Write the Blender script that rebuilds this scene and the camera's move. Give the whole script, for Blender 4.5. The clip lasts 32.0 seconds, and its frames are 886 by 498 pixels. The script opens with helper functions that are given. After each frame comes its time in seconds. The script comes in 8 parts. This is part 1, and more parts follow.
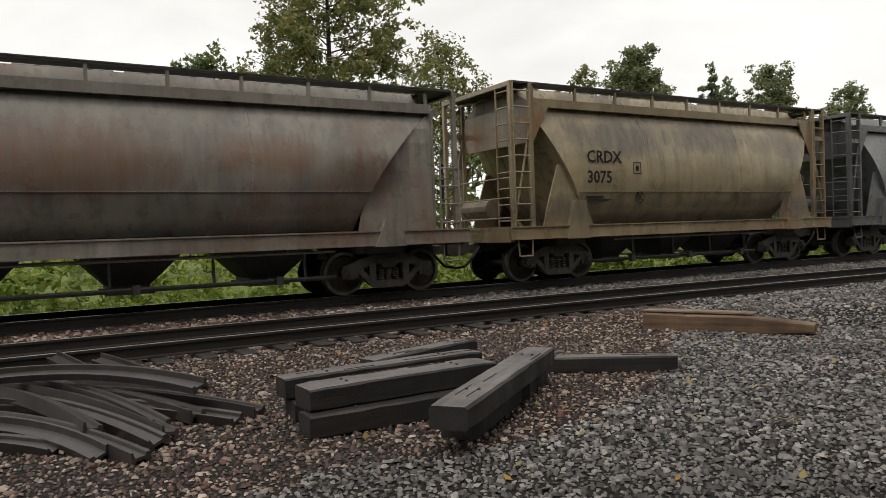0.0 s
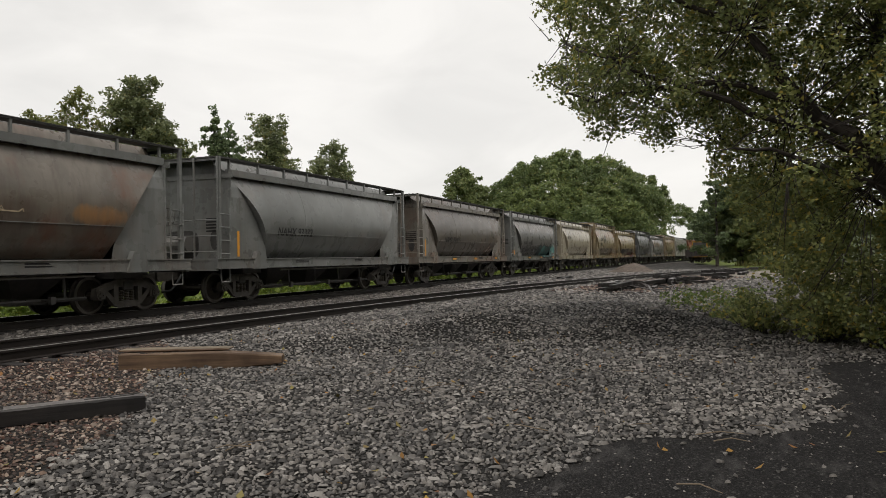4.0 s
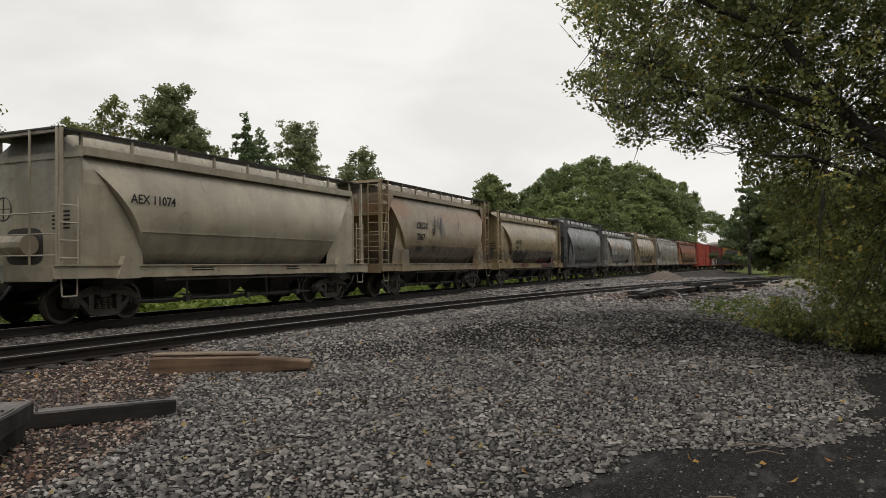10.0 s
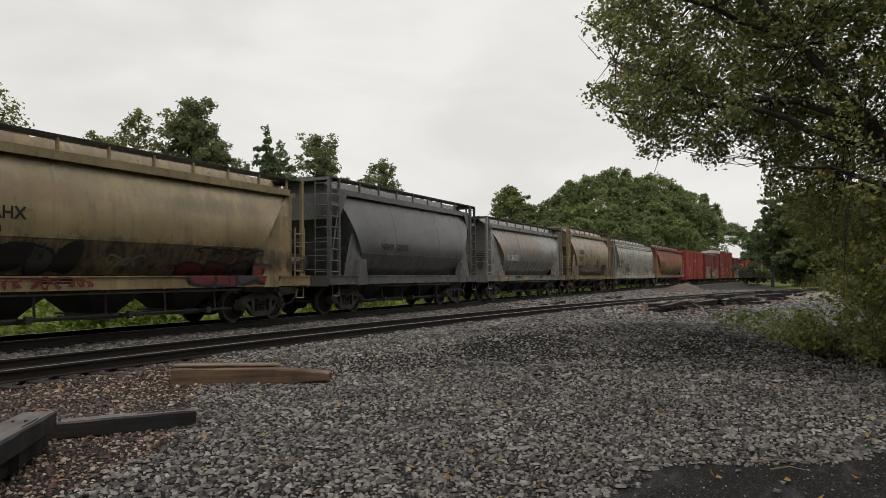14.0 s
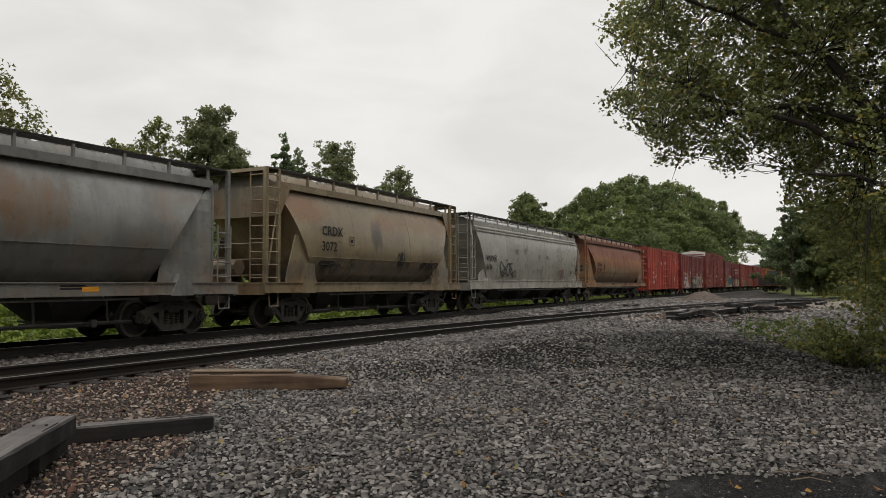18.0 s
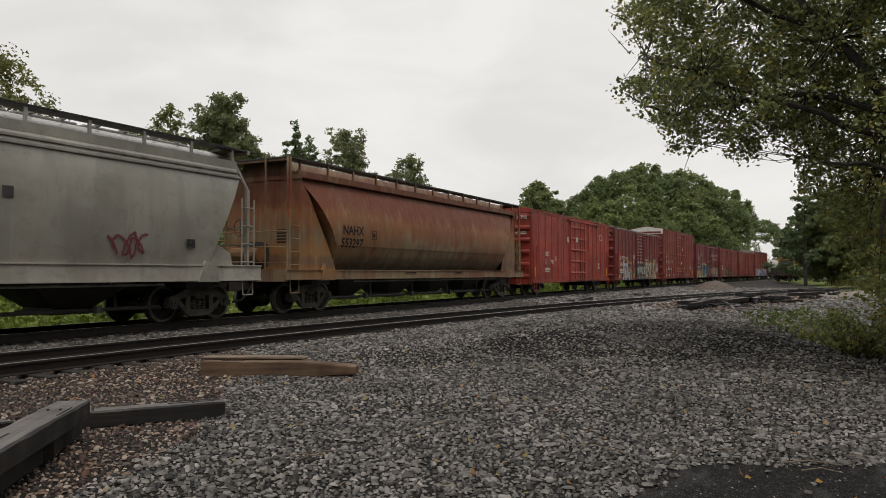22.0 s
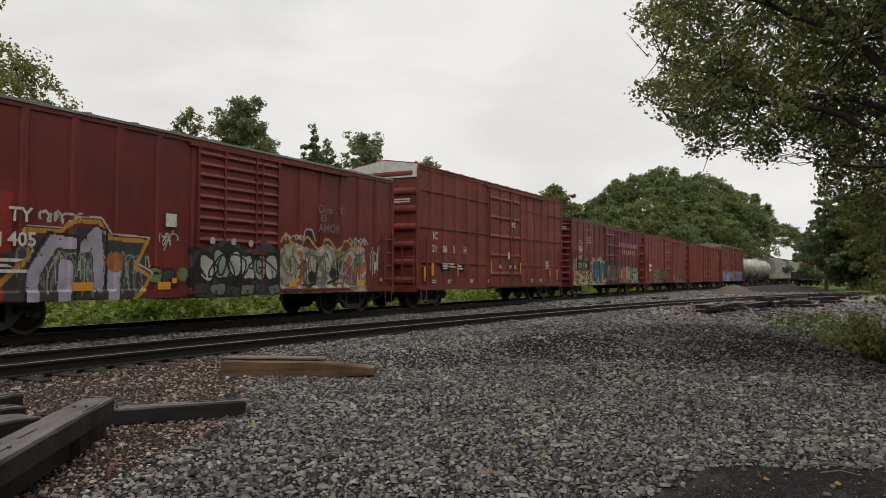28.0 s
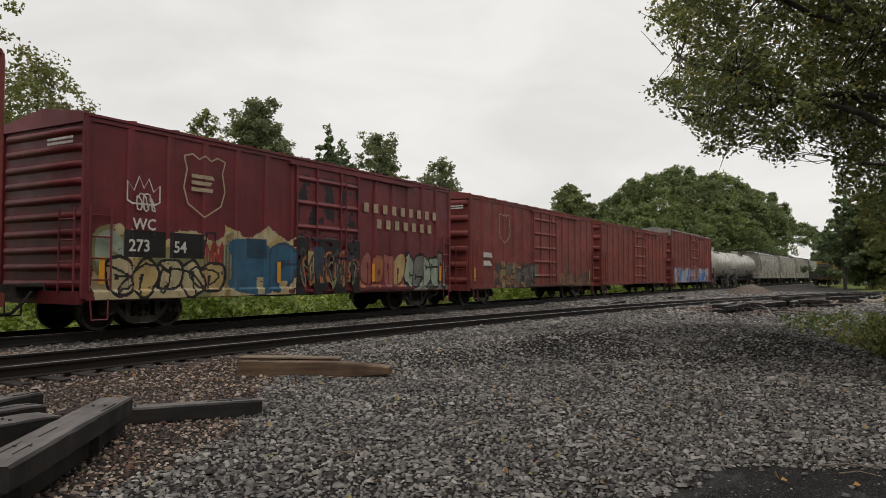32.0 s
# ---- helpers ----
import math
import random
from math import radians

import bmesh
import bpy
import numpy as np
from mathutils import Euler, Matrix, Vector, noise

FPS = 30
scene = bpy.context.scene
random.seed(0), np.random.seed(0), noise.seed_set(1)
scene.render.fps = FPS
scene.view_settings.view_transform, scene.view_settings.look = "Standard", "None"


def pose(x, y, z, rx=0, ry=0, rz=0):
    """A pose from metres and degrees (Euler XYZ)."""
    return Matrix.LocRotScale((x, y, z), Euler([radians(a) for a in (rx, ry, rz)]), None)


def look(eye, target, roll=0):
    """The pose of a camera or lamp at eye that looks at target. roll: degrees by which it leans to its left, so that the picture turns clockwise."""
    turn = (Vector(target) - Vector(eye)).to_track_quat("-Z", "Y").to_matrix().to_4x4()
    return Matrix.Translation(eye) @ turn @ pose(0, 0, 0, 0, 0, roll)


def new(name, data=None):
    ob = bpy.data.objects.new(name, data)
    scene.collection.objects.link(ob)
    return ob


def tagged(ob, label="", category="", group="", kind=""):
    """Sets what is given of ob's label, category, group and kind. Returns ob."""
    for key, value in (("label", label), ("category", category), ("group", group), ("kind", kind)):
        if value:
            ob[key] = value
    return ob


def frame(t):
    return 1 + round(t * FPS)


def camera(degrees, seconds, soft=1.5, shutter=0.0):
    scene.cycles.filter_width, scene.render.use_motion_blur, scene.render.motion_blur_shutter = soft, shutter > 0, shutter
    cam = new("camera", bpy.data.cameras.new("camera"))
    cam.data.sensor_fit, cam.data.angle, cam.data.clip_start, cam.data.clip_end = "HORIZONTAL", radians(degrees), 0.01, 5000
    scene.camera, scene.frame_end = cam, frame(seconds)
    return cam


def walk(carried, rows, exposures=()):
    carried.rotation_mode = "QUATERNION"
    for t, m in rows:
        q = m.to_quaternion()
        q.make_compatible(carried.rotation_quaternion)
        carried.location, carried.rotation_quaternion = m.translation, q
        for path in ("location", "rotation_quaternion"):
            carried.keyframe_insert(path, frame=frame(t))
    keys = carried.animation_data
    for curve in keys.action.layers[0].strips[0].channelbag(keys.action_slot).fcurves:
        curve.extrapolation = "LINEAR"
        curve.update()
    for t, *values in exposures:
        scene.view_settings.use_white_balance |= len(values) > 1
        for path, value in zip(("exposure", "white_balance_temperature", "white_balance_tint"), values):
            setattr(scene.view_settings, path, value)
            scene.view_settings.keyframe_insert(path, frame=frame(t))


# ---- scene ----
cam = camera(62.5, 32.0, soft=0.9)
PATH = [
    (0, (0.295, -0.015, 1.547), (1.32, 1.702, 1.505), -2.0),
    (0.5, (0.381, -0.134, 1.549), (1.827, 1.245, 1.48), -0.4),
    (1, (0.388, -0.267, 1.551), (1.971, 0.953, 1.474), -0.6),
    (1.5, (0.364, -0.352, 1.553), (2.024, 0.76, 1.467), -1.0),
    (2, (0.379, -0.381, 1.555), (2.128, 0.586, 1.479), -1.0),
    (2.5, (0.432, -0.356, 1.562), (2.225, 0.529, 1.496), -0.9),
    (3, (0.435, -0.363, 1.561), (2.253, 0.469, 1.523), -1.1),
    (3.5, (0.41, -0.369, 1.553), (2.256, 0.4, 1.566), -1.1),
    (4, (0.393, -0.373, 1.548), (2.253, 0.364, 1.574), -0.9),
    (4.5, (0.406, -0.37, 1.551), (2.265, 0.366, 1.587), -1.0),
    (6.5, (0.405, -0.37, 1.551), (2.251, 0.4, 1.588), -1.1),
    (7, (0.414, -0.368, 1.554), (2.256, 0.41, 1.585), -1.0),
    (7.5, (0.413, -0.368, 1.554), (2.256, 0.409, 1.595), -0.9),
    (8, (0.415, -0.367, 1.554), (2.253, 0.421, 1.596), -0.9),
    (8.5, (0.412, -0.368, 1.553), (2.249, 0.423, 1.592), -0.9),
    (9, (0.415, -0.367, 1.555), (2.25, 0.428, 1.591), -0.9),
    (9.5, (0.416, -0.367, 1.555), (2.247, 0.436, 1.592), -0.9),
    (10, (0.406, -0.369, 1.551), (2.235, 0.438, 1.596), -0.6),
    (10.5, (0.407, -0.369, 1.552), (2.226, 0.459, 1.617), -0.5),
    (11, (0.413, -0.368, 1.553), (2.227, 0.47, 1.625), -0.6),
    (11.5, (0.408, -0.369, 1.552), (2.22, 0.472, 1.632), -0.6),
    (12, (0.4, -0.371, 1.55), (2.21, 0.475, 1.634), -0.4),
    (12.5, (0.405, -0.369, 1.552), (2.215, 0.476, 1.646), -0.5),
    (13, (0.406, -0.369, 1.552), (2.211, 0.488, 1.64), -0.5),
    (13.5, (0.403, -0.37, 1.55), (2.209, 0.483, 1.635), -0.4),
    (14, (0.411, -0.368, 1.553), (2.217, 0.486, 1.631), -0.5),
    (14.5, (0.407, -0.369, 1.551), (2.21, 0.493, 1.631), -0.4),
    (16.5, (0.401, -0.37, 1.55), (2.192, 0.516, 1.639), -0.7),
    (17, (0.409, -0.369, 1.552), (2.195, 0.526, 1.65), -0.8),
    (17.5, (0.411, -0.368, 1.553), (2.196, 0.528, 1.647), -0.4),
    (18, (0.407, -0.369, 1.552), (2.193, 0.525, 1.65), -0.3),
    (18.5, (0.398, -0.371, 1.549), (2.184, 0.524, 1.641), -0.1),
    (19, (0.404, -0.37, 1.551), (2.193, 0.521, 1.63), -0.1),
    (19.5, (0.405, -0.37, 1.551), (2.193, 0.524, 1.624), -0.1),
    (20, (0.402, -0.37, 1.551), (2.185, 0.533, 1.625), 0.0),
    (20.5, (0.406, -0.37, 1.552), (2.186, 0.539, 1.623), 0.1),
    (21, (0.406, -0.369, 1.552), (2.184, 0.543, 1.618), 0.1),
    (21.5, (0.407, -0.369, 1.553), (2.185, 0.544, 1.622), 0.0),
    (22, (0.411, -0.368, 1.553), (2.185, 0.553, 1.618), 0.0),
    (22.5, (0.409, -0.369, 1.553), (2.182, 0.554, 1.632), -0.0),
    (23, (0.409, -0.369, 1.553), (2.178, 0.561, 1.627), 0.0),
    (23.5, (0.4, -0.371, 1.55), (2.17, 0.558, 1.612), -0.2),
    (24, (0.4, -0.371, 1.55), (2.171, 0.556, 1.618), -0.2),
    (24.5, (0.393, -0.372, 1.548), (2.167, 0.549, 1.617), -0.2),
    (25, (0.375, -0.376, 1.542), (2.138, 0.564, 1.621), -0.6),
    (25.5, (0.363, -0.379, 1.538), (2.117, 0.58, 1.602), -0.4),
    (27.5, (0.348, -0.382, 1.533), (2.092, 0.594, 1.607), 0.1),
    (28, (0.348, -0.382, 1.533), (2.1, 0.579, 1.607), 0.2),
    (28.5, (0.335, -0.385, 1.529), (2.088, 0.574, 1.601), 0.2),
    (29, (0.343, -0.384, 1.532), (2.098, 0.574, 1.598), 0.3),
    (29.5, (0.355, -0.381, 1.535), (2.109, 0.578, 1.602), 0.2),
    (30, (0.355, -0.381, 1.536), (2.11, 0.577, 1.606), 0.3),
    (30.5, (0.343, -0.384, 1.532), (2.097, 0.576, 1.594), 0.3),
    (31, (0.353, -0.381, 1.535), (2.102, 0.587, 1.595), 0.2),
    (31.5, (0.347, -0.383, 1.533), (2.083, 0.608, 1.601), 0.1),
    (32, (0.34, -0.385, 1.53), (2.073, 0.611, 1.604), 0.1),
]
walk(cam, [(t, look(eye, target, roll)) for t, eye, target, roll in PATH],
     exposures=[(0, 0.34), (1, 0.30), (2, 0.25), (4, 0.20), (9, 0.18), (12, 0.08), (14, 0.05), (32, 0.06)])

# ---- measures of the place ----
RAIL_MAIN, RAIL_SIDE = 0.35, 0.25      # heights of the two tracks' rail heads
MAIN_Y, SIDE_Y = 14.55, 10.85          # centre lines where they run straight
GAUGE = 1.505


def main_line(x):
    """Centre line of the far track: straight, with an easy kink and a slow bend to the right."""
    d = (min(max(x, 14.0), 30.0) - 14.0) ** 2 * 0.0088 / 32.0
    return MAIN_Y - d - 0.0088 * max(0.0, x - 30.0) - max(0.0, x - 45.0) ** 2 / 3600.0


def side_line(x):
    """Centre line of the near track: it swings away through a turnout bend."""
    return SIDE_Y - max(0.0, x - 2.0) ** 2 / 410.0


def heading(line, x):
    return math.degrees(math.atan2(line(x + 0.5) - line(x - 0.5), 1.0))


def smooth(a, b, x):
    t = min(1.0, max(0.0, (x - a) / (b - a)))
    return t * t * (3 - 2 * t)


# ---- world and sun ----
world = bpy.data.worlds.new("overcast_sky")
scene.world = world
world.use_nodes = True
wn, wl = world.node_tree.nodes, world.node_tree.links
wn.clear()
w_out = wn.new("ShaderNodeOutputWorld")
w_bg = wn.new("ShaderNodeBackground")
w_sky = wn.new("ShaderNodeTexSky")
w_sky.sky_type, w_sky.sun_disc = "NISHITA", False
w_sky.sun_elevation, w_sky.sun_rotation = radians(63), radians(230)
w_dim = wn.new("ShaderNodeVectorMath")
w_dim.operation = "SCALE"
w_dim.inputs["Scale"].default_value = 0.1
w_co = wn.new("ShaderNodeTexCoord")
w_map = wn.new("ShaderNodeMapping")
w_map.inputs["Scale"].default_value = (1.0, 1.0, 2.6)
w_noise = wn.new("ShaderNodeTexNoise")
w_noise.inputs["Scale"].default_value = 4.2
w_noise.inputs["Detail"].default_value = 6.0
w_noise.inputs["Roughness"].default_value = 0.5
w_noise.inputs["Distortion"].default_value = 0.5
w_ramp = wn.new("ShaderNodeValToRGB")
w_ramp.color_ramp.elements[0].position = 0.34
w_ramp.color_ramp.elements[0].color = (0.75, 0.73, 0.70, 1)
w_ramp.color_ramp.elements[1].position = 0.68
w_ramp.color_ramp.elements[1].color = (0.875, 0.85, 0.812, 1)
w_mix = wn.new("ShaderNodeMix")
w_mix.data_type = "RGBA"
w_mix.inputs["Factor"].default_value = 0.94
wl.new(w_sky.outputs[0], w_dim.inputs[0])
wl.new(w_co.outputs["Generated"], w_map.inputs["Vector"])
wl.new(w_map.outputs[0], w_noise.inputs["Vector"])
wl.new(w_noise.outputs["Fac"], w_ramp.inputs["Fac"])
wl.new(w_dim.outputs[0], w_mix.inputs["A"])
wl.new(w_ramp.outputs["Color"], w_mix.inputs["B"])
wl.new(w_mix.outputs["Result"], w_bg.inputs["Color"])
w_bg.inputs["Strength"].default_value = 1.0
wl.new(w_bg.outputs[0], w_out.inputs[0])

sun = new("sun", bpy.data.lights.new("sun", "SUN"))
sun.data.energy, sun.data.angle, sun.data.color = 1.1, radians(25), (1.0, 0.96, 0.90)
sun.matrix_world = look((-13, -11, 34), (0, 0, 0))


# ---- materials ----
class Nodes:
    """Small wrapper to write node materials briefly."""

    def __init__(self, name):
        self.mat = bpy.data.materials.new(name)
        self.mat.use_nodes = True
        self.tree = self.mat.node_tree
        self.n, self.l = self.tree.nodes, self.tree.links
        self.bsdf = self.n["Principled BSDF"]
        self.co = self.n.new("ShaderNodeTexCoord")

    def coords(self, scale=(1, 1, 1), kind="Object", turn=0.0):
        m = self.n.new("ShaderNodeMapping")
        m.inputs["Scale"].default_value = scale
        m.inputs["Rotation"].default_value = (0, 0, turn)
        self.l.new(self.co.outputs[kind], m.inputs["Vector"])
        return m.outputs[0]

    def noise(self, scale, detail=4.0, vec=None, rough=0.55, distort=0.0):
        t = self.n.new("ShaderNodeTexNoise")
        t.inputs["Scale"].default_value = scale
        t.inputs["Detail"].default_value = detail
        t.inputs["Roughness"].default_value = rough
        t.inputs["Distortion"].default_value = distort
        self.l.new(vec if vec is not None else self.co.outputs["Object"], t.inputs["Vector"])
        return t.outputs["Fac"]

    def voronoi(self, scale, vec=None, feature="F1", out="Distance"):
        t = self.n.new("ShaderNodeTexVoronoi")
        t.feature = feature
        t.inputs["Scale"].default_value = scale
        self.l.new(vec if vec is not None else self.co.outputs["Object"], t.inputs["Vector"])
        return t.outputs[out]

    def ramp(self, fac, stops, mode="LINEAR"):
        r = self.n.new("ShaderNodeValToRGB")
        r.color_ramp.interpolation = mode
        e = r.color_ramp.elements
        while len(e) < len(stops):
            e.new(0.5)
        for el, (p, c) in zip(e, stops):
            el.position = p
            el.color = (*c, 1) if isinstance(c, tuple) else (c, c, c, 1)
        self.l.new(fac, r.inputs["Fac"])
        return r.outputs["Color"]

    def mix(self, fac, a, b, blend="MIX"):
        m = self.n.new("ShaderNodeMix")
        m.data_type, m.blend_type = "RGBA", blend
        for sock, v in (("Factor", fac), ("A", a), ("B", b)):
            if isinstance(v, (int, float)):
                if sock == "Factor":
                    m.inputs[sock].default_value = v
                else:
                    m.inputs[sock].default_value = (v, v, v, 1)
            elif isinstance(v, tuple):
                m.inputs[sock].default_value = (*v, 1)
            else:
                self.l.new(v, m.inputs[sock])
        return m.outputs["Result"]

    def math(self, op, a, b=0.0):
        m = self.n.new("ShaderNodeMath")
        m.operation = op
        for i, v in enumerate((a, b)):
            if isinstance(v, (int, float)):
                m.inputs[i].default_value = v
            else:
                self.l.new(v, m.inputs[i])
        return m.outputs[0]

    def axis(self, which, kind="Object"):
        s = self.n.new("ShaderNodeSeparateXYZ")
        self.l.new(self.co.outputs[kind], s.inputs[0])
        return s.outputs[which]

    def random(self):
        o = self.n.new("ShaderNodeObjectInfo")
        return o.outputs["Random"]

    def island(self):
        g = self.n.new("ShaderNodeNewGeometry")
        return g.outputs["Random Per Island"]

    def finish(self, color, rough=0.6, bump=None, strength=0.3, distance=0.02, metal=0.0, spec=None):
        for sock, v in (("Base Color", color), ("Roughness", rough), ("Metallic", metal)):
            if isinstance(v, (int, float)):
                self.bsdf.inputs[sock].default_value = v
            elif isinstance(v, tuple):
                self.bsdf.inputs[sock].default_value = (*v, 1)
            else:
                self.l.new(v, self.bsdf.inputs[sock])
        if spec is not None:
            self.bsdf.inputs["Specular IOR Level"].default_value = spec
        if bump is not None:
            b = self.n.new("ShaderNodeBump")
            b.inputs["Strength"].default_value = strength
            b.inputs["Distance"].default_value = distance
            self.l.new(bump, b.inputs["Height"])
            self.l.new(b.outputs[0], self.bsdf.inputs["Normal"])
        return self.mat


def scaled(c, k):
    return tuple(min(1.0, v * k) for v in c)


def sprayed(m, col, zones):
    """Graffiti on a car's near side: fields of spray paint with dark drawn lines and ragged upper edges."""
    x, y, z = m.axis("X"), m.axis("Y"), m.axis("Z")
    wob = m.math("SUBTRACT", m.noise(1.6, 5, None, 0.6), 0.5)
    near = m.math("LESS_THAN", y, -0.9)
    warp = m.n.new("ShaderNodeVectorMath")
    warp.operation = "ADD"
    ns = m.n.new("ShaderNodeTexNoise")
    ns.inputs["Scale"].default_value = 1.4
    ns.inputs["Detail"].default_value = 1.0
    sc = m.n.new("ShaderNodeVectorMath")
    sc.operation = "SCALE"
    sc.inputs["Scale"].default_value = 1.5
    flat = m.coords((1, 0.05, 1))
    m.l.new(flat, ns.inputs["Vector"])
    m.l.new(ns.outputs["Color"], sc.inputs[0])
    m.l.new(flat, warp.inputs[0])
    m.l.new(sc.outputs[0], warp.inputs[1])
    for x0, x1, z0, z1, colours, scale, line in zones:
        xx = m.math("ADD", x, m.math("MULTIPLY", wob, 0.5))
        zz = m.math("ADD", z, m.math("MULTIPLY", wob, 0.9))
        mask = near
        for op, v, lim in (("GREATER_THAN", xx, x0), ("LESS_THAN", xx, x1), ("GREATER_THAN", z, z0), ("LESS_THAN", zz, z1)):
            mask = m.math("MULTIPLY", mask, m.math(op, v, lim))
        cell = m.n.new("ShaderNodeSeparateColor")
        m.l.new(m.voronoi(scale * 1.55, warp.outputs[0], out="Color"), cell.inputs[0])
        n = len(colours)
        fill = m.ramp(cell.outputs[0], [(i / n, c) for i, c in enumerate(colours)], "CONSTANT")
        edge = m.voronoi(scale * 1.55, warp.outputs[0], "DISTANCE_TO_EDGE")
        fill = m.mix(m.ramp(edge, [(0.03, 1.0), (0.055, 0.0)]), fill, line)
        fine = m.voronoi(scale * 3.6, warp.outputs[0], "DISTANCE_TO_EDGE")
        fill = m.mix(m.ramp(fine, [(0.02, 0.75), (0.05, 0.0)]), fill, line)
        worn = m.noise(3.5, 6, None, 0.65)
        mask = m.math("MULTIPLY", mask, m.ramp(worn, [(0.28, 0.35), (0.45, 0.95)]))
        col = m.mix(mask, col, fill)
    return col


def paint(name, base, stain=None, rust=(0.13, 0.055, 0.028), rusty=0.35, grime=0.35, rough=0.31, zones=(), blooms=(), patchy=0.45):
    """Weathered railcar paint: blotches, vertical streaks, rust blooms, dust."""
    m = Nodes(name)
    stain = stain or scaled(base, 0.45)
    blotch = m.noise(0.55, 5, m.coords((1, 1, 1.6)), 0.6)
    col = m.mix(m.ramp(blotch, [(0.38, 0.0), (0.62, 1.0)]), base, scaled(base, 0.68))
    patch = m.noise(1.0, 4, m.coords((1.6, 1.6, 0.35)), 0.5)
    col = m.mix(m.ramp(patch, [(0.50, 0.0), (0.56, patchy)]), col, scaled(base, 0.58))
    streak = m.noise(1.0, 6, m.coords((5.5, 5.5, 0.28)), 0.62)
    col = m.mix(m.math("MULTIPLY", m.ramp(streak, [(0.48, 0.0), (0.72, 1.0)]), grime), col, stain)
    bloom = m.noise(0.42, 7, m.coords((1, 1, 0.8)), 0.66, 0.3)
    run = m.noise(1.0, 5, m.coords((7, 7, 0.5)), 0.6)
    both = m.math("MULTIPLY", m.ramp(bloom, [(0.52, 0.0), (0.64, 1.0)]), m.ramp(run, [(0.3, 0.35), (0.62, 1.0)]))
    col = m.mix(m.math("MULTIPLY", both, rusty), col, rust)
    speck = m.noise(22, 3)
    col = m.mix(m.ramp(speck, [(0.62, 0.0), (0.75, 0.5)]), col, stain)
    for bx, bz, rx, rz, tint, much in blooms:      # stains at set places; full-length low ones also hold painted undercurve shade
        px = m.math("DIVIDE", m.math("SUBTRACT", m.axis("X"), bx), rx)
        pz = m.math("DIVIDE", m.math("SUBTRACT", m.axis("Z"), bz), rz)
        d2 = m.math("ADD", m.math("MULTIPLY", px, px), m.math("MULTIPLY", pz, pz))
        d2 = m.math("ADD", m.math("MULTIPLY", d2, 1.0), m.math("MULTIPLY", m.math("SUBTRACT", m.noise(1.6, 8, m.coords((2.2, 1, 0.55)), 0.7), 0.5), 3.4))
        col = m.mix(m.math("MULTIPLY", m.ramp(d2, [(0.2, 1.0), (0.9, 0.3), (1.5, 0.0)]), m.math("MULTIPLY", m.ramp(run, [(0.3, 0.5), (0.6, 1.0)]), much)), col, tint)
    if zones:
        col = sprayed(m, col, zones)
    r = m.ramp(m.noise(2.2, 5), [(0.3, rough - 0.10), (0.75, rough + 0.12)])
    return m.finish(col, r, m.noise(1.3, 4), 0.18, 0.03, spec=0.45)


def wood(name, base, dark, grain=1.0, rough=0.7):
    m = Nodes(name)
    g = m.noise(1.0, 8, m.coords((1.2, 26 * grain, 26 * grain)), 0.65)
    blot = m.noise(2.1, 5)
    col = m.mix(m.ramp(g, [(0.32, 0.0), (0.68, 1.0)]), base, dark)
    col = m.mix(m.ramp(blot, [(0.4, 0.0), (0.7, 0.65)]), col, scaled(dark, 0.7))
    return m.finish(col, m.ramp(blot, [(0.3, rough - 0.25), (0.7, rough + 0.15)]), g, 0.5, 0.01)


def plain(name, base, rough=0.6, metal=0.0, vary=0.25, scale=6.0, bump=0.15):
    m = Nodes(name)
    col = m.mix(m.ramp(m.noise(scale, 5), [(0.35, 0.0), (0.68, 1.0)]), base, scaled(base, 1 - vary))
    return m.finish(col, rough, m.noise(scale * 4, 3), bump, 0.01, metal)


def leaf_material(name, light, dark, warm=None, amount=0.06, drift=0.35):
    m = Nodes(name)
    k = m.island()
    col = m.mix(k, dark, light)
    if warm:
        col = m.mix(m.math("GREATER_THAN", m.math("FRACT", m.math("MULTIPLY", k, 37.0)), 1 - amount), col, warm)
    big = m.noise(drift, 3)
    col = m.mix(m.ramp(big, [(0.40, 0.0), (0.62, 0.6)]), col, dark)
    mat = m.finish(col, 0.5)
    m.bsdf.inputs["Subsurface Weight"].default_value = 0.0
    tr = m.n.new("ShaderNodeBsdfTranslucent")
    m.l.new(col, tr.inputs["Color"])
    ad = m.n.new("ShaderNodeMixShader")
    ad.inputs[0].default_value = 0.48
    m.l.new(m.bsdf.outputs[0], ad.inputs[1])
    m.l.new(tr.outputs[0], ad.inputs[2])
    m.l.new(ad.outputs[0], m.n["Material Output"].inputs["Surface"])
    return mat


M = {}
M["black"] = plain("black_steel", (0.058, 0.054, 0.051), 0.65, 0.0, 0.4, 5)
M["iron"] = plain("grimy_cast_iron", (0.085, 0.074, 0.064), 0.6, 0.1, 0.5, 7)
M["spring"] = plain("dusty_spring_steel", (0.11, 0.095, 0.08), 0.6, 0.1, 0.45, 9)
M["wheel"] = plain("brown_wheel_steel", (0.055, 0.045, 0.038), 0.55, 0.4, 0.4, 8)
M["rim"] = plain("worn_grey_wheel_rim", (0.17, 0.155, 0.14), 0.45, 0.5, 0.35, 6)
M["rubber"] = plain("black_hose_rubber", (0.02, 0.02, 0.02), 0.7)
M["pipe"] = plain("weathered_pale_pipe", (0.30, 0.285, 0.265), 0.45, 0.2, 0.4, 3)
M["letter_dark"] = plain("faded_black_lettering", (0.012, 0.011, 0.011), 0.95, 0, 0.5, 9)
M["letter_white"] = plain("faded_white_lettering", (0.70, 0.67, 0.62), 0.7, 0, 0.35, 9)
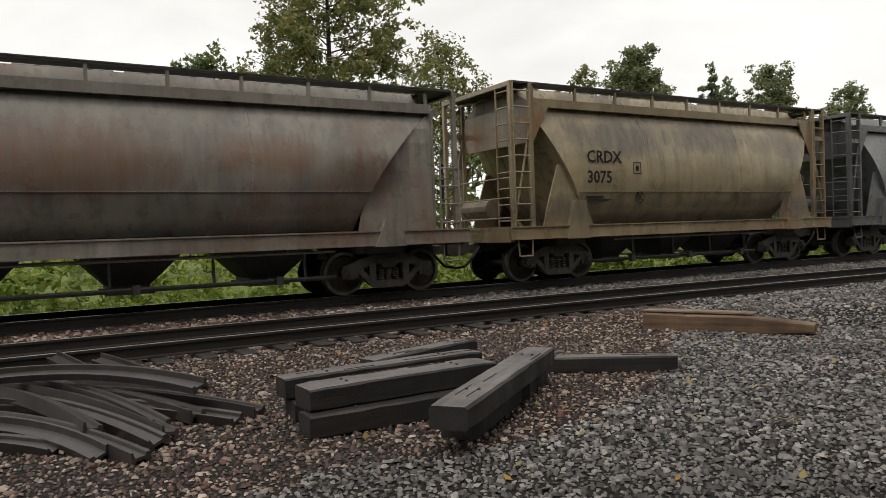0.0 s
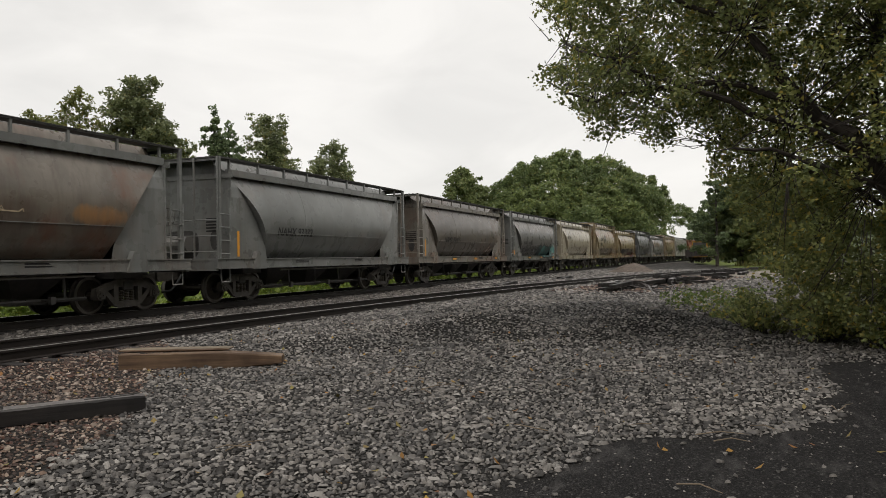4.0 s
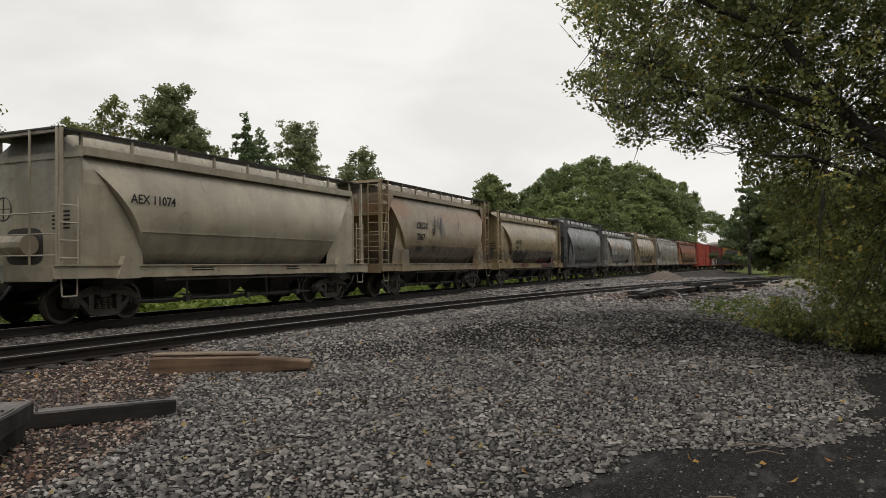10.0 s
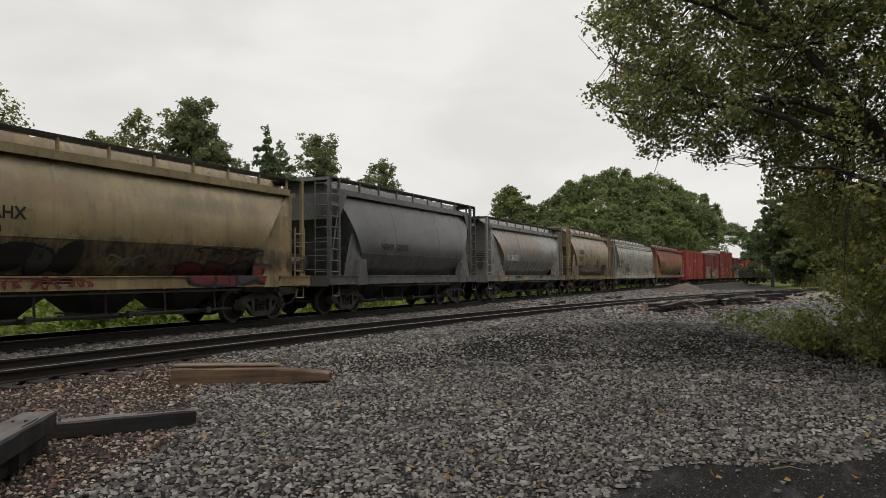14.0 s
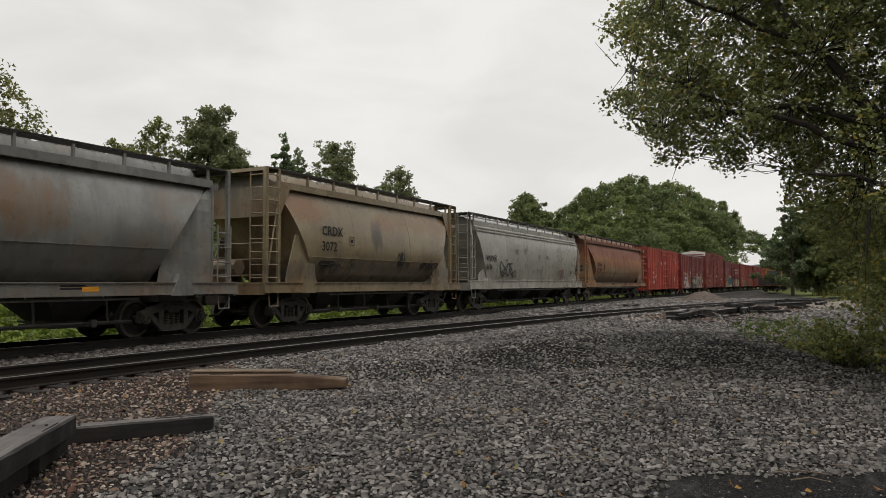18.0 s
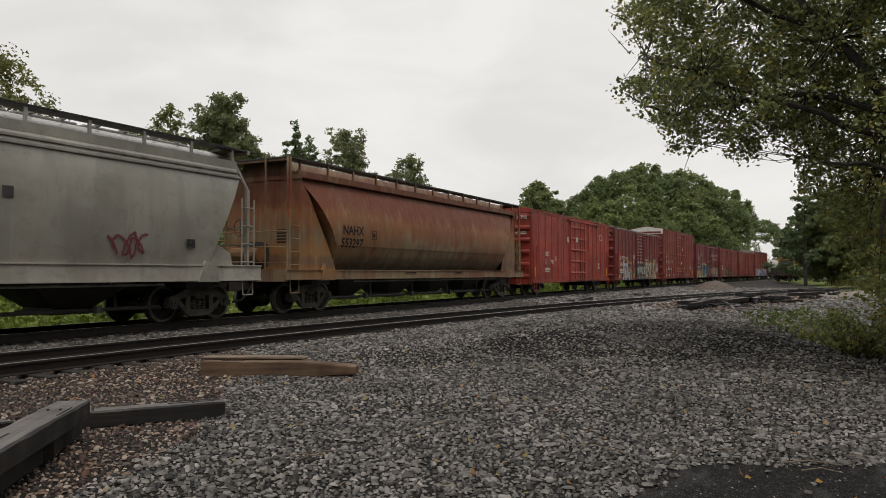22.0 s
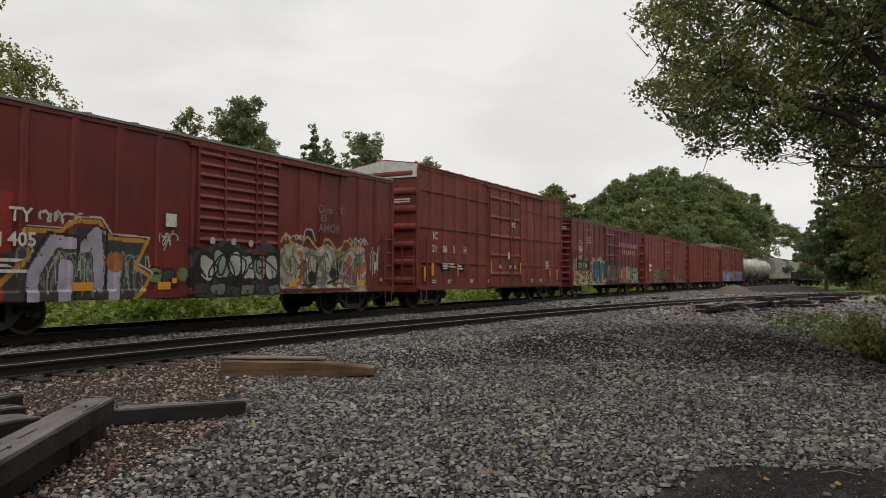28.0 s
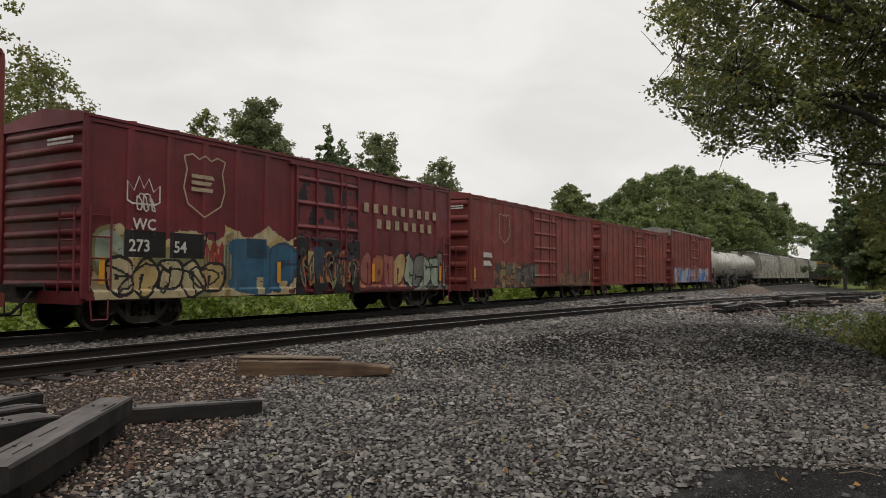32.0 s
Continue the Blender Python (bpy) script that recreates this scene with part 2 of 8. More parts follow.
M["letter_cream"] = plain("faded_cream_lettering", (0.46, 0.36, 0.24), 0.7, 0, 0.35, 9)
M["reflector"] = plain("yellow_reflective_tape", (0.75, 0.33, 0.03), 0.45, 0, 0.15, 9)
M["white"] = plain("white_paint", (0.62, 0.61, 0.58), 0.6, 0, 0.25, 4)


# ---- mesh helpers ----
class Build:
    """Collects faces of one mesh, with a material number for each face."""

    def __init__(self):
        self.v, self.f, self.m = [], [], []

    def add(self, verts, faces, mat=0):
        n = len(self.v)
        self.v += [tuple(p) for p in verts]
        self.f += [tuple(n + i for i in f) for f in faces]
        self.m += [mat] * len(faces)
        return self

    def box(self, x0, x1, y0, y1, z0, z1, mat=0):
        v = [(x, y, z) for z in (z0, z1) for y in (y0, y1) for x in (x0, x1)]
        return self.add(v, [(0, 2, 3, 1), (4, 5, 7, 6), (0, 1, 5, 4), (2, 6, 7, 3), (0, 4, 6, 2), (1, 3, 7, 5)], mat)

    def obox(self, m, sx, sy, sz, mat=0, c=0.0):
        """A box about the origin of the pose m, its edges chamfered by c."""
        hx, hy, hz = sx / 2, sy / 2, sz / 2
        if c <= 0:
            v = [m @ Vector((x, y, z)) for z in (-hz, hz) for y in (-hy, hy) for x in (-hx, hx)]
            return self.add(v, [(0, 2, 3, 1), (4, 5, 7, 6), (0, 1, 5, 4), (2, 6, 7, 3), (0, 4, 6, 2), (1, 3, 7, 5)], mat)
        ring = [(-hy + c, -hz), (hy - c, -hz), (hy, -hz + c), (hy, hz - c), (hy - c, hz), (-hy + c, hz), (-hy, hz - c), (-hy, -hz + c)]
        rings = []
        for x, k in ((-hx, c), (-hx + c, 0), (hx - c, 0), (hx, c)):
            rings.append([m @ Vector((x, y * (1 - k / hy), z * (1 - k / hz))) for y, z in ring])
        return self.loft(rings, mat, caps=True)

    def loft(self, rings, mat=0, caps=True, closed=True):
        n = len(rings[0])
        v = [p for r in rings for p in r]
        f = []
        for i in range(len(rings) - 1):
            for j in range(n if closed else n - 1):
                a, b = i * n + j, i * n + (j + 1) % n
                f.append((a, b, b + n, a + n))
        if caps:
            f.append(tuple(range(n - 1, -1, -1)))
            f.append(tuple(range(len(v) - n, len(v))))
        return self.add(v, f, mat)

    def rod(self, a, b, r, n=6, mat=0, r2=None):
        a, b = Vector(a), Vector(b)
        d = (b - a).normalized()
        s = d.orthogonal().normalized()
        t = d.cross(s)
        rings = []
        for p, q in ((a, r), (b, r if r2 is None else r2)):
            rings.append([p + q * (math.cos(2 * math.pi * k / n) * s + math.sin(2 * math.pi * k / n) * t) for k in range(n)])
        return self.loft(rings, mat)

    def pipe(self, pts, r, n=6, mat=0):
        for a, b in zip(pts, pts[1:]):
            self.rod(a, b, r, n, mat)
        return self

    def prism(self, outline, m, depth, mat=0):
        """An outline in the x-z plane of pose m, given a depth along y."""
        rings = [[m @ Vector((x, y, z)) for x, z in outline] for y in (-depth / 2, depth / 2)]
        return self.loft(rings, mat)

    def lathe(self, profile, m, n=20, mat=0):
        """A profile of (radius, along y) turned round the y axis of pose m."""
        rings = []
        for k in range(n):
            a = 2 * math.pi * k / n
            rings.append([m @ Vector((r * math.cos(a), y, r * math.sin(a))) for r, y in profile])
        rings.append(rings[0])
        return self.loft(rings, mat, caps=False, closed=False)

    def mesh(self, name, mats, shade=False):
        me = bpy.data.meshes.new(name)
        me.from_pydata(self.v, [], self.f)
        for mt in mats if isinstance(mats, (list, tuple)) else [mats]:
            me.materials.append(mt)
        if any(self.m):
            me.polygons.foreach_set("material_index", self.m)
        if shade:
            me.polygons.foreach_set("use_smooth", [True] * len(self.f))
        me.update()
        return me


def part(name, b, mats, parent, label="", shade=False, at=None):
    """Links one mesh as a part under a thing or under a part."""
    me = b if isinstance(b, bpy.types.Mesh) else b.mesh(name, mats, shade)
    ob = new(name, me)
    ob.parent = parent
    if at is not None:
        ob.matrix_basis = at
    if label:
        tagged(ob, label)
    return ob


def thing(name, label, category, m=None, group="", kind=""):
    ob = new(name)
    ob.empty_display_size = 0.3
    if m is not None:
        ob.matrix_basis = m
    return tagged(ob, label, category, group, kind)


def solid(name, b, mats, label, category, m=None, group="", kind="", shade=False):
    ob = new(name, b if isinstance(b, bpy.types.Mesh) else b.mesh(name, mats, shade))
    if m is not None:
        ob.matrix_basis = m
    return tagged(ob, label, category, group, kind)


def big_mesh(name, verts, faces, mats, shade=False):
    """A mesh from arrays of corners and of equal-sided faces."""
    me = bpy.data.meshes.new(name)
    verts, faces = np.asarray(verts, dtype=np.float32), np.asarray(faces, dtype=np.int32)
    k = faces.shape[1]
    me.vertices.add(len(verts))
    me.vertices.foreach_set("co", verts.ravel())
    me.loops.add(faces.size)
    me.loops.foreach_set("vertex_index", faces.ravel())
    me.polygons.add(len(faces))
    me.polygons.foreach_set("loop_start", np.arange(0, faces.size, k, dtype=np.int32))
    if shade:
        me.polygons.foreach_set("use_smooth", np.ones(len(faces), dtype=bool))
    for mt in mats:
        me.materials.append(mt)
    me.update(calc_edges=True)
    return me


def words(text, size, mat, parent, m, label="", name="lettering"):
    """Lettering in the built-in font as a flat mesh; the pose m has its x along the line and y up."""
    cu = bpy.data.curves.new(name, "FONT")
    cu.body, cu.size, cu.resolution_u, cu.offset = text, size, 2, size * 0.022
    tmp = bpy.data.objects.new("tmp", cu)
    me = bpy.data.meshes.new_from_object(tmp)
    bpy.data.objects.remove(tmp)
    me.materials.clear()
    me.materials.append(mat)
    ob = new(name, me)
    ob.parent = parent
    ob.matrix_basis = m
    if label:
        tagged(ob, label)
    return ob


def side_pose(x, y, z):
    """Writing on a car's near side: x along the car, y upwards, facing the near side."""
    return Matrix(((1, 0, 0, x), (0, 0, -1, y), (0, 1, 0, z), (0, 0, 0, 1)))


def end_pose(x, y, z):
    """Writing on a car's leading end, which faces -x."""
    return Matrix(((0, 0, -1, x), (-1, 0, 0, y), (0, 1, 0, z), (0, 0, 0, 1)))


# ---- ground ----
def cinder_edge(x):
    """The black path lies where y is less than this."""
    xs = (3.0, 5.4, 5.9, 6.3, 6.7, 7.0, 7.2, 7.5, 8.5, 10.1, 11.2, 12.8)
    ys = (1.7, 0.9, 0.8, 0.67, 0.28, -0.14, -0.6, -1.0, -1.3, -1.45, -1.4, -2.0)
    return float(np.interp(x, xs, ys)) + 0.05 * math.sin(5.1 * x)


def bank(x, y):
    """Height of the loose ballast heaped along the near track."""
    near = side_line(x) - 1.0
    top = 0.02 + 0.05 * smooth(7.0, 13.0, x)
    h = top * smooth(near - 6.5, near - 1.5, y)
    h += 0.22 * smooth(10.0, 15.0, x) * smooth(25.0, 20.0, x) * smooth(-1.2, 1.5, y) * smooth(near - 0.3, near - 3.0, y)
    for cx, cy, r, d in ((12.6, 4.3, 1.0, 0.07), (12.9, 1.2, 1.1, 0.10), (16.4, 2.8, 0.9, 0.10), (11.0, 5.6, 0.9, 0.08)):
        q = ((x - cx) ** 2 + (y - cy) ** 2) / (r * r)
        h -= d * math.exp(-q)
    for cx, cy, r, d in ((13.6, 5.0, 0.85, 0.17), (14.3, 4.1, 0.95, 0.20), (17.4, 4.8, 1.4, 0.14), (15.3, 1.5, 0.95, 0.24), (15.8, 0.3, 0.9, 0.16), (19.0, 2.4, 1.8, 0.12), (13.4, 2.7, 0.7, 0.04), (11.9, 6.3, 0.9, 0.08)):
        h += d * math.exp(-((x - cx) ** 2 + (y - cy) ** 2) / (r * r))
    h += 0.05 * smooth(9.0, 12.0, x) * noise.noise((x * 1.3, y * 1.3, 21))
    return h


def height(x, y):
    dm, ds = abs(y - main_line(x)), y - side_line(x)
    h = 0.0
    bed = (RAIL_MAIN - 0.23) * smooth(3.0, 1.55, dm)
    bed = max(bed, (RAIL_SIDE - 0.25) * smooth(2.4, 1.5, abs(ds)), 0.03 if y > side_line(x) + 1.4 and y < main_line(x) else 0.0)
    if ds < 0 and -6 < y:
        bed = max(bed, bank(x, y) * smooth(0.8, 1.05, -ds) + bed * (1 - smooth(0.8, 1.05, -ds)))
    h = bed
    if y > main_line(x) + 1.5:
        h -= 0.35 * smooth(1.8, 4.5, y - main_line(x))
        h += 0.25 * smooth(6, 14, y - main_line(x))
    h += 0.02 * noise.noise((x * 0.9, y * 0.9, 0)) + 0.008 * noise.noise((x * 4, y * 4, 3))
    far = smooth(60, 500, math.hypot(x, y))
    return h * (1 - far)


def steps(*spans):
    out = []
    for a, b, d in spans:
        n = max(1, round((b - a) / d))
        out += [a + (b - a) * i / n for i in range(n)]
    return out + [spans[-1][1]]


def zone(x, y):
    """How far the ground is grass, brown spoil, black cinder."""
    w = 0.35 * noise.noise((x * 0.7, y * 0.7, 5)) + 0.15 * noise.noise((x * 3, y * 3, 8))
    dm = y - main_line(x)
    grass = smooth(2.5, 3.3, dm + w)
    grass = max(grass, smooth(-5.0, -7.5, y - 0.12 * max(0, x - 40) + 3 * w) * smooth(10, 14, x))
    ds = side_line(x) - y
    if x > 48:
        grass = max(grass, 0.85 * smooth(9.5, 12.0, ds + 3 * w))
    edge = float(np.interp(x, (-2, 3.0, 4.3, 5.7, 7.3, 9.2, 11.7), (4.2, 4.3, 4.45, 4.9, 6.2, 7.6, 9.8)))
    brown = smooth(-0.25, 0.35, y - edge + 0.8 * w) * smooth(10.6, 9.9, y) * smooth(12.5, 10.5, x)
    brown = max(brown, 0.75 * smooth(28, 33, x) * smooth(1.2, 2.2, ds + w) * smooth(7.5, 5.5, ds))
    rag = 0.16 * noise.noise((x * 2.2, y * 2.2, 31)) + 0.10 * noise.noise((x * 7, y * 7, 33))
    cinder = smooth(0.10, -0.10, y - cinder_edge(x) + 0.10 * w + rag) * smooth(13, 11, x)
    return grass, brown, cinder


def pale_road(x, y):
    """The pale gravel road and yard floor beyond the dumped ties."""
    ds = side_line(x) - y
    w = 0.8 * noise.noise((x * 0.3, y * 0.3, 12))
    return smooth(36, 46, x + 4 * w) * smooth(2.0, 3.5, ds + w) * smooth(15.0, 11.0, ds + 2 * w) * smooth(170, 110, x)


def build_ground():
    xs = steps((-1600, -100, 250), (-100, -6, 3.0), (-6, 26, 0.17), (26, 80, 0.7), (80, 260, 6), (260, 1600, 220))
    ys = steps((-1600, -40, 260), (-40, -4, 2.0), (-4, 19, 0.17), (19, 50, 1.5), (50, 200, 15), (200, 1600, 230))
    verts = [(x, y, height(x, y)) for y in ys for x in xs]
    n = len(xs)
    faces = [(j * n + i, j * n + i + 1, (j + 1) * n + i + 1, (j + 1) * n + i) for j in range(len(ys) - 1) for i in range(n - 1)]
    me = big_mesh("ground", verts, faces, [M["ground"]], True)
    # Alpha marks where shade between loose stones is painted into the ground.
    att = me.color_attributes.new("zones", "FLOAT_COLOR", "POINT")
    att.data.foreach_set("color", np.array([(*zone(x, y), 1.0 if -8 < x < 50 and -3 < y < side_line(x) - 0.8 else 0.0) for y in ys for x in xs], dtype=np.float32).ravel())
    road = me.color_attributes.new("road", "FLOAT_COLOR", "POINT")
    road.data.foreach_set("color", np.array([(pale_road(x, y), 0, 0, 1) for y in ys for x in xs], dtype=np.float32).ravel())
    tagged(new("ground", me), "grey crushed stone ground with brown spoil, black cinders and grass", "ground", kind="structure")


def ground_material():
    m = Nodes("stony_ground")
    at = m.n.new("ShaderNodeAttribute")
    at.attribute_name = "zones"
    sep = m.n.new("ShaderNodeSeparateColor")
    m.l.new(at.outputs["Color"], sep.inputs[0])
    cell = m.voronoi(15, out="Color")
    dist = m.voronoi(15)
    tone = m.n.new("ShaderNodeSeparateColor")
    m.l.new(cell, tone.inputs[0])
    stone = m.ramp(tone.outputs[0], [(0.0, (0.016, 0.0145, 0.013)), (0.5, (0.045, 0.041, 0.036)), (1.0, (0.15, 0.137, 0.118))])
    spoil = m.ramp(tone.outputs[1], [(0.0, (0.05, 0.036, 0.028)), (0.5, (0.16, 0.12, 0.095)), (1.0, (0.34, 0.27, 0.21))])
    # Near-black cell rims paint the shade between the drawn stones.
    gap = m.ramp(dist, [(0.0, 0.0), (0.35, 0.15), (0.62, 1.0)])
    stone = m.mix(gap, stone, (0.014, 0.012, 0.011))
    spoil = m.mix(gap, spoil, (0.016, 0.011, 0.008))
    wet = m.noise(0.8, 4)
    stone = m.mix(m.ramp(wet, [(0.45, 0.0), (0.65, 0.45)]), stone, (0.07, 0.066, 0.062))
    fine = m.noise(60, 4)
    puddle_sheen = m.noise(1.7, 6, m.coords((0.7, 2.2, 1), "Object", 0.5), 0.62)
    grit = m.voronoi(75, out="Color")
    gtone = m.n.new("ShaderNodeSeparateColor")
    m.l.new(grit, gtone.inputs[0])
    cinder = m.ramp(gtone.outputs[0], [(0.0, (0.005, 0.005, 0.005)), (0.6, (0.016, 0.0145, 0.0145)), (0.88, (0.034, 0.031, 0.031)), (1.0, (0.10, 0.094, 0.09))])
    cinder = m.mix(m.ramp(fine, [(0.35, 0.0), (0.7, 0.6)]), cinder, (0.006, 0.0055, 0.0055))
    # Sky sheen on puddles, put into the cinder colour as pale patches.
    cinder = m.mix(m.ramp(puddle_sheen, [(0.54, 0.0), (0.70, 0.5)]), cinder, (0.10, 0.094, 0.092))
    turf = m.mix(m.noise(1.5, 6), (0.045, 0.075, 0.016), (0.16, 0.19, 0.04))
    gap_shade = m.math("MULTIPLY", at.outputs["Alpha"], 0.93)      # shade between the loose stones, painted as near-black ground
    col = m.mix(gap_shade, m.mix(sep.outputs[1], stone, spoil), (0.008, 0.007, 0.006))
    col = m.mix(sep.outputs[2], col, cinder)
    col = m.mix(sep.outputs[0], col, turf)
    rd = m.n.new("ShaderNodeAttribute")
    rd.attribute_name = "road"
    rs = m.n.new("ShaderNodeSeparateColor")
    m.l.new(rd.outputs["Color"], rs.inputs[0])
    pale = m.ramp(m.noise(1.1, 7, None, 0.7), [(0.3, (0.10, 0.085, 0.068)), (0.5, (0.22, 0.195, 0.165)), (0.7, (0.34, 0.31, 0.27))])
    col = m.mix(rs.outputs[0], col, pale)
    hgt = m.mix(sep.outputs[2], m.math("SUBTRACT", 1.0, dist), m.math("SUBTRACT", 1.0, m.voronoi(75)))
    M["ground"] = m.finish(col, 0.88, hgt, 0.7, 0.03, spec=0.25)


ground_material()


def rail_strip(line, off, x0, x1, top, step, mats):
    """One rail, with head, web and foot, along a centre line."""
    prof = [(-0.07, -0.180), (0.07, -0.180), (0.07, -0.168), (0.012, -0.150), (0.012, -0.045), (0.036, -0.036),
            (0.036, -0.006), (0.028, 0.0), (-0.028, 0.0), (-0.036, -0.006), (-0.036, -0.036), (-0.012, -0.045), (-0.012, -0.150), (-0.07, -0.168)]
    b = Build()
    rings = []
    for x in steps((x0, x1, step)):
        a = radians(heading(line, x))
        y = line(x)
        rings.append([(x - (off + p) * math.sin(a), y + (off + p) * math.cos(a), top + z) for p, z in prof])
    n = len(prof)
    v = [p for r in rings for p in r]
    for i in range(len(rings) - 1):
        for j in range(n):
            q = (j + 1) % n
            b.f.append((i * n + j, i * n + q, (i + 1) * n + q, (i + 1) * n + j))
            b.m.append(1 if j == 7 else 0)
    b.v = v
    return b


def rail_steel():
    m = Nodes("rusty_rail_steel")
    c = m.mix(m.noise(3, 5, m.coords((0.6, 5, 5))), (0.022, 0.015, 0.012), (0.010, 0.008, 0.007))
    M["rail"] = m.finish(c, 0.6, m.noise(40, 3), 0.2, 0.004)
    M["railtop"] = plain("polished_rail_head", (0.66, 0.63, 0.60), 0.48, 0.9, 0.25, 3)
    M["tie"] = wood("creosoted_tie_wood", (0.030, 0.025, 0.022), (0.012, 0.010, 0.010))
    M["tie_grey"] = wood("pale_grey_wood", (0.21, 0.19, 0.18), (0.07, 0.062, 0.06), 1.0, 0.52)
    M["tie_tan"] = wood("pale_split_wood", (0.27, 0.22, 0.15), (0.13, 0.095, 0.06))
    M["tie_brown"] = wood("split_brown_tie_wood", (0.20, 0.125, 0.070), (0.07, 0.038, 0.021))


rail_steel()


def build_track(name, line, top, x0, x1, label):
    tr = thing(name, label, "railway track", kind="structure")
    for side in (-1, 1):
        part("rail", rail_strip(line, side * GAUGE / 2, x0, x1, top, 2.0, None), [M["rail"], M["railtop"]], tr, "dark rusty rail with a polished head")
    return tr


def build_ties(tr, line, top, x0, x1, y_near):
    """Ties half sunk in the ballast, with plates and spikes at the rails."""
    b = Build()
    b.obox(Matrix(), 0.22, 2.6, 0.17, 0, 0.012)
    me = b.mesh("tie", [M["tie"]])
    x = x0
    rnd = random.Random(4)
    while x < x1:
        ob = new("tie", me)
        ob.parent = tr
        ob.matrix_basis = pose(x, line(x) + rnd.uniform(-0.05, 0.05), top - 0.27, 0, 0, heading(line, x) + rnd.uniform(-1, 1))
        x += 0.53


main_track = build_track("main_track", main_line, RAIL_MAIN, -60, 460, "straight main railway track with dark rails on grey ballast")
side_track = build_track("side_track", side_line, RAIL_SIDE, -60, 96, "curving siding track with dark rusty rails on ballast")
build_ground()


def far_roadbed():
    """The ballast bank that carries the main track on past the yard."""
    b = Build()
    rings = []
    for x in steps((72, 460, 6)):
        y = main_line(x)
        rings.append([(x, y - 2.4, -0.1), (x, y - 1.5, RAIL_MAIN - 0.18), (x, y + 1.5, RAIL_MAIN - 0.18), (x, y + 2.4, -0.1)])
    b.loft(rings)
    m = Nodes("far_ballast")
    c = m.ramp(m.noise(9, 6, None, 0.7), [(0.35, (0.03, 0.028, 0.025)), (0.65, (0.12, 0.11, 0.098))])
    solid("roadbed", b, [m.finish(c, 0.9, m.noise(12, 4), 0.5, 0.03)], "grey ballast bank under the main track", "roadbed", kind="structure")


far_roadbed()


# ---- the freight train ----
def car_shift(t):
    """How far the train has rolled by t seconds; it slows a little."""
    return 8.30 * t - 0.0125 * t * t


def make_truck_meshes():
    out = {}
    b = Build()
    b.prism([(-0.98, 0.60), (-0.80, 0.66), (-0.40, 0.82), (0.40, 0.82), (0.80, 0.66), (0.98, 0.60), (0.98, 0.44), (0.80, 0.50), (0.36, 0.63), (-0.36, 0.63), (-0.80, 0.50), (-0.98, 0.44)], Matrix(), 0.13)
    b.prism([(-0.80, 0.56), (-0.44, 0.20), (-0.30, 0.14), (0.30, 0.14), (0.44, 0.20), (0.80, 0.56), (0.64, 0.56), (0.36, 0.29), (-0.36, 0.29), (-0.64, 0.56)], Matrix(), 0.12)
    for s in (-1, 1):
        b.box(s * 0.38 - 0.07, s * 0.38 + 0.07, -0.07, 0.07, 0.24, 0.70)
        b.prism([(s * 0.98, 0.62), (s * 0.72, 0.62), (s * 0.70, 0.36), (s * 0.78, 0.36), (s * 0.80, 0.54), (s * 0.94, 0.54), (s * 0.96, 0.36), (s * 1.02, 0.36)][:: s], Matrix(), 0.16)
    out["sideframe"] = b.mesh("sideframe", [M["iron"]])
    b = Build()
    coil = [(0.0, 0.0)] + [(0.074 if k % 2 else 0.045, 0.012 + 0.0205 * k) for k in range(13)] + [(0.0, 0.27)]
    b.lathe(coil, pose(0, 0, 0.28, 90, 0, 0), 8)
    out["spring"] = b.mesh("spring", [M["spring"]])
    b = Build()
    b.obox(pose(0, 0, 0.66), 0.34, 2.2, 0.24, 0, 0.03)
    b.box(-0.16, 0.16, -0.4, 0.4, 0.74, 0.86)
    for s in (-1, 1):
        b.box(s * 0.30 - 0.04, s * 0.30 + 0.04, -0.8, 0.8, 0.38, 0.48)
    out["bolster"] = b.mesh("bolster", [M["black"]])
    b = Build()
    for s in (-1, 1):
        prof = [(0.10, 0.02), (0.16, 0.06), (0.34, 0.02), (0.38, 0.065), (0.445, 0.06), (0.45, -0.03), (0.475, -0.055), (0.475, -0.075), (0.40, -0.075), (0.36, -0.03), (0.16, -0.05), (0.10, -0.06)]
        b.lathe([(r, s * (0.72 + y)) for r, y in prof], Matrix(), 24)
    b.rod((0, -0.98, 0), (0, 0.98, 0), 0.085, 10)
    b.m = [1 if all(0.36 < math.hypot(b.v[q][0], b.v[q][2]) < 0.46 for q in f) else 0 for f in b.f]
    out["wheelset"] = b.mesh("wheelset", [M["wheel"], M["rim"]])
    b = Build()
    b.rod((0, -0.93, 0), (0, -1.14, 0), 0.12, 14)
    b.rod((0, -1.14, 0), (0, -1.16, 0), 0.085, 10)
    for k in range(3):
        a = 2.094 * k
        b.rod((0.055 * math.cos(a), -1.15, 0.055 * math.sin(a)), (0.055 * math.cos(a), -1.185, 0.055 * math.sin(a)), 0.022, 6)
    out["bearing_cap"] = b.mesh("bearing_cap", [M["iron"]])
    return out


TRUCK = make_truck_meshes()
WHEELSETS = {-1: [], 1: []}
WHEEL_R = 0.45
CAPS = []


